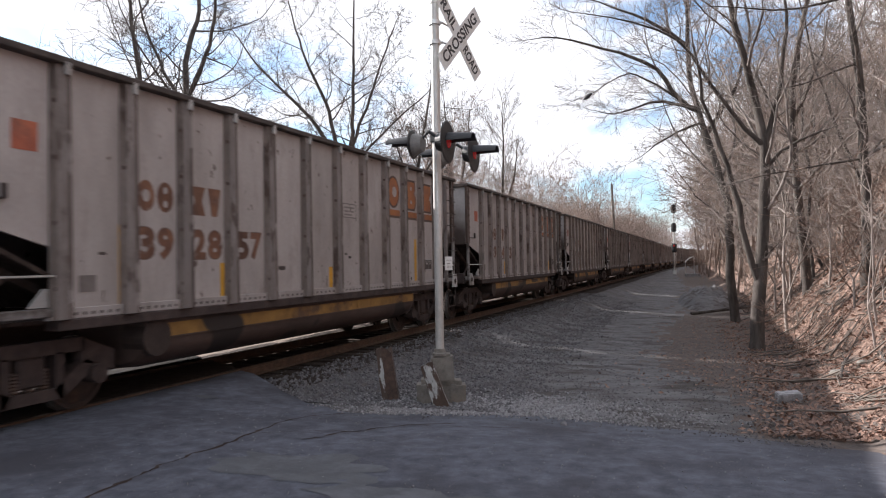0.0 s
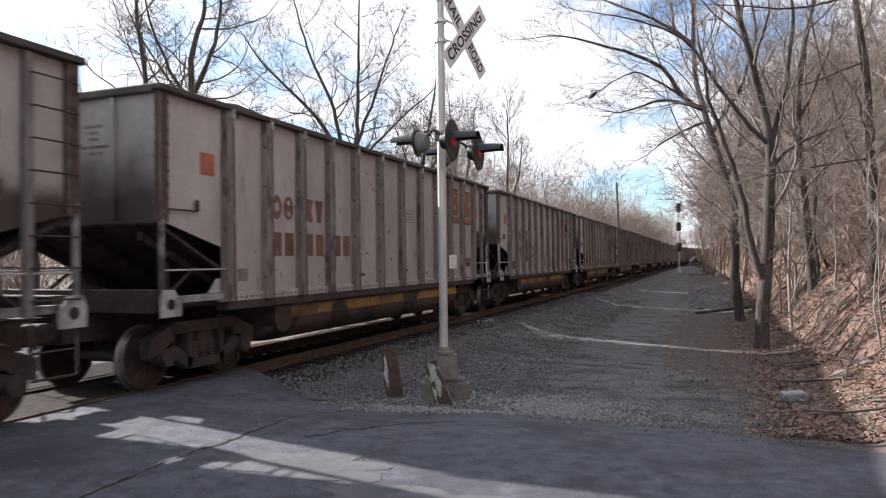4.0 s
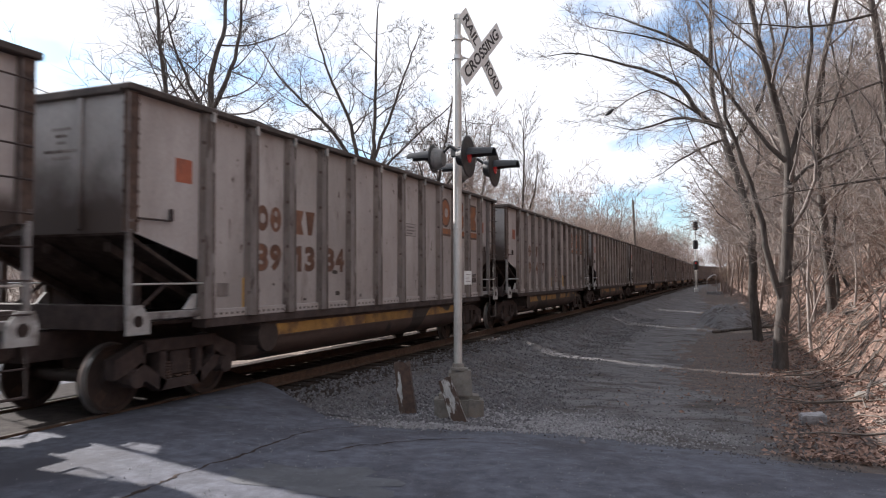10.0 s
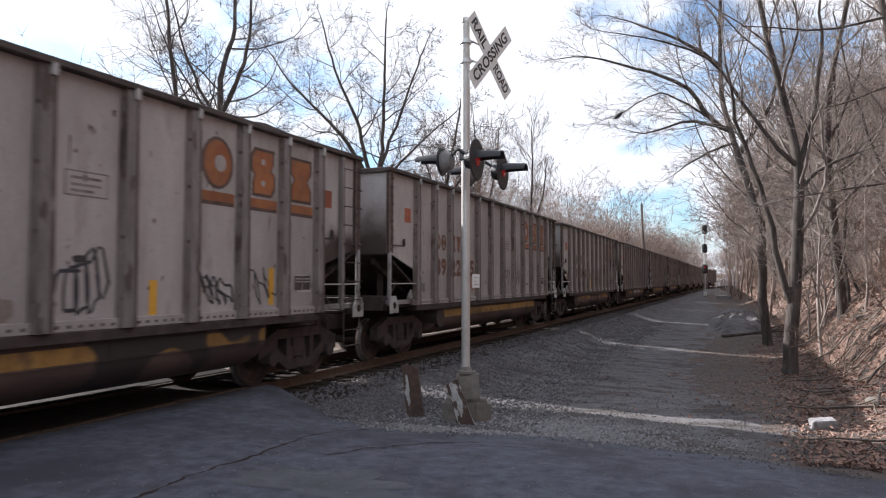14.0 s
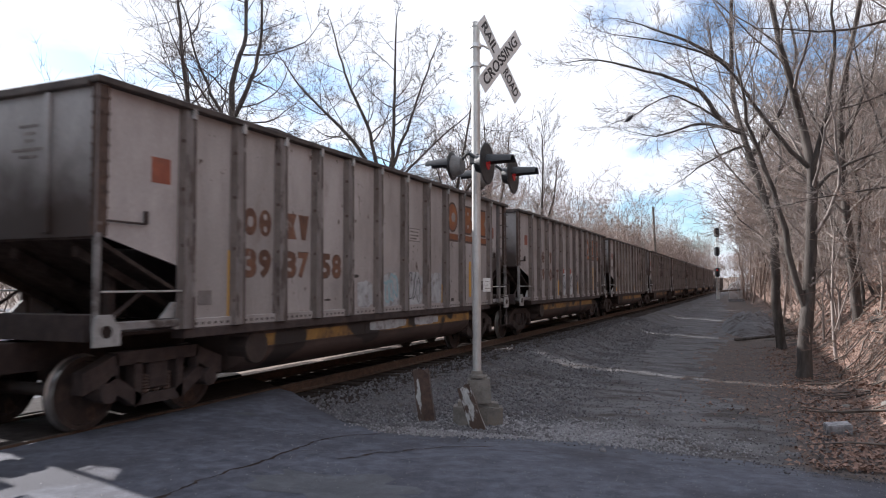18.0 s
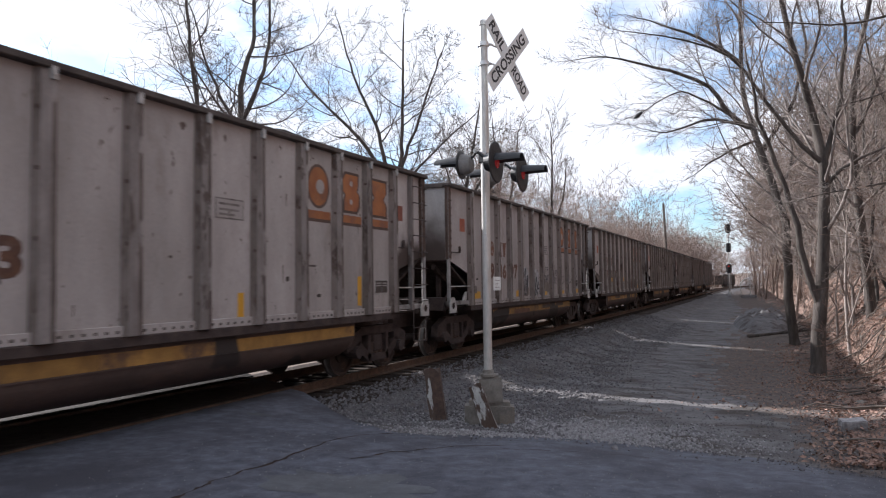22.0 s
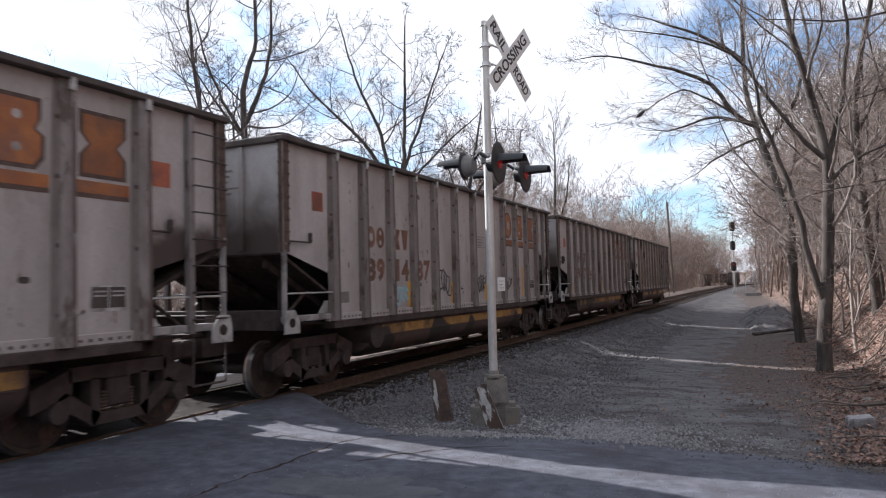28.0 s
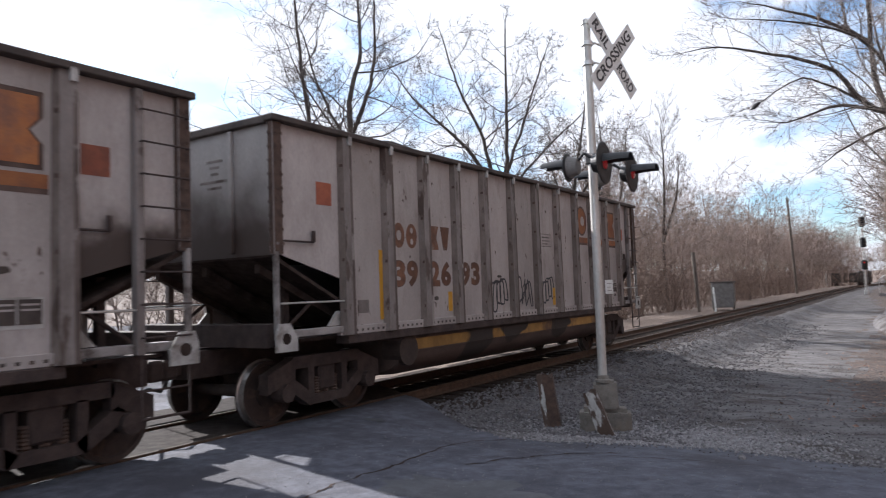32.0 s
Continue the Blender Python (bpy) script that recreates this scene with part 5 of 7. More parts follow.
def on_pavement(r):
    x, y = r.uniform(-6.0, 1.6), 3.8 + 4.6 * r.random() ** 0.7
    return x, y, y < asphalt_edge(min(x, 1.4)) - 0.05


stones("pavement_grit", 1500, on_pavement, 0.007, M_CHIP, 84, "fine pale grit on the asphalt")
rnd = random.Random(85)
sticks = []
for i in range(900):   # fallen branches scattered over the slope
    y = 10 + 40 * rnd.random() ** 1.3
    x = hill_foot(y) + 0.2 + 10 * rnd.random() ** 1.2
    p = Vector((x, y, ground_z(x, y) + 0.03))
    a, L, r = rnd.uniform(0, 6.283), rnd.uniform(0.3, 1.9), rnd.uniform(0.006, 0.02) * (1 + 0.02 * y)
    for k in range(3):
        a += rnd.gauss(0, 0.25)
        qx, qy = p.x + math.cos(a) * L / 3, p.y + math.sin(a) * L / 3
        q = Vector((qx, qy, ground_z(qx, qy) + 0.03 + rnd.uniform(0, 0.12)))
        sticks.append((p, q, r * (1 - 0.25 * k), r * (0.75 - 0.25 * k)))
        p = q
tagged(new("fallen_sticks", tube_mesh("fallen_sticks", [(sticks, 4)], M_WOOD)), "pale fallen sticks littering the leafy bank", "sticks", kind="stuff")


# fallen logs and sticks on the bank
def log(x, y, length, r, rz, ry, label):
    segs, stubs = [], []
    rn = random.Random(int(x * 100 + y))
    p, d = Vector((0, 0, 0)), Vector((1, 0, 0))
    n = 7
    for i in range(n):
        d = (d + Vector((0, rn.gauss(0, 0.06), rn.gauss(0, 0.04)))).normalized()
        q = p + d * (length / n)
        segs.append((p, q, r * (1 - 0.08 * i), r * (1 - 0.08 * (i + 1))))
        if i in (2, 4, 5):
            e = (d + Vector((0, rn.uniform(-0.9, 0.9), rn.uniform(0.2, 0.8)))).normalized()
            stubs.append((q, q + e * length * 0.14, r * 0.4, r * 0.12))
        p = q
    bm = bmesh.new()
    rings = []
    for c, k in [(s_[0], s_[2]) for s_ in segs] + [(segs[-1][1], segs[-1][3])]:
        rings.append([bm.verts.new(c + Vector((0, k * math.cos(2 * math.pi * j / 8), k * math.sin(2 * math.pi * j / 8)))) for j in range(8)])
    for a_, b_ in zip(rings, rings[1:]):
        for j in range(8):
            bm.faces.new((a_[j], a_[(j + 1) % 8], b_[(j + 1) % 8], b_[j]))
    bm.faces.new(rings[0][::-1])
    bm.faces.new(rings[-1])
    bmesh.ops.recalc_face_normals(bm, faces=bm.faces)
    ob = part("fallen_log", bm, M_BARK)
    ob.matrix_basis = pose(x, y, ground_z(x, y) + r * 0.7, 0, ry, rz)
    for p0, p1, r0, r1 in stubs:
        part("branch_stub", rod(bmesh.new(), p0, p1, r0, 6, r1), M_BARK, ob)
    return tagged(ob, label, "log", "fallen logs on the bank")


for x, y, L, r, rz, ry in ((-0.75, 35.0, 3.4, 0.08, 28, -4), (2.4, 15.5, 2.6, 0.06, 20, -16), (3.6, 17.5, 4.0, 0.10, 8, -28), (4.4, 14.2, 3.2, 0.07, 52, -30), (3.2, 24.0, 4.4, 0.09, -20, -20), (2.0, 13.2, 1.7, 0.035, 75, -5), (6.0, 20.0, 5.0, 0.10, 35, -30), (2.6, 11.6, 1.8, 0.03, 100, -6), (5.2, 26.5, 4.0, 0.08, 70, -20), (1.5, 16.4, 1.5, 0.03, 10, -8)):
    log(x, y, L, r, rz, ry, "fallen bare log lying on dead leaves")
bird = part("bird", lathe([(0.001, -0.16), (0.03, -0.12), (0.07, -0.02), (0.065, 0.06), (0.045, 0.12), (0.04, 0.16), (0.001, 0.2)], 10), M_BLACK)
bird.matrix_basis = pose(-3.42, 22.4, 6.93, 60, 0, 75)
tagged(bird, "small dark bird perched at the end of a twig", "bird")


# a mound of dirt beside the dirt road, below the block signal
mv, mf = [], []
for j in range(41):
    for i in range(21):
        u, v = i / 10 - 1, j / 20 - 1
        k = max(0.0, 1 - u * u - v * v) ** 0.6
        x, y = -0.1 + 1.6 * u + 0.35 * noise.noise((j * 0.2, 1.0, 5.0)), 47.0 + 10.0 * v
        mv.append((x, y, min(ground_z(x, y), 0.3) - 0.08 + k * (0.75 + 0.6 * noise.noise((x * 0.9, y * 0.35, 3.0)) + 0.35 * noise.noise((x * 2.6, y * 1.3, 3.0)) + 0.2 * noise.noise((x * 6, y * 4, 3.0)))))
mf = [(j * 21 + i, j * 21 + i + 1, j * 21 + i + 22, j * 21 + i + 21) for j in range(40) for i in range(20)]
tagged(new("dirt_mound", raw("dirt_mound", mv, mf, M_DIRT, True)), "low uneven mound of dirt and leaves beside the road", "mound")


# ---- coal cars ----
PITCH, LB, HW = 16.18, 14.88, 1.60   # spacing, body length, half width; the near side is +x, y runs back from the front corner
Z0, ZT = 1.235, 4.24
RIBS = [1.47, 2.5, 3.54, 4.58, 5.64, 6.8, 7.98, 9.14, 10.26, 11.33, 12.39, 13.44]
SLOPE_HI, SLOPE_LO = 2.42, 2.02


def shade_keel():
    """Unseen block added below the belly to shade the track; far side deeper."""
    bm = bmesh.new()
    rings = [[bm.verts.new((x, y, z)) for x, z in ((0.2, 0.6), (0.2, 0.3), (-1.2, 0.07), (-1.35, 0.3), (-1.35, 0.6))] for y in (3.0, 11.9)]
    for i in range(5):
        bm.faces.new((rings[0][i], rings[0][(i + 1) % 5], rings[1][(i + 1) % 5], rings[1][i]))
    bm.faces.new(rings[0])
    bm.faces.new(rings[1][::-1])
    bmesh.ops.recalc_face_normals(bm, faces=bm.faces)
    return bm


def coal_car():
    car = empty("coal_car", Matrix.Identity(4), "grimy pale grey steel coal car with vertical ribs and rusty lettering", "coal car", "coal cars of the train")
    P = lambda name, bm, m, label="", parent=None, at_=None: part(name, bm, m, parent or car, label, at_)
    # side panels, near side
    edges = [0.0] + RIBS + [LB]
    panel = raw("side_panel", [], [], M_SIDE)
    w = 1.19
    bm = boxes((-0.02, 0.0, -w / 2, w / 2, Z0, ZT - 0.06))
    bm.to_mesh(panel)
    bm.free()
    for a, b in zip(RIBS, RIBS[1:]):
        P("side_panel", panel, None, at_=Matrix.LocRotScale((HW - 0.1, (a + b) / 2, 0), None, (1, (b - a) / w, 1)))
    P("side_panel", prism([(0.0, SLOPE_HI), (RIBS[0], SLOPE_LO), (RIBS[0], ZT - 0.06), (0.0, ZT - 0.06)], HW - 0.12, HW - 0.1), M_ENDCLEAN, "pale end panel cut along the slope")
    P("side_panel", prism([(RIBS[-1], SLOPE_LO), (LB, SLOPE_HI), (LB, ZT - 0.06), (RIBS[-1], ZT - 0.06)], HW - 0.12, HW - 0.1), M_ENDPANEL, "end panel cut along the slope, darker towards the bottom")
    P("far_side_sheet", prism([(0.0, SLOPE_HI), (RIBS[0], SLOPE_LO), (RIBS[0], Z0), (RIBS[-1], Z0), (RIBS[-1], SLOPE_LO), (LB, SLOPE_HI), (LB, ZT - 0.06), (0, ZT - 0.06)], -HW + 0.1, -HW + 0.12), M_SIDE)
    # ribs: hat sections, deeper at the foot
    rib = raw("rib", [], [], M_RIB)
    bm = bmesh.new()
    vs = []
    for z, d, hw in ((Z0 - 0.015, 0.11, 0.112), (1.3, 0.11, 0.106), (3.9, 0.1, 0.094), (4.04, 0.1, 0.091), (ZT - 0.07, 0.08, 0.08)):
        vs.append([bm.verts.new(c) for c in ((-0.1, -hw - 0.03, z), (-0.09, -hw - 0.03, z), (-0.1 + d, -hw, z), (-0.1 + d, 0.45 * hw, z), (-0.1 + d, hw, z), (-0.09, hw + 0.03, z), (-0.1, hw + 0.03, z))])
    for a, b in zip(vs, vs[1:]):
        for i in range(7):
            f = bm.faces.new((a[i], a[(i + 1) % 7], b[(i + 1) % 7], b[i]))
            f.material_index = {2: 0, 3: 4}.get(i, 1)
    bm.faces.new(vs[0][::-1])
    bm.faces.new(vs[-1])
    n0 = len(bm.faces)
    box(bm, -0.005, 0.03, 0.005, 0.08, ZT - 0.2, ZT - 0.055)   # tab where the rib meets the chord, coloured white for its sunlit tip
    for z in (1.55, 2.3, 3.05, 3.7):                          # rivet heads
        box(bm, -0.06, -0.008, -0.117, -0.095, z, z + 0.045)
    bmesh.ops.recalc_face_normals(bm, faces=bm.faces)
    bm.faces.ensure_lookup_table()
    for i in range(n0, len(bm.faces)):
        bm.faces[i].material_index = 2 if i < n0 + 6 else 3
    bm.to_mesh(rib)
    bm.free()
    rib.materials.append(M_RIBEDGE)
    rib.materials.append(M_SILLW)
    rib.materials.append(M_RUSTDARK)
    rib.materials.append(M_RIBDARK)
    for y in RIBS:
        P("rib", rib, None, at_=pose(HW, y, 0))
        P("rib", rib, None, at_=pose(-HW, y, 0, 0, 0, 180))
    # chords and sills
    for s in (1, -1):
        P("top_chord", boxes((min(s * (HW - 0.13), s * (HW + 0.03)), max(s * (HW - 0.13), s * (HW + 0.03)), -0.06, LB + 0.06, ZT - 0.085, ZT), bevel=0.012), M_CHORD)
        P("side_sill", boxes((min(s * (HW - 0.14), s * (HW - 0.06)), max(s * (HW - 0.14), s * (HW - 0.06)), 1.3, LB - 1.3, Z0 - 0.02, Z0 + 0.11), bevel=0.008), M_SIDE)
        P("lower_sill", boxes((min(s * (HW - 0.3), s * (HW - 0.05)), max(s * (HW - 0.3), s * (HW - 0.05)), 1.45, LB - 1.45, Z0 - 0.15, Z0 - 0.022), bevel=0.01), M_TRUCK)
    P("end_chord", boxes((-HW + 0.13, HW - 0.13, -0.06, 0.08, ZT - 0.11, ZT - 0.002), bevel=0.012), M_CHORD)
    P("end_chord", boxes((-HW + 0.13, HW - 0.13, LB - 0.08, LB + 0.06, ZT - 0.11, ZT - 0.002), bevel=0.012), M_CHORD)
    P("centre_sill", boxes((-0.22, 0.22, -0.35, LB + 0.35, 0.72, 1.1), bevel=0.01), M_TRUCK)
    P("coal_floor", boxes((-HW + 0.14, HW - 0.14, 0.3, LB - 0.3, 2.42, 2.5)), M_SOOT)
    riv = bmesh.new()
    for a, b in zip(RIBS, RIBS[1:]):
        for q in range(6):
            yy = a + 0.2 + (b - a - 0.4) * q / 5
            box(riv, HW - 0.06, HW - 0.056, yy - 0.022, yy + 0.022, Z0 + 0.02, Z0 + 0.055)
    tagged(part("slotted_strip", riv, M_CHORD, car), kind="stuff")
    # ends
    for e in (0, 1):
        ye = 0.0 if e == 0 else LB
        sg = 1 if e == 0 else -1
        y = lambda v: ye + sg * v
        lo, hi = sorted((y(0.02), y(0.05)))
        P("end_sheet", boxes((-HW + 0.12, HW - 0.12, lo, hi, SLOPE_HI - 0.05, ZT - 0.1)), M_ENDSHEET, "pale end sheet turning dark brown towards the bottom")
        for q, (wl, zl) in enumerate(((0.34, 3.75), (0.2, 3.66), (0.16, 3.57), (0.6, 3.46), (0.3, 3.37))):
            P("stencil_bar", boxes((0.38 - wl / 2, 0.38 + wl / 2, min(y(0.014), y(0.02)), max(y(0.014), y(0.02)), zl - 0.018, zl + 0.018)), M_RIB)
        for xr in (-0.75, 0.75):
            lo, hi = sorted((y(-0.04), y(0.02)))
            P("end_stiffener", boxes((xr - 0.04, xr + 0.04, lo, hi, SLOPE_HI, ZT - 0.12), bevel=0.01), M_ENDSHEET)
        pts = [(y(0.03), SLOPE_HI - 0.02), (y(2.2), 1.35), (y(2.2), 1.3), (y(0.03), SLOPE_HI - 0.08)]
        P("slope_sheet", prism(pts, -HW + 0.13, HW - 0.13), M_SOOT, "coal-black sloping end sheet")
        for s in (1, -1):
            lo, hi = sorted((y(0.0), y(0.13)))
            P("corner_post", boxes((min(s * (HW - 0.09), s * (HW - 0.01)), max(s * (HW - 0.09), s * (HW - 0.01)), min(y(0.0), y(0.08)), max(y(0.0), y(0.08)), Z0, SLOPE_HI), bevel=0.02), M_SILLGREY)
            ang = boxes((min(s * (HW - 0.12), s * (HW - 0.02)), max(s * (HW - 0.12), s * (HW - 0.02)), min(y(-0.01), y(0.16)), max(y(-0.01), y(0.16)), SLOPE_HI - 0.05, ZT - 0.085), bevel=0.012)
            n0 = len(ang.faces)
            for q in range(9):
                zq = SLOPE_HI + 0.08 + 0.185 * q
                for v_ in (0.025, 0.12):
                    box(ang, min(s * (HW - 0.03), s * (HW - 0.004)), max(s * (HW - 0.03), s * (HW - 0.004)), min(y(v_), y(v_ + 0.03)), max(y(v_), y(v_ + 0.03)), zq, zq + 0.035)
                box(ang, s * (HW - 0.09) - 0.02, s * (HW - 0.09) + 0.02, min(y(-0.024), y(0)), max(y(-0.024), y(0)), zq, zq + 0.035)
            ang.faces.ensure_lookup_table()
            for i in range(n0, len(ang.faces)):
                ang.faces[i].material_index = 1
            ang = P("corner_angle", ang, M_RIB, "riveted corner angle with rust-scalloped edges")
            ang.data.materials.append(M_RUSTDARK)
            P("gusset_plate", prism([(y(1.1), Z0 + 0.13), (y(1.36), Z0 + 0.13), (y(1.36), Z0 + 0.34), (y(1.3), Z0 + 0.34)], s * (HW - 0.16), s * (HW - 0.12)) if s > 0 else prism([(y(1.1), Z0 + 0.13), (y(1.36), Z0 + 0.13), (y(1.36), Z0 + 0.34), (y(1.3), Z0 + 0.34)], -HW + 0.12, -HW + 0.16), M_SILLW)
            lo, hi = sorted((y(0.13), y(1.40)))
            P("end_sill_beam", boxes((min(s * (HW - 0.2), s * (HW - 0.05)), max(s * (HW - 0.2), s * (HW - 0.05)), lo, hi, Z0 + 0.02, Z0 + 0.12), bevel=0.01), M_SILLGREY)
            pl = prism([(y(-0.05), Z0 - 0.15), (y(0.33), Z0 - 0.15), (y(0.33), Z0 + 0.03), (y(0.2), Z0 + 0.22), (y(0.0), Z0 + 0.22), (y(-0.05), Z0 + 0.08)], min(s * (HW + 0.0), s * (HW + 0.03)), max(s * (HW + 0.0), s * (HW + 0.03)))
            pad = P("jacking_plate", pl, M_SILLW, "pale corner plate with a round hole")
            P("pull_hole", rods(((s * (HW + 0.025), y(0.13), Z0 + 0.02), (s * (HW + 0.036), y(0.13), Z0 + 0.02), 0.075), sides=16), M_SOOT, "", pad)
            P("hand_rail", rods(((s * (HW - 0.03), y(0.1), 1.72), (s * (HW - 0.03), y(1.42), 1.72), 0.014), sides=6), M_ALU)
            P("brace", rods(((s * (HW - 0.4), y(0.5), Z0 + 0.1), (s * (HW - 0.4), y(1.1), 1.75), 0.03), sides=6), M_TRUCK)
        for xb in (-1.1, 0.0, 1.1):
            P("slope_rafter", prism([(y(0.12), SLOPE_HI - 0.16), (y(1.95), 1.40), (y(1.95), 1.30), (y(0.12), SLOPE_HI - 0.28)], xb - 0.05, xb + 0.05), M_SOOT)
        P("platform_deck", boxes((-HW + 0.25, HW - 0.25, min(y(0.2), y(1.9)), max(y(0.2), y(1.9)), Z0 - 0.06, Z0 - 0.02)), M_TRUCK)
        P("end_sill", boxes((-HW + 0.2, HW - 0.2, min(y(0.0), y(0.22)), max(y(0.0), y(0.22)), Z0 - 0.1, Z0 + 0.22), bevel=0.01), M_TRUCK)
        cp = P("coupler", boxes((-0.09, 0.09, min(y(-0.5), y(0.0)), max(y(-0.5), y(0.0)), 0.78, 0.96), bevel=0.02), M_TRUCK)
        P("knuckle", boxes((-0.16, 0.14, min(y(-0.66), y(-0.42)), max(y(-0.66), y(-0.42)), 0.74, 1.02), bevel=0.04), M_TRUCK, "", cp)
        P("brake_hose", rods(((-0.35, y(-0.1), 0.9), (-0.3, y(-0.4), 0.55), 0.022), ((-0.3, y(-0.4), 0.55), (-0.2, y(-0.65), 0.62), 0.022), sides=6), M_BLACK)
    # ladder at the rear corner, near side, and one at the far front corner
    for s, ya, yb in ((1, LB - 0.66, LB - 0.06), (-1, 0.06, 0.66)):
        yl = ya if s > 0 else yb
        lad = P("ladder", boxes((min(s * (HW - 0.1), s * (HW + 0.0)), max(s * (HW - 0.1), s * (HW + 0.0)), yl - 0.05, yl + 0.05, Z0, ZT - 0.1), bevel=0.01), M_RIB, "ladder of grab irons on the corner")
        for k in range(8):
            z = 1.42 + 0.355 * k
            P("rung", rods(((s * (HW + 0.05), ya, z), (s * (HW + 0.05), yb, z), 0.011), ((s * (HW - 0.02), ya, z), (s * (HW + 0.05), ya, z), 0.011), ((s * (HW - 0.02), yb, z), (s * (HW + 0.05), yb, z), 0.011), sides=6), M_TRUCK, "", lad)
        st = P("step", rods(((s * HW, ya, Z0), (s * HW, ya, 0.55), 0.014), ((s * HW, yb, Z0), (s * HW, yb, 0.55), 0.014), ((s * HW, ya, 0.55), (s * HW, yb, 0.55), 0.016), ((s * HW, ya, 0.85), (s * HW, yb, 0.85), 0.012), sides=6), M_TRUCK, "stirrup step")
    # platform clutter at the rear end: reservoir, valve and brake wheel
    P("air_reservoir", rods(((-0.5, LB - 0.9, 1.5), (0.5, LB - 0.9, 1.5), 0.2), sides=14), M_TRUCK)
    P("brake_valve", boxes((0.55, 0.85, LB - 1.1, LB - 0.8, 1.3, 1.75), bevel=0.03), M_SILLW)
    for yy in (0.75, LB - 0.75):
        P("stay_post", boxes((0.9, 1.0, yy - 0.05, yy + 0.05, 1.1, 2.1)), M_TRUCK)
    # small fittings
    for yy, sgn in ((0.65, 1), (LB - 1.1, -1)):
        P("release_rod", rods(((HW - 0.06, yy - 0.45, 2.56), (HW - 0.06, yy + 0.12, 2.56), 0.014), ((HW - 0.06, yy + 0.12, 2.56), (HW - 0.06, yy + 0.12, 2.72), 0.03), sides=6), M_TRUCK)
    # belly tub between the trucks
    bm = bmesh.new()
    prof = []
    half = [(1.46, 1.16), (1.46, 0.96)] + [(0.90 + 0.56 * math.cos(math.pi * i / 16), 0.84 - 0.43 * math.sin(math.pi * i / 16)) for i in range(9)]
    prof = half + [(-x, z) for x, z in half[::-1]]
    stations = [(2.84, 0.9), (3.0, 0.98), (3.2, 1.0), (11.68, 1.0), (11.88, 0.98), (12.04, 0.9)]
    rings = [[bm.verts.new((x, yy, 1.16 - (1.16 - z) * k)) for x, z in prof] for yy, k in stations]
    for a, b in zip(rings, rings[1:]):
        for i in range(len(prof) - 1):
            bm.faces.new((a[i], a[i + 1], b[i + 1], b[i]))
    bm.faces.new(rings[0])
    bm.faces.new(rings[-1][::-1])
    bmesh.ops.recalc_face_normals(bm, faces=bm.faces)
    for f in bm.faces:
        f.smooth = len(f.verts) == 4
    P("belly_tub", bm, M_BELLYPAINT, "rounded brown belly tub hung between the trucks")
    for i, (a, b) in enumerate(((3.1, 6.4), (6.41, 8.95), (8.96, 12.0))):
        P("belly_stripe", boxes((1.40, 1.466, a, b, 0.845, 1.03)), M_YELLOW, "faded yellow stripe along the belly")
    # added only to keep sun off the ground between the rails
    P("keel_trough", shade_keel(), M_BELLYPAINT)
    P("air_tank", rods(((1.1, 3.05, 0.86), (1.48, 3.05, 0.86), 0.26), sides=20), M_WHEEL, "dark round tank end beside the belly")
    P("belly_seam", boxes((1.40, 1.475, 3.0, 11.95, 0.822, 0.84)), M_BELLYPAINT)
    # lettering: plain shapes for the owner's mark
    for k, (a, b) in enumerate(((8, 9), (9, 10), (10, 11))):
        yc = (RIBS[a] + RIBS[b]) / 2
        w = 0.62
        out = [(-w / 2, -0.375), (w / 2, -0.375), (w / 2, -0.13), (w / 2 - 0.12, -0.0), (w / 2, 0.13), (w / 2, 0.375), (-w / 2, 0.375), (-w / 2, 0.13), (-w / 2 + 0.12, 0.0), (-w / 2, -0.13)]
        if k == 0:
            out = [(0.33 * math.cos(2 * math.pi * i / 20), 0.375 * math.sin(2 * math.pi * i / 20)) for i in range(20)]
        if k == 1:
            out = [(-w / 2 + 0.05, -0.375), (w / 2 - 0.1, -0.375), (w / 2, -0.25), (w / 2, -0.02), (w / 2 - 0.1, 0.05), (w / 2 - 0.04, 0.16), (w / 2 - 0.04, 0.375), (-w / 2 + 0.1, 0.375), (-w / 2, 0.25), (-w / 2, 0.02), (-w / 2 + 0.1, -0.05), (-w / 2 + 0.05, -0.16)]
        P("mark_outline", prism([(yc + u * 1.04, 3.505 + v * 1.03) for u, v in out], HW - 0.1, HW - 0.097), M_LOGODARK)
        P("mark_shape", prism([(yc + u * 0.88, 3.505 + v * 0.9) for u, v in out], HW - 0.097, HW - 0.094), M_LOGO, "faded orange painted mark")
        for cu, cv, cr_ in ((0.05, 0.0, 0.125),) if k == 0 else ((0.0, 0.17, 0.05), (0.0, -0.17, 0.05)) if k == 1 else ():
            P("mark_centre", prism([(yc + cu + cr_ * math.cos(2 * math.pi * i / 16), 3.505 + cv + cr_ * math.sin(2 * math.pi * i / 16)) for i in range(16)], HW - 0.094, HW - 0.091), M_SIDE)
        P("mark_bar", boxes((HW - 0.1, HW - 0.096, yc - 0.37, yc + 0.37, 2.94, 3.08)), M_LOGO, "faded orange painted bar")
        P("mark_bar_edge", boxes((HW - 0.1, HW - 0.097, yc - 0.37, yc + 0.37, 2.885, 2.94)), M_LOGODARK, "dark lower edge of the painted bar")
    def plain_shape(yc, kind):
        """Plain stand-in shapes of the size and weight of the owner's stencilled mark."""
        oval = [(0.155 * math.cos(2 * math.pi * i / 18), 0.21 * math.sin(2 * math.pi * i / 18)) for i in range(18)]
        waist = [(-0.15, -0.21), (0.15, -0.21), (0.075, 0.0), (0.15, 0.21), (-0.15, 0.21), (-0.075, 0.0)]
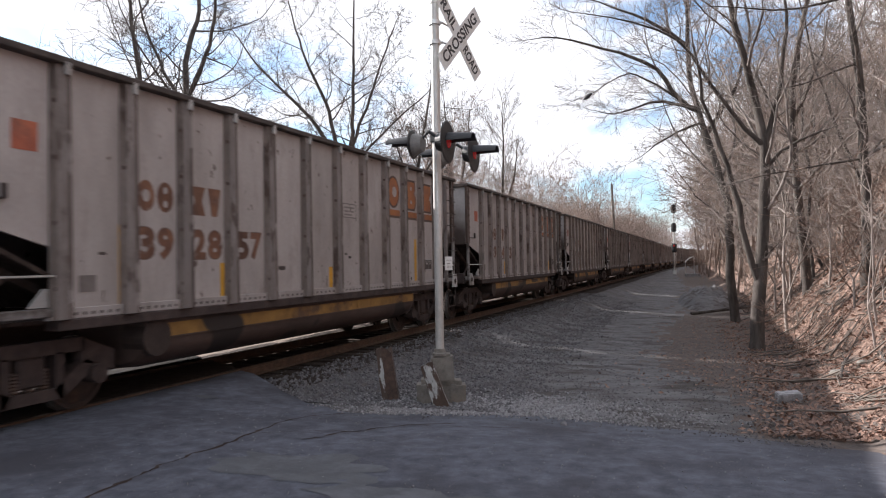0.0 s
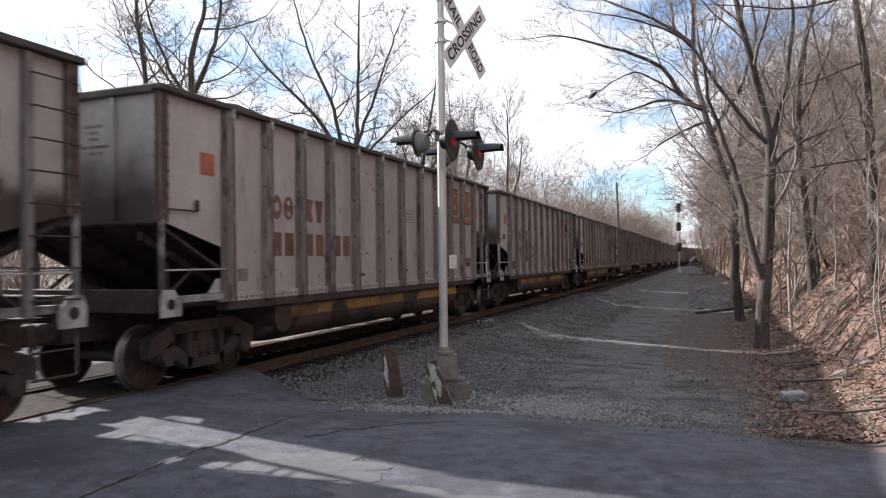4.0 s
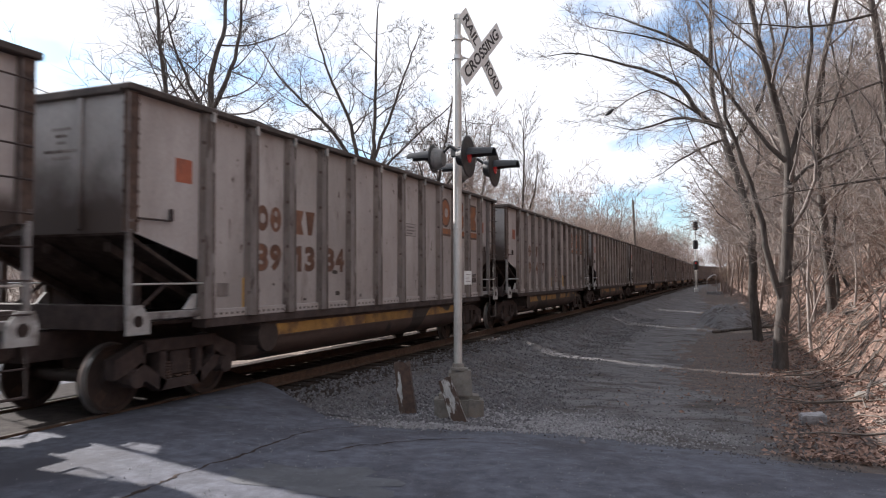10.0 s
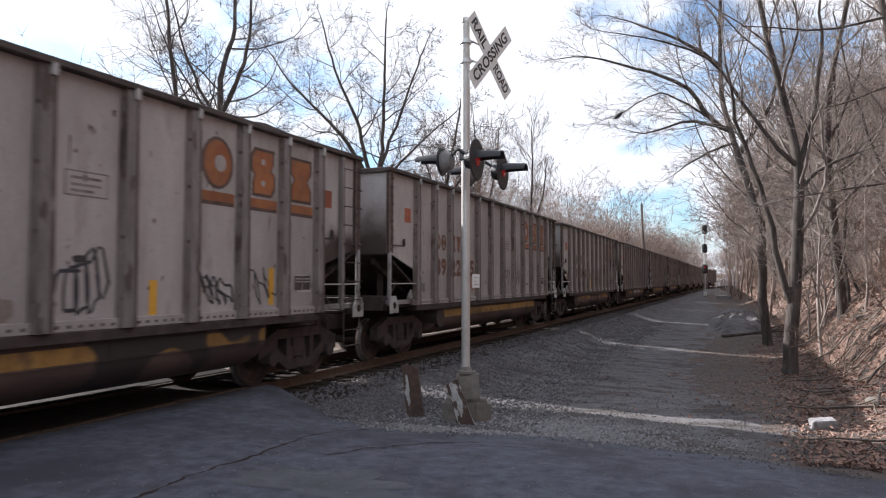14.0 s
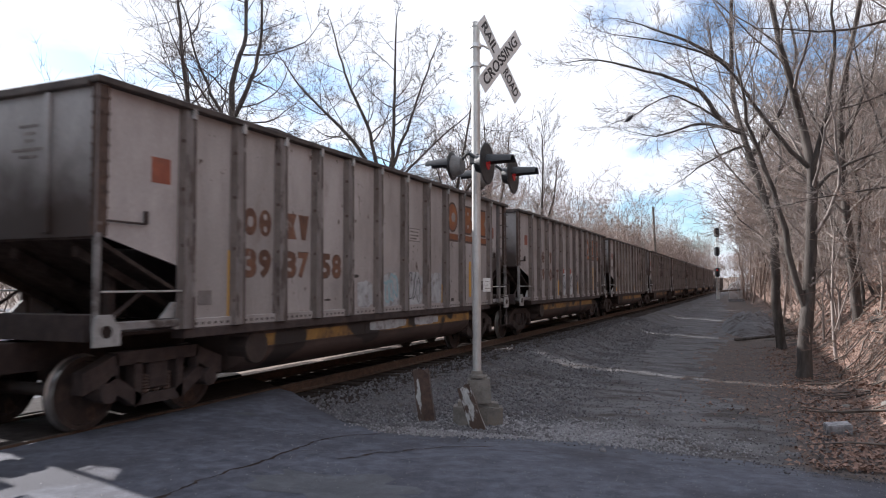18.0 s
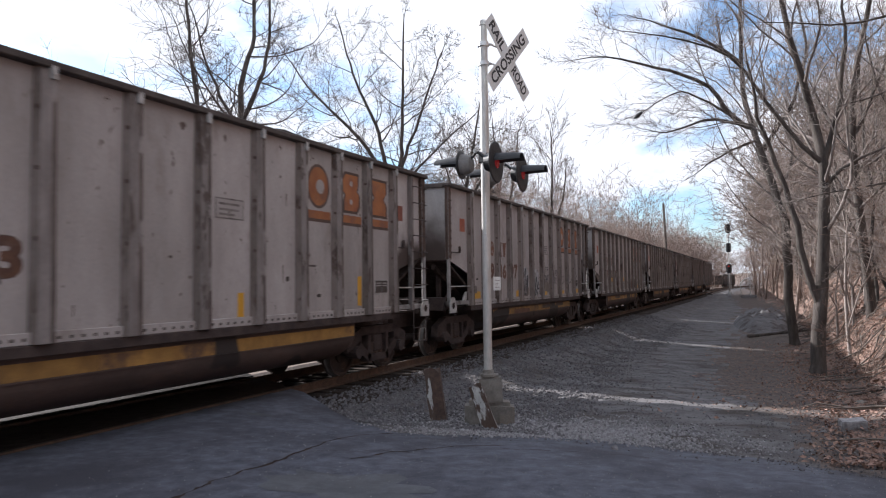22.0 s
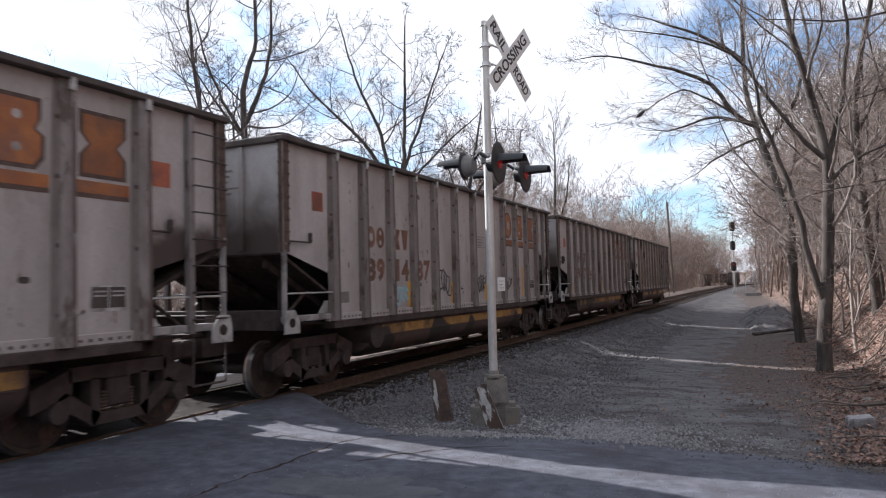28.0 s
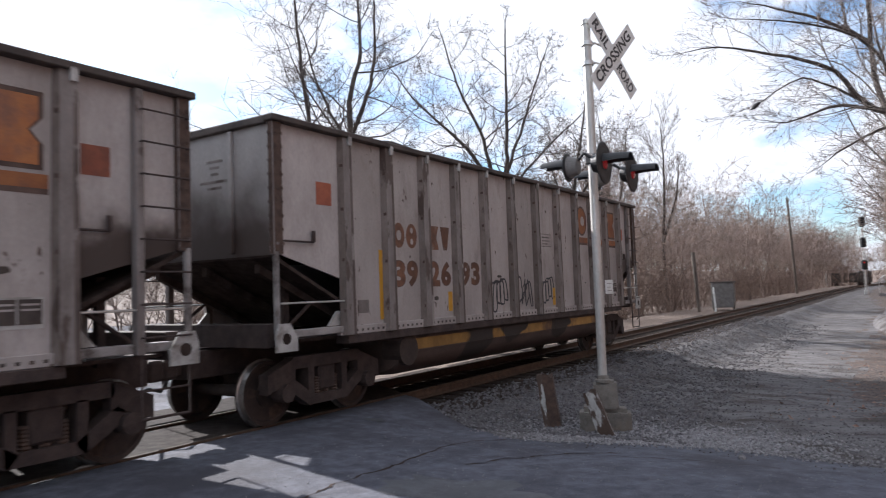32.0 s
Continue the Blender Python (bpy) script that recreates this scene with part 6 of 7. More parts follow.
        wedge = [(-0.06, -0.21), (0.06, -0.21), (0.15, 0.21), (-0.15, 0.21)]
        out = (oval, oval, waist, wedge)[kind]
        mk = P("owner_mark", prism([(yc + u, 2.76 + v) for u, v in out], HW - 0.1, HW - 0.096), M_MARK, "brown stencilled shape")
        for cv, cr_ in ((0.0, 0.085),) if kind == 0 else ((0.095, 0.05), (-0.095, 0.05)) if kind == 1 else ():
            P("mark_centre", prism([(yc + cr_ * 0.8 * math.cos(2 * math.pi * i / 12), 2.76 + cv + cr_ * math.sin(2 * math.pi * i / 12)) for i in range(12)], HW - 0.096, HW - 0.094), M_SIDE, "", mk)

    for k in range(4):
        plain_shape((RIBS[1 + k // 2] + RIBS[2 + k // 2]) / 2 + (-0.19, 0.17)[k % 2], k)
    P("orange_panel", boxes((HW - 0.1, HW - 0.096, 0.88, 1.20, 3.11, 3.44)), M_ORANGE, "rust-orange painted square")
    P("orange_panel", boxes((HW - 0.1, HW - 0.096, LB - 1.27, LB - 0.95, 3.13, 3.45)), M_ORANGE, "rust-orange painted square")
    dy = (RIBS[6] + RIBS[7]) / 2
    P("data_frame", boxes((HW - 0.1, HW - 0.097, dy - 0.3, dy + 0.3, 2.76, 3.06)), M_RIB)
    P("data_field", boxes((HW - 0.097, HW - 0.094, dy - 0.28, dy + 0.28, 2.78, 3.04)), M_SIDE)
    for z in (2.98, 2.90, 2.83):
        P("data_line", boxes((HW - 0.094, HW - 0.092, dy - 0.22, dy + 0.2 - (z == 2.83) * 0.1, z - 0.02, z + 0.012)), M_RIB)
    P("stencil_frame", boxes((HW - 0.1, HW - 0.096, LB - 2.14, LB - 1.64, 1.59, 1.89)), M_SILLW)
    for ya in (LB - 2.12, LB - 1.88):
        st_ = P("inspection_stencil", boxes((HW - 0.096, HW - 0.092, ya, ya + 0.22, 1.63, 1.87)), M_CHORD, "dark inspection stencil with pale lines")
        for z in (1.81, 1.76):
            P("stencil_line", boxes((HW - 0.092, HW - 0.0905, ya + 0.03, ya + 0.2, z, z + 0.02)), M_SIDE, "", st_)
    P("inspection_plate", boxes((HW - 0.1, HW - 0.094, 1.75, 2.0, 1.52, 1.72)), M_RIB)
    # trucks
    spring = raw("spring", [], [], M_RUSTDARK)
    bm = lathe([(r, 0.24 + 0.02 * i) for i in range(14) for r in [(0.07, 0.055)[i % 2]]], 8)
    bm.to_mesh(spring)
    bm.free()
    for tc_y in (1.42, LB - 1.42):
        tr = P("truck", boxes((-1.15, 1.15, tc_y - 0.18, tc_y + 0.18, 0.42, 0.78), bevel=0.03), M_TRUCK, "grimy cast four-wheel truck")
        for s in (1, -1):
            fr = bmesh.new()
            # an arch-bar shaped casting with two triangular windows and a spring opening
            xs0, xs1 = (0.98, 1.16) if s > 0 else (-1.16, -0.98)
            for quad in ([(-1.2, 0.36), (-1.2, 0.62), (-0.68, 0.82), (-0.68, 0.52)], [(1.2, 0.36), (0.68, 0.52), (0.68, 0.82), (1.2, 0.62)],
                         [(-0.72, 0.66), (-0.72, 0.83), (0.72, 0.83), (0.72, 0.66)], [(-0.92, 0.44), (-0.76, 0.56), (-0.28, 0.24), (-0.38, 0.11)],
                         [(0.92, 0.44), (0.38, 0.11), (0.28, 0.24), (0.76, 0.56)], [(-0.42, 0.12), (-0.42, 0.26), (0.42, 0.26), (0.42, 0.12)],
                         [(-0.42, 0.24), (-0.42, 0.68), (-0.30, 0.68), (-0.30, 0.24)], [(0.30, 0.24), (0.30, 0.68), (0.42, 0.68), (0.42, 0.24)]):
                tmp = prism([(tc_y + u, v + 0.12) for u, v in quad], xs0, xs1)
                me = bpy.data.meshes.new("tmp")
                tmp.to_mesh(me)
                tmp.free()
                fr.from_mesh(me)
                bpy.data.meshes.remove(me)
            P("side_frame", fr, M_TRUCK, "", tr)
            for dy_ in (-0.19, 0.0, 0.19):
                P("spring", spring, None, "", tr, pose(s * 1.07, tc_y + dy_, 0.12))
            for da in (-0.89, 0.89):
                P("bearing_cap", rods(((s * 1.0, tc_y + da, 0.47), (s * 1.24, tc_y + da, 0.47), 0.125), sides=12), M_TRUCK, "", tr)
        for da in (-0.89, 0.89):
            prof = [(0.07, -0.98), (0.07, -0.84), (0.2, -0.835), (0.2, -0.80), (0.38, -0.79), (0.40, -0.83), (0.456, -0.83), (0.458, -0.735), (0.485, -0.72), (0.485, -0.69), (0.40, -0.69), (0.38, -0.76), (0.2, -0.74), (0.10, -0.70), (0.085, -0.6)]
            prof += [(r, -h) for r, h in prof[::-1]]
            bm = lathe(prof, 28, "X")
            for f in bm.faces:
                c = f.calc_center_median()
                rr = math.hypot(c.y, c.z)
                if rr > 0.452 and abs(c.x) > 0.725:
                    f.material_index = 1
            # worn rust on part of each wheel's web makes the turning visible
            for f in bm.faces:
                c = f.calc_center_median()
                rr = math.hypot(c.y, c.z)
                if 0.2 < rr < 0.4 and math.sin(3 * math.atan2(c.z, c.y)) > 0.55:
                    f.material_index = 2
            ws = P("wheelset", bm, M_WHEEL, "dark steel wheels on an axle", tr, pose(0, tc_y + da, 0.457))
            ws.data.materials.append(M_TREAD)
            ws.data.materials.append(M_RUSTDARK)
            for p in ws.data.polygons:
                p.use_smooth = False
    return car


NUMBERS = {0: "392857", 1: "392443", 2: "392300", 4: "393272", 5: "392569", 6: "392713", 7: "391334", 8: "391457", 9: "393553", 10: "392215", 11: "390236",
           12: "393758", 13: "391067", 14: "392163", 15: "393697", 16: "392279", 18: "391487", 19: "391784", 20: "392693"}
DIGITS = {}


def digit_mesh(ch, grow_, material):
    """A heavy painted digit; with grow_ above one, the outline behind it."""
    if ch == "1":
        pts = ((-0.03, -0.215), (0.085, -0.215), (0.085, 0.215), (0.0, 0.215), (-0.12, 0.14), (-0.12, 0.05), (-0.03, 0.085))
        k = (grow_ - 1) * 0.15
        bm = prism([(u + (k if u > 0.05 else -k), v + (k if v > 0.12 else -k)) for u, v in pts], -0.0005, 0.0005)
        me = bpy.data.meshes.new("car_digit")
        bm.to_mesh(me)
        bm.free()
    else:
        me = text_mesh(ch, 0.6, 0.0005, 0.028)
        xs, ys = [v.co.x for v in me.vertices], [v.co.y for v in me.vertices]
        cx, cy, kx, ky = (max(xs) + min(xs)) / 2, (max(ys) + min(ys)) / 2, 0.305 * grow_ / (max(xs) - min(xs)), 0.43 * (1 + (grow_ - 1) * 0.7) / (max(ys) - min(ys))
        for v in me.vertices:
            v.co = Vector((v.co.z, (v.co.x - cx) * kx, (v.co.y - cy) * ky))
    me.materials.append(material)
    return me


for ch in "0123456789":
    DIGITS[ch] = digit_mesh(ch, 1.0, M_MARK), digit_mesh(ch, 1.07, M_LOGODARK)


# small unevenness of the train's run, in metres over seconds
DRIFT = [(0, 0.2), (2, 0.2), (7, 0.0), (9, 0.0), (11, -0.05), (14, 0.05), (17, 0.15), (20, 0.0), (24, -0.12), (29, -0.14), (30.5, -0.14), (32, -0.24)]


def car_place(n, t):
    """Where the front corner of car n stands along the line."""
    drift = 0.0
    for (ta, a), (tb, b) in zip(DRIFT, DRIFT[1:]):
        if ta <= t <= tb:
            drift = a + (b - a) * smooth(ta, tb, t)
    return n * PITCH - (-4.42 + 11.58 * t - 0.0482 * t * t) + drift


def on_track(y):
    """The pose of a car whose front corner lies at y."""
    a, b = y + 1.27, y + LB - 1.27
    xa, xb = track_x(a), track_x(b)
    yaw = math.atan2(xb - xa, b - a)
    return Matrix.Translation((xa, a, 0)) @ Matrix.Rotation(-yaw, 4, "Z") @ Matrix.Translation((0, -1.27, 0))


proto = coal_car()
cars = {}
for n in range(-2, 21):
    m = on_track(car_place(n, 0))
    cars[n] = proto if n == -2 else copy_thing(proto, m)
    cars[n].matrix_basis = m
for n, car in cars.items():
    for child in car.children:
        if child.name.startswith(("belly_", "keel_")):
            child["soil"] = 1.0 + n
for n, number in NUMBERS.items():
    for k, ch in enumerate(number):
        yc = (RIBS[1 + k // 2] + RIBS[2 + k // 2]) / 2 + (-0.19, 0.17)[k % 2]
        digit = part("car_digit", DIGITS[ch][0], None, cars[n], m=pose(HW - 0.097, yc, 2.125))
        part("digit_outline", DIGITS[ch][1], None, digit, m=pose(-0.0014, 0, 0))
for n in range(-2, 21):
    if n not in NUMBERS:
        for k in range(6):
            yc = (RIBS[1 + k // 2] + RIBS[2 + k // 2]) / 2 + (-0.19, 0.19)[k % 2]
            part("number_bar", boxes((HW - 0.1, HW - 0.097, yc - 0.14, yc + 0.14, 1.92, 2.33)), M_MARK, cars[n])


# ---- paint, strips and scrawls on single cars ----
XF = HW - 0.0965


def bay(k, f=0.5):
    return RIBS[k] + (RIBS[k + 1] - RIBS[k]) * f


def strip_on(n, y, z0, z1, w=0.13):
    part("reflective_strip", boxes((HW - 0.1, HW - 0.095, y - w / 2, y + w / 2, z0, z1)), M_REFLECT, cars[n], "yellow reflective strip")


for n, items in {0: ((2.42, 1.3, 2.35), (4.42, 1.3, 1.85), (7.75, 1.35, 1.75), (12.1, 1.35, 2.4)), 1: ((2.45, 1.3, 1.75), (4.4, 1.3, 1.8), (12.1, 1.3, 1.8)), 2: ((1.75, 1.3, 2.4), (12.1, 1.3, 1.8)),
                 4: ((12.2, 1.35, 1.7),), 5: ((1.75, 1.3, 2.1), (4.4, 1.35, 1.8), (10.2, 1.3, 1.85), (12.0, 1.5, 2.35)), 6: ((1.8, 1.3, 1.8), (7.6, 1.4, 1.85), (8.8, 1.35, 1.7), (9.9, 1.35, 1.75)),
                 7: ((2.4, 1.3, 1.8), (10.2, 1.35, 1.95), (11.4, 1.35, 1.8)), 8: ((1.8, 1.3, 2.3), (8.9, 1.35, 1.85), (6.7, 1.35, 1.75)), 9: ((1.75, 1.6, 2.4), (9.6, 1.35, 1.8), (12.1, 1.4, 2.0)),
                 11: ((1.8, 1.3, 2.35), (6.5, 1.35, 1.9)), 12: ((2.4, 1.3, 2.3), (10.15, 1.3, 1.8), (12.0, 1.45, 2.4)), 13: ((5.4, 1.35, 1.95), (8.8, 1.35, 1.85), (12.05, 1.5, 2.55)),
                 14: ((1.75, 1.35, 1.9), (12.15, 1.4, 1.95), (8.8, 1.35, 1.7)), 16: ((1.72, 1.7, 2.7),), 18: ((4.4, 1.35, 1.9), (6.65, 1.35, 1.85), (8.9, 1.35, 1.8), (12.05, 1.4, 2.3)),
                 19: ((7.5, 1.35, 1.85), (10.2, 1.35, 1.8), (2.0, 1.3, 1.8)), 20: ((2.35, 1.4, 2.5), (4.35, 1.45, 1.8), (8.9, 1.4, 1.8))}.items():
    for y, z0, z1 in items:
        strip_on(n, y, z0, z1)
for n, items in {14: ((2.2, 1.38),), 15: ((1.75, 1.38), (5.3, 1.36), (8.23, 1.28), (10.58, 1.28), (12.84, 1.31)), 16: ((4.1, 1.78), (7.2, 1.8), (11.9, 1.36))}.items():
    for y, z in items:
        part("yellow_patch", boxes((HW - 0.1, HW - 0.095, y, y + 0.5, z, z + 0.19)), M_REFLECT, cars[n], "yellow painted patch")


def scrawl(n, y, z, w, h, material, seed, turns=9, width=0.028, proud=0.0):
    """A looping hand-sprayed line, laid flat on a panel."""
    rn = random.Random(seed)
    # cursive loops of uneven size that run along the panel, with a few long tails
    pts = []
    loops = max(3, turns // 3)
    f1, f2, p1 = rn.uniform(0.8, 1.1), rn.uniform(1.6, 2.3), rn.uniform(0, 6.28)
    for i in range(loops * 16 + 1):
        q = i / (loops * 16)
        a = 2 * math.pi * loops * q
        amp = 0.85 + 0.5 * noise.noise((q * loops * 0.9, seed * 1.7, 0.0))
        u = -0.36 * w + 0.72 * w * q + 0.16 * w * math.sin(a * f1 + p1)
        v = h * 0.46 * amp * math.sin(a + 0.5 * math.sin(a * f2)) + 0.12 * h * math.sin(3 * q + p1)
        pts.append((u, max(-h * 0.55, min(h * 0.55, v))))
    vs, fs = [], []
    for i, (u, v) in enumerate(pts):
        a, b = pts[max(0, i - 1)], pts[min(len(pts) - 1, i + 1)]
        dx, dz = b[0] - a[0], b[1] - a[1]
        l = math.hypot(dx, dz) or 1
        k = width * 1.35 * (0.85 + 0.15 * math.sin(i * 0.7))
        u = max(-w / 2, min(w / 2, u))
        for s in (-0.5, 0.5):
            vs.append((XF + proud + 0.0002 * (i % 5), y + u - dz / l * k * s, z + v + dx / l * k * s))
    fs = [(2 * i, 2 * i + 1, 2 * i + 3, 2 * i + 2) for i in range(len(pts) - 1)]
    part("graffiti", raw("graffiti", vs, fs, material), None, cars[n], "sprayed scrawl")


def splash(n, y, z, w, h, material, seed, proud=0.0, x=None):
    """A filled, uneven patch of sprayed paint."""
    rn = random.Random(seed)
    vs = [((x or XF) + proud, y, z)]
    for i in range(40):
        a = 2 * math.pi * i / 40
        k = 1 + 0.3 * noise.noise((math.cos(a) * 2, math.sin(a) * 2, seed)) + rn.uniform(-0.04, 0.04)
        vs.append(((x or XF) + proud, y + max(-w / 2, min(w / 2, w / 2 * 1.15 * k * math.cos(a))), z + max(-h / 2, min(h / 2, h / 2 * 1.1 * k * math.sin(a)))))
    part("paint_patch", raw("paint_patch", vs, [(0, 1 + i, 1 + (i + 1) % 40) for i in range(40)], material), None, cars[n], "uneven patch of old paint")


W = 0.80
for n, k, z, h, m, seed, turns, width in (
        (4, 5, 1.75, 0.7, M_SCRAWL, 1, 16, 0.03), (4, 6, 1.65, 0.6, M_SCRAWL, 2, 12, 0.025), (4, 7, 2.3, 0.35, M_SCRAWL, 3, 9, 0.03), (4, 9, 2.0, 0.7, M_SCRAWL, 4, 9, 0.02),
        (9, 6, 1.75, 0.8, M_SCRAWL, 5, 14, 0.035), (9, 8, 1.7, 0.55, M_SCRAWL, 6, 12, 0.03), (9, 9, 1.75, 0.6, M_SCRAWL, 7, 11, 0.025), (9, 4, 1.6, 0.5, M_SCRAWL, 8, 9, 0.02),
        (8, 6, 1.6, 0.5, M_SCRAWL, 9, 10, 0.02), (11, 4, 2.0, 0.75, M_MARK, 10, 13, 0.03), (11, 5, 2.0, 0.75, M_MARK, 11, 13, 0.03), (11, 6, 1.95, 0.65, M_MARK, 12, 13, 0.03), (11, 9, 1.75, 0.7, M_SCRAWL, 13, 10, 0.02),
        (13, 6, 1.9, 0.7, M_SCRAWL, 14, 12, 0.035), (13, 7, 1.6, 0.6, M_SCRAWL, 15, 9, 0.018), (13, 8, 1.85, 0.7, M_SCRAWL, 16, 9, 0.02), (13, 6, 1.7, 0.9, M_SCRAWL, 17, 10, 0.03),
        (15, 4, 1.85, 1.0, M_SCRAWL, 18, 10, 0.06), (15, 5, 1.75, 1.0, M_SCRAWL, 19, 10, 0.06), (15, 8, 1.85, 0.4, M_RIB, 20, 9, 0.02), (15, 9, 1.9, 0.4, M_RIB, 21, 9, 0.02),
        (16, 4, 1.62, 0.4, M_SCRAWL, 22, 10, 0.02), (8, 5, 1.8, 0.75, M_MARK, 23, 12, 0.028), (16, 5, 1.65, 0.45, M_SCRAWL, 24, 10, 0.024), (16, 6, 1.6, 0.4, M_SCRAWL, 25, 9, 0.02),
        (18, 4, 1.85, 0.6, M_SCRAWL, 26, 14, 0.035), (18, 6, 1.75, 0.55, M_SCRAWL, 27, 14, 0.035), (18, 8, 1.85, 0.4, M_SCRAWL, 28, 14, 0.03), (18, 2, 1.6, 0.4, M_SCRAWLB, 29, 11, 0.06),
        (19, 5, 1.7, 0.6, M_SCRAWL, 30, 10, 0.025), (20, 5, 1.75, 0.6, M_SCRAWL, 32, 13, 0.035), (20, 6, 1.75, 0.6, M_SCRAWL, 33, 12, 0.035), (20, 4, 1.7, 0.65, M_SCRAWL, 34, 13, 0.035),
        (5, 5, 1.7, 0.95, M_SCRAWL, 35, 4, 0.055), (5, 6, 1.75, 0.95, M_SCRAWL, 36, 4, 0.06), (5, 7, 1.75, 0.95, M_SCRAWL, 37, 4, 0.06), (12, 5, 1.7, 0.7, M_SCRAWLB, 38, 11, 0.05), (12, 6, 1.7, 0.7, M_SCRAWL, 39, 9, 0.02), (10, 6, 1.9, 0.5, M_SCRAWL, 40, 10, 0.03), (10, 7, 1.9, 0.5, M_SCRAWL, 41, 10, 0.03), (10, 3, 1.75, 0.4, M_SCRAWLR, 42, 10, 0.03)):
    scrawl(n, bay(k), z, W, h, m, seed, turns, width, 0.001)
for n, y, z, w, h, m, seed in ((13, bay(4), 1.85, 0.8, 1.0, M_SCRAWLW, 1), (13, bay(5), 1.8, 0.82, 1.05, M_SCRAWLW, 2), (13, bay(6, 0.3), 1.75, 0.4, 0.8, M_SCRAWLW, 3), (16, bay(7), 1.62, 0.86, 0.62, M_RUSTRED, 51), (16, bay(8), 1.63, 0.84, 0.64, M_RUSTRED, 52), (12, bay(5), 1.65, 0.84, 0.8, M_SCRAWLG, 4), (12, bay(6), 1.65, 0.86, 0.85, M_SCRAWLG, 5), (15, bay(4), 1.85, 0.7, 0.85, M_SCRAWLG, 53), (15, bay(5), 1.8, 0.66, 0.85, M_SCRAWLG, 54),
                               (12, bay(7), 1.65, 0.84, 0.85, M_SCRAWLG, 6), (12, bay(4, 0.6), 1.6, 0.6, 0.55, M_SCRAWLG, 7), (4, 4.2, 2.2, 0.35, 1.0, M_BELLY, 8), (4, 2.2, 1.6, 0.7, 0.3, M_BELLY, 9), (15, bay(6), 1.62, 0.78, 0.4, M_TAN, 10), (15, bay(4), 1.5, 0.7, 0.4, M_TAN, 14), (4, bay(7), 1.6, 0.6, 0.35, M_TAN, 15), (9, bay(5), 1.5, 0.6, 0.3, M_TAN, 16), (19, 0.75, 2.62, 0.4, 0.3, M_SOOT, 11), (8, LB - 0.35, 2.75, 0.5, 0.5, M_SOOT, 12), (13, LB - 0.35, 2.7, 0.45, 0.5, M_SOOT, 13)):
    splash(n, y, z, w, h, m, seed)
jit = random.Random(515)
for words, k, zs in ((("OFF", "TODAY"), 6, (2.19, 1.92)), (("DEAD", "NSF"), 7, (2.10, 1.83))):
    for w_, z in zip(words, zs):
        pitch = 0.76 / max(3.6, len(w_))
        for i, ch in enumerate(w_):
            me = text_mesh(ch, 0.32, 0.0005, 0.007)
            for v in me.vertices:
                v.co = Vector((v.co.z, v.co.x * 0.78, v.co.y + 0.1 * v.co.x))
            me.materials.append(M_SCRAWL)
            part("sprayed_letter", me, None, cars[15], "hand-sprayed black letter", pose(XF + 0.001, bay(k) + (i - (len(w_) - 1) / 2) * pitch, z + jit.uniform(-0.02, 0.02), jit.uniform(-14, 10)))
for n, y, z, w, h, m in ((11, 5.2, 0.78, 1.8, 0.3, M_RUSTRED), (11, 7.6, 0.8, 1.5, 0.32, M_RUSTRED), (11, 9.9, 0.85, 1.2, 0.3, M_RUSTRED), (15, 6.0, 0.84, 1.6, 0.24, M_RUSTRED), (15, 8.8, 0.9, 1.2, 0.2, M_BELLY), (15, 10.5, 0.92, 1.0, 0.2, M_BELLY),
                         (12, 7.4, 0.9, 1.6, 0.28, M_SCRAWLG), (12, 9.3, 0.9, 1.3, 0.28, M_SCRAWLG), (1, 9.4, 0.9, 1.0, 0.2, M_BELLY), (1, 10.9, 0.95, 0.9, 0.25, M_BELLY), (16, 6.0, 0.9, 1.4, 0.22, M_BELLY)):
    splash(n, y, z + 0.06, w, h * 0.7, m, 7, 0.0, 1.4672)
for n, k, seed in ((13, 4, 61), (13, 5, 62)):
    scrawl(n, bay(k), 1.8, 0.82, 0.85, M_SCRAWL, seed, 11, 0.03, 0.003)
    splash(n, bay(k, 0.45), 2.3, 0.42, 0.2, M_SCRAWLR, seed, 0.002)
for y, z, w, h, seed in ((0.42, 3.45, 0.22, 0.55, 71), (1.0, 2.78, 0.42, 0.3, 72), (0.5, 3.1, 0.22, 0.3, 73)):
    scrawl(19, y, z, w, h, M_SCRAWL, seed, 9, 0.018, -0.019)
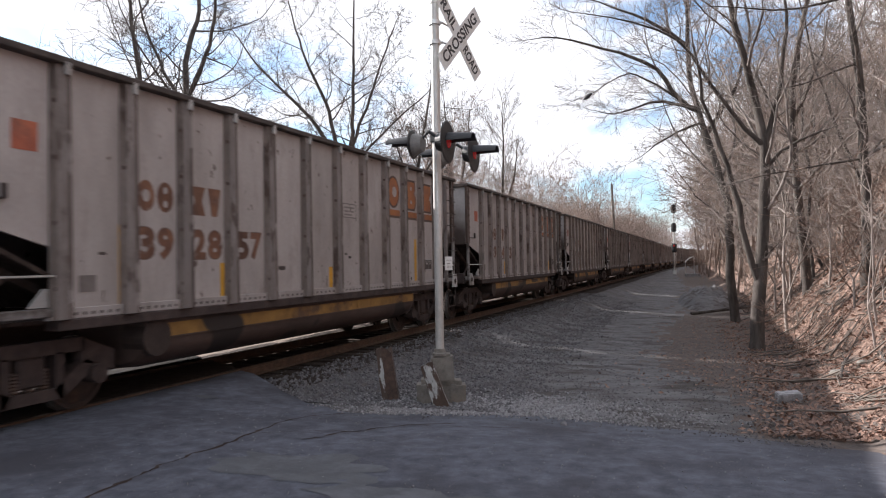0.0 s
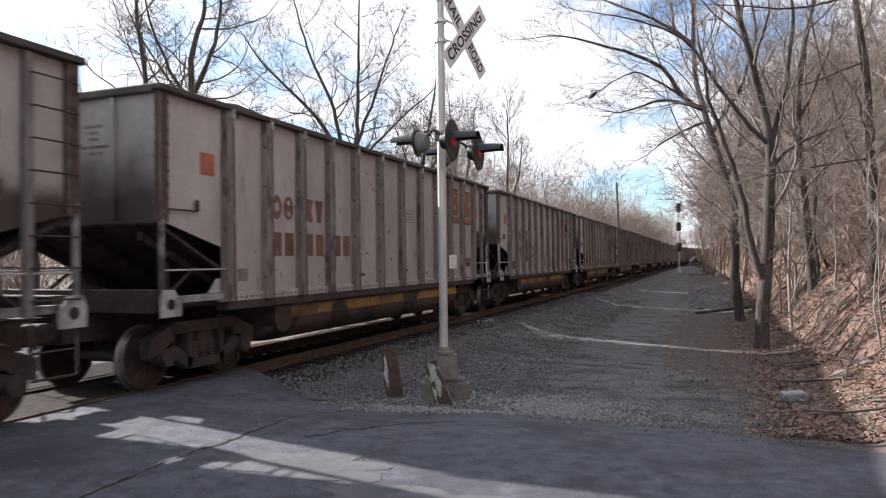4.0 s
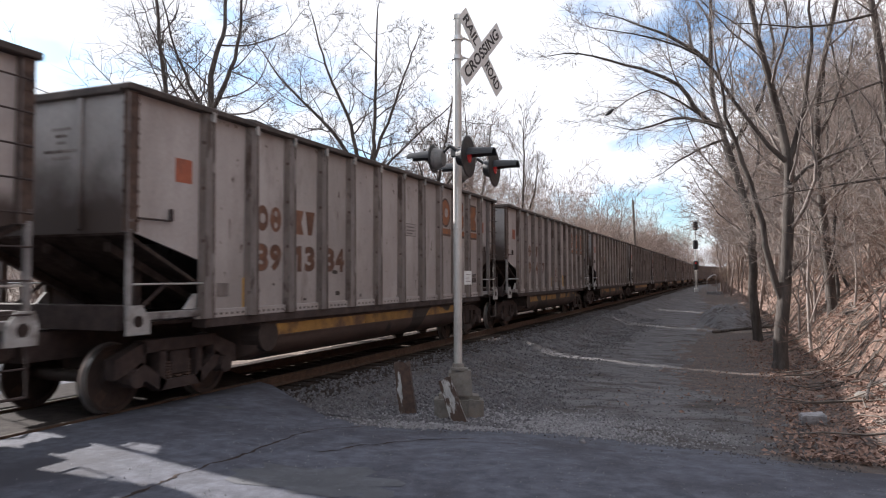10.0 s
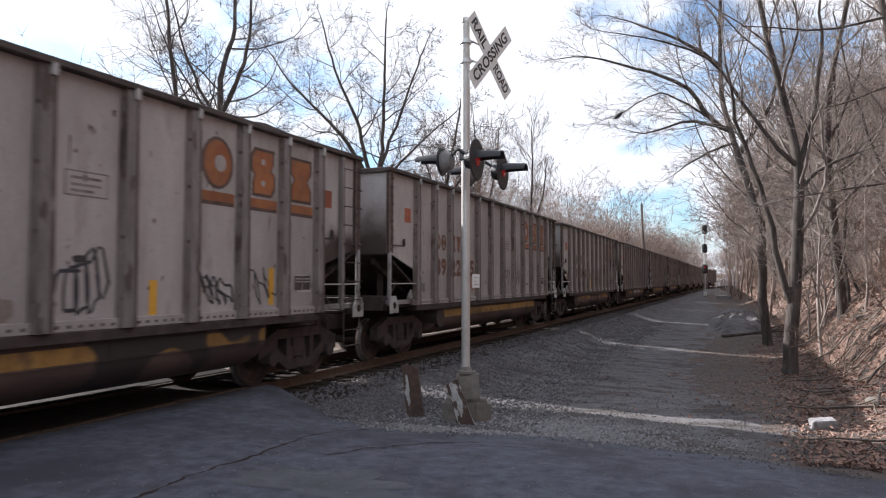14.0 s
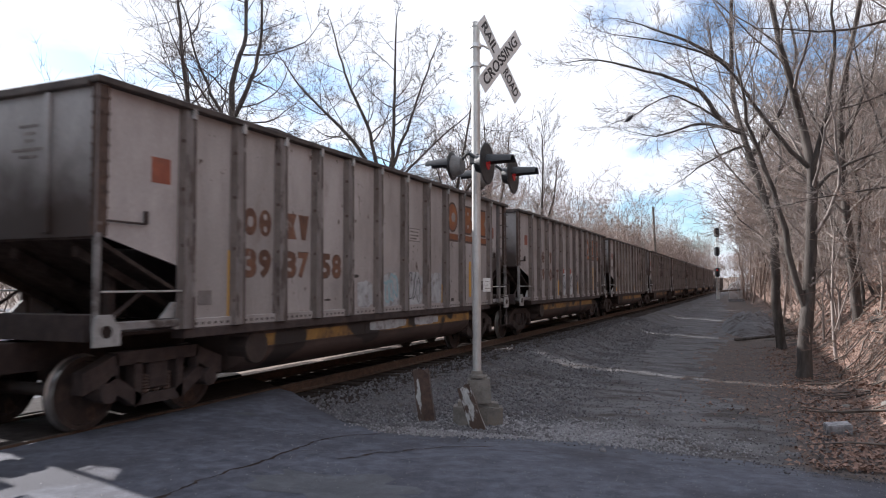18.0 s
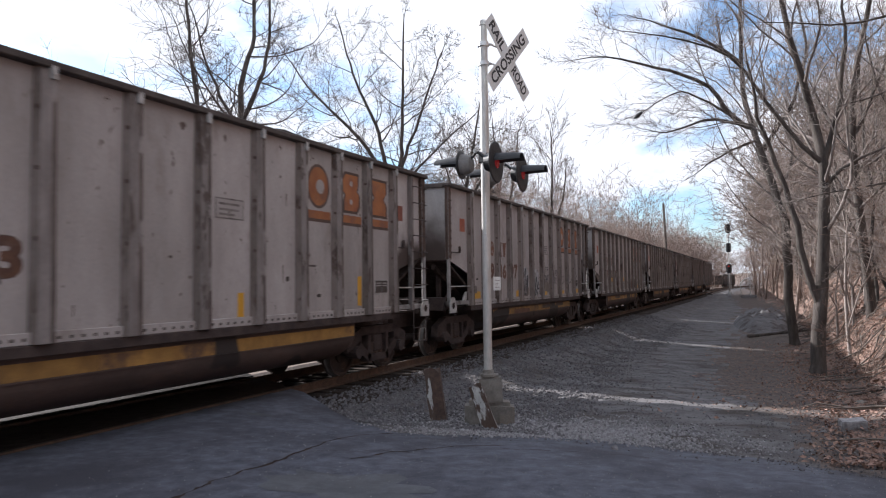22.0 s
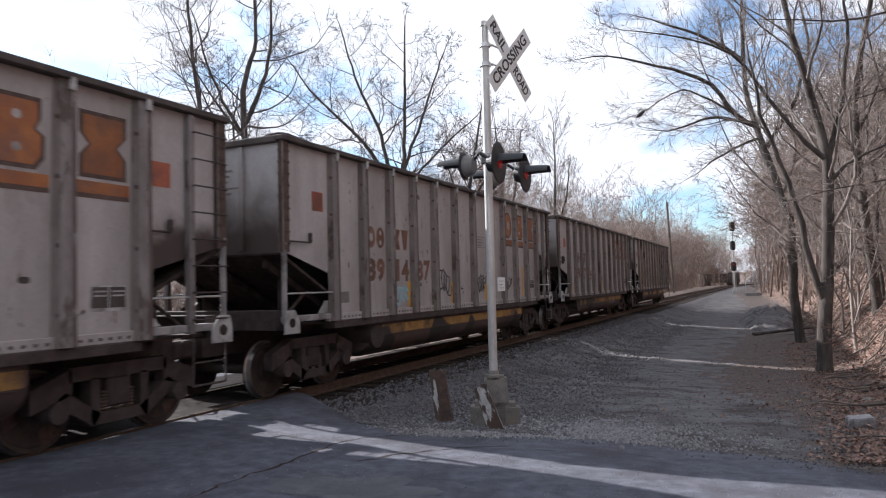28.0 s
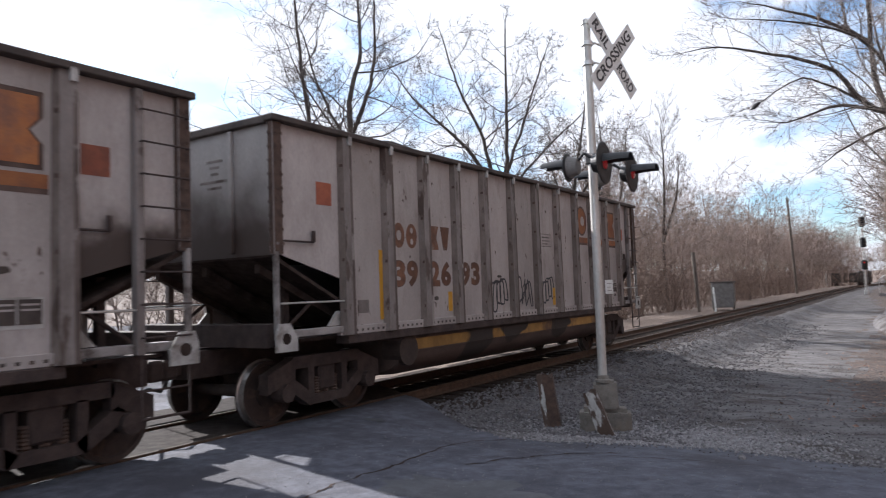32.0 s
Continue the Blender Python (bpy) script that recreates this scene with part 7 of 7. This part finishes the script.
splash(19, 0.3, 2.72, 0.3, 0.32, M_RUSTRED, 74, -0.02)
for k, y in enumerate((9.3, 9.75, 10.2)):
    s_ = part("graffiti", raw("graffiti", [(1.4678, y - 0.02, 0.74), (1.4678, y + 0.02, 0.74), (1.4678, y + 0.06, 1.0), (1.4678, y + 0.02, 1.0)], [(0, 1, 2, 3)], M_SCRAWLW), None, cars[19], "pale sprayed stroke")
# rust runs and dents: streaks below rivets on single panels
rn = random.Random(404)
for n in cars:
    for _ in range(7):
        k = rn.randrange(0, 11)
        y, z, L = bay(k, rn.uniform(0.2, 0.8)), rn.uniform(1.5, 3.6), rn.uniform(0.06, 0.35)
        vs = [(XF - 0.001, y - 0.012, z), (XF - 0.001, y + 0.012, z), (XF - 0.001, y + 0.004, z - L), (XF - 0.001, y - 0.006, z - L)]
        part("rust_run", raw("rust_run", vs, [(0, 1, 2, 3)], M_RUSTDARK), None, cars[n])
    for _ in range(5):
        k = rn.randrange(0, 11)
        splash(n, bay(k, rn.uniform(0.3, 0.7)), rn.uniform(1.4, 2.2), rn.uniform(0.05, 0.22), rn.uniform(0.03, 0.09), M_CHORD, rn.randrange(9999), -0.0005)


def motions():
    for n, car in cars.items():
        walk(car, [(t, on_track(car_place(n, t))) for t in [0.5 * i for i in range(65)]])
        # the wheels roll while the car is near the crossing
        wheels = [w for truck in car.children if truck.name.startswith("truck") for w in truck.children if w.name.startswith("wheelset")]
        for w in wheels:
            home = w.matrix_basis.copy()
            times, f = [0.0], 0
            while f < 960:
                y = car_place(n, f / FPS) + home.translation.y
                f += 1 if f < 330 else 2
                if -5 < y < 42:
                    times.append(min(f, 960) / FPS)
            times = sorted({round(t * FPS) / FPS for t in times} | {32.0})
            near = [t for t in times if 0 < t < 32.0]
            hold_a = near[0] if near else 0.0
            hold_b = near[-1] if near else 0.0
            rows = []
            for t in times:
                u = min(max(t, hold_a), hold_b)
                a = (car_place(n, hold_a) - car_place(n, u)) / 0.457
                rows.append((t, home @ Matrix.Rotation(a, 4, "X")))
            walk(w, rows)


motions()
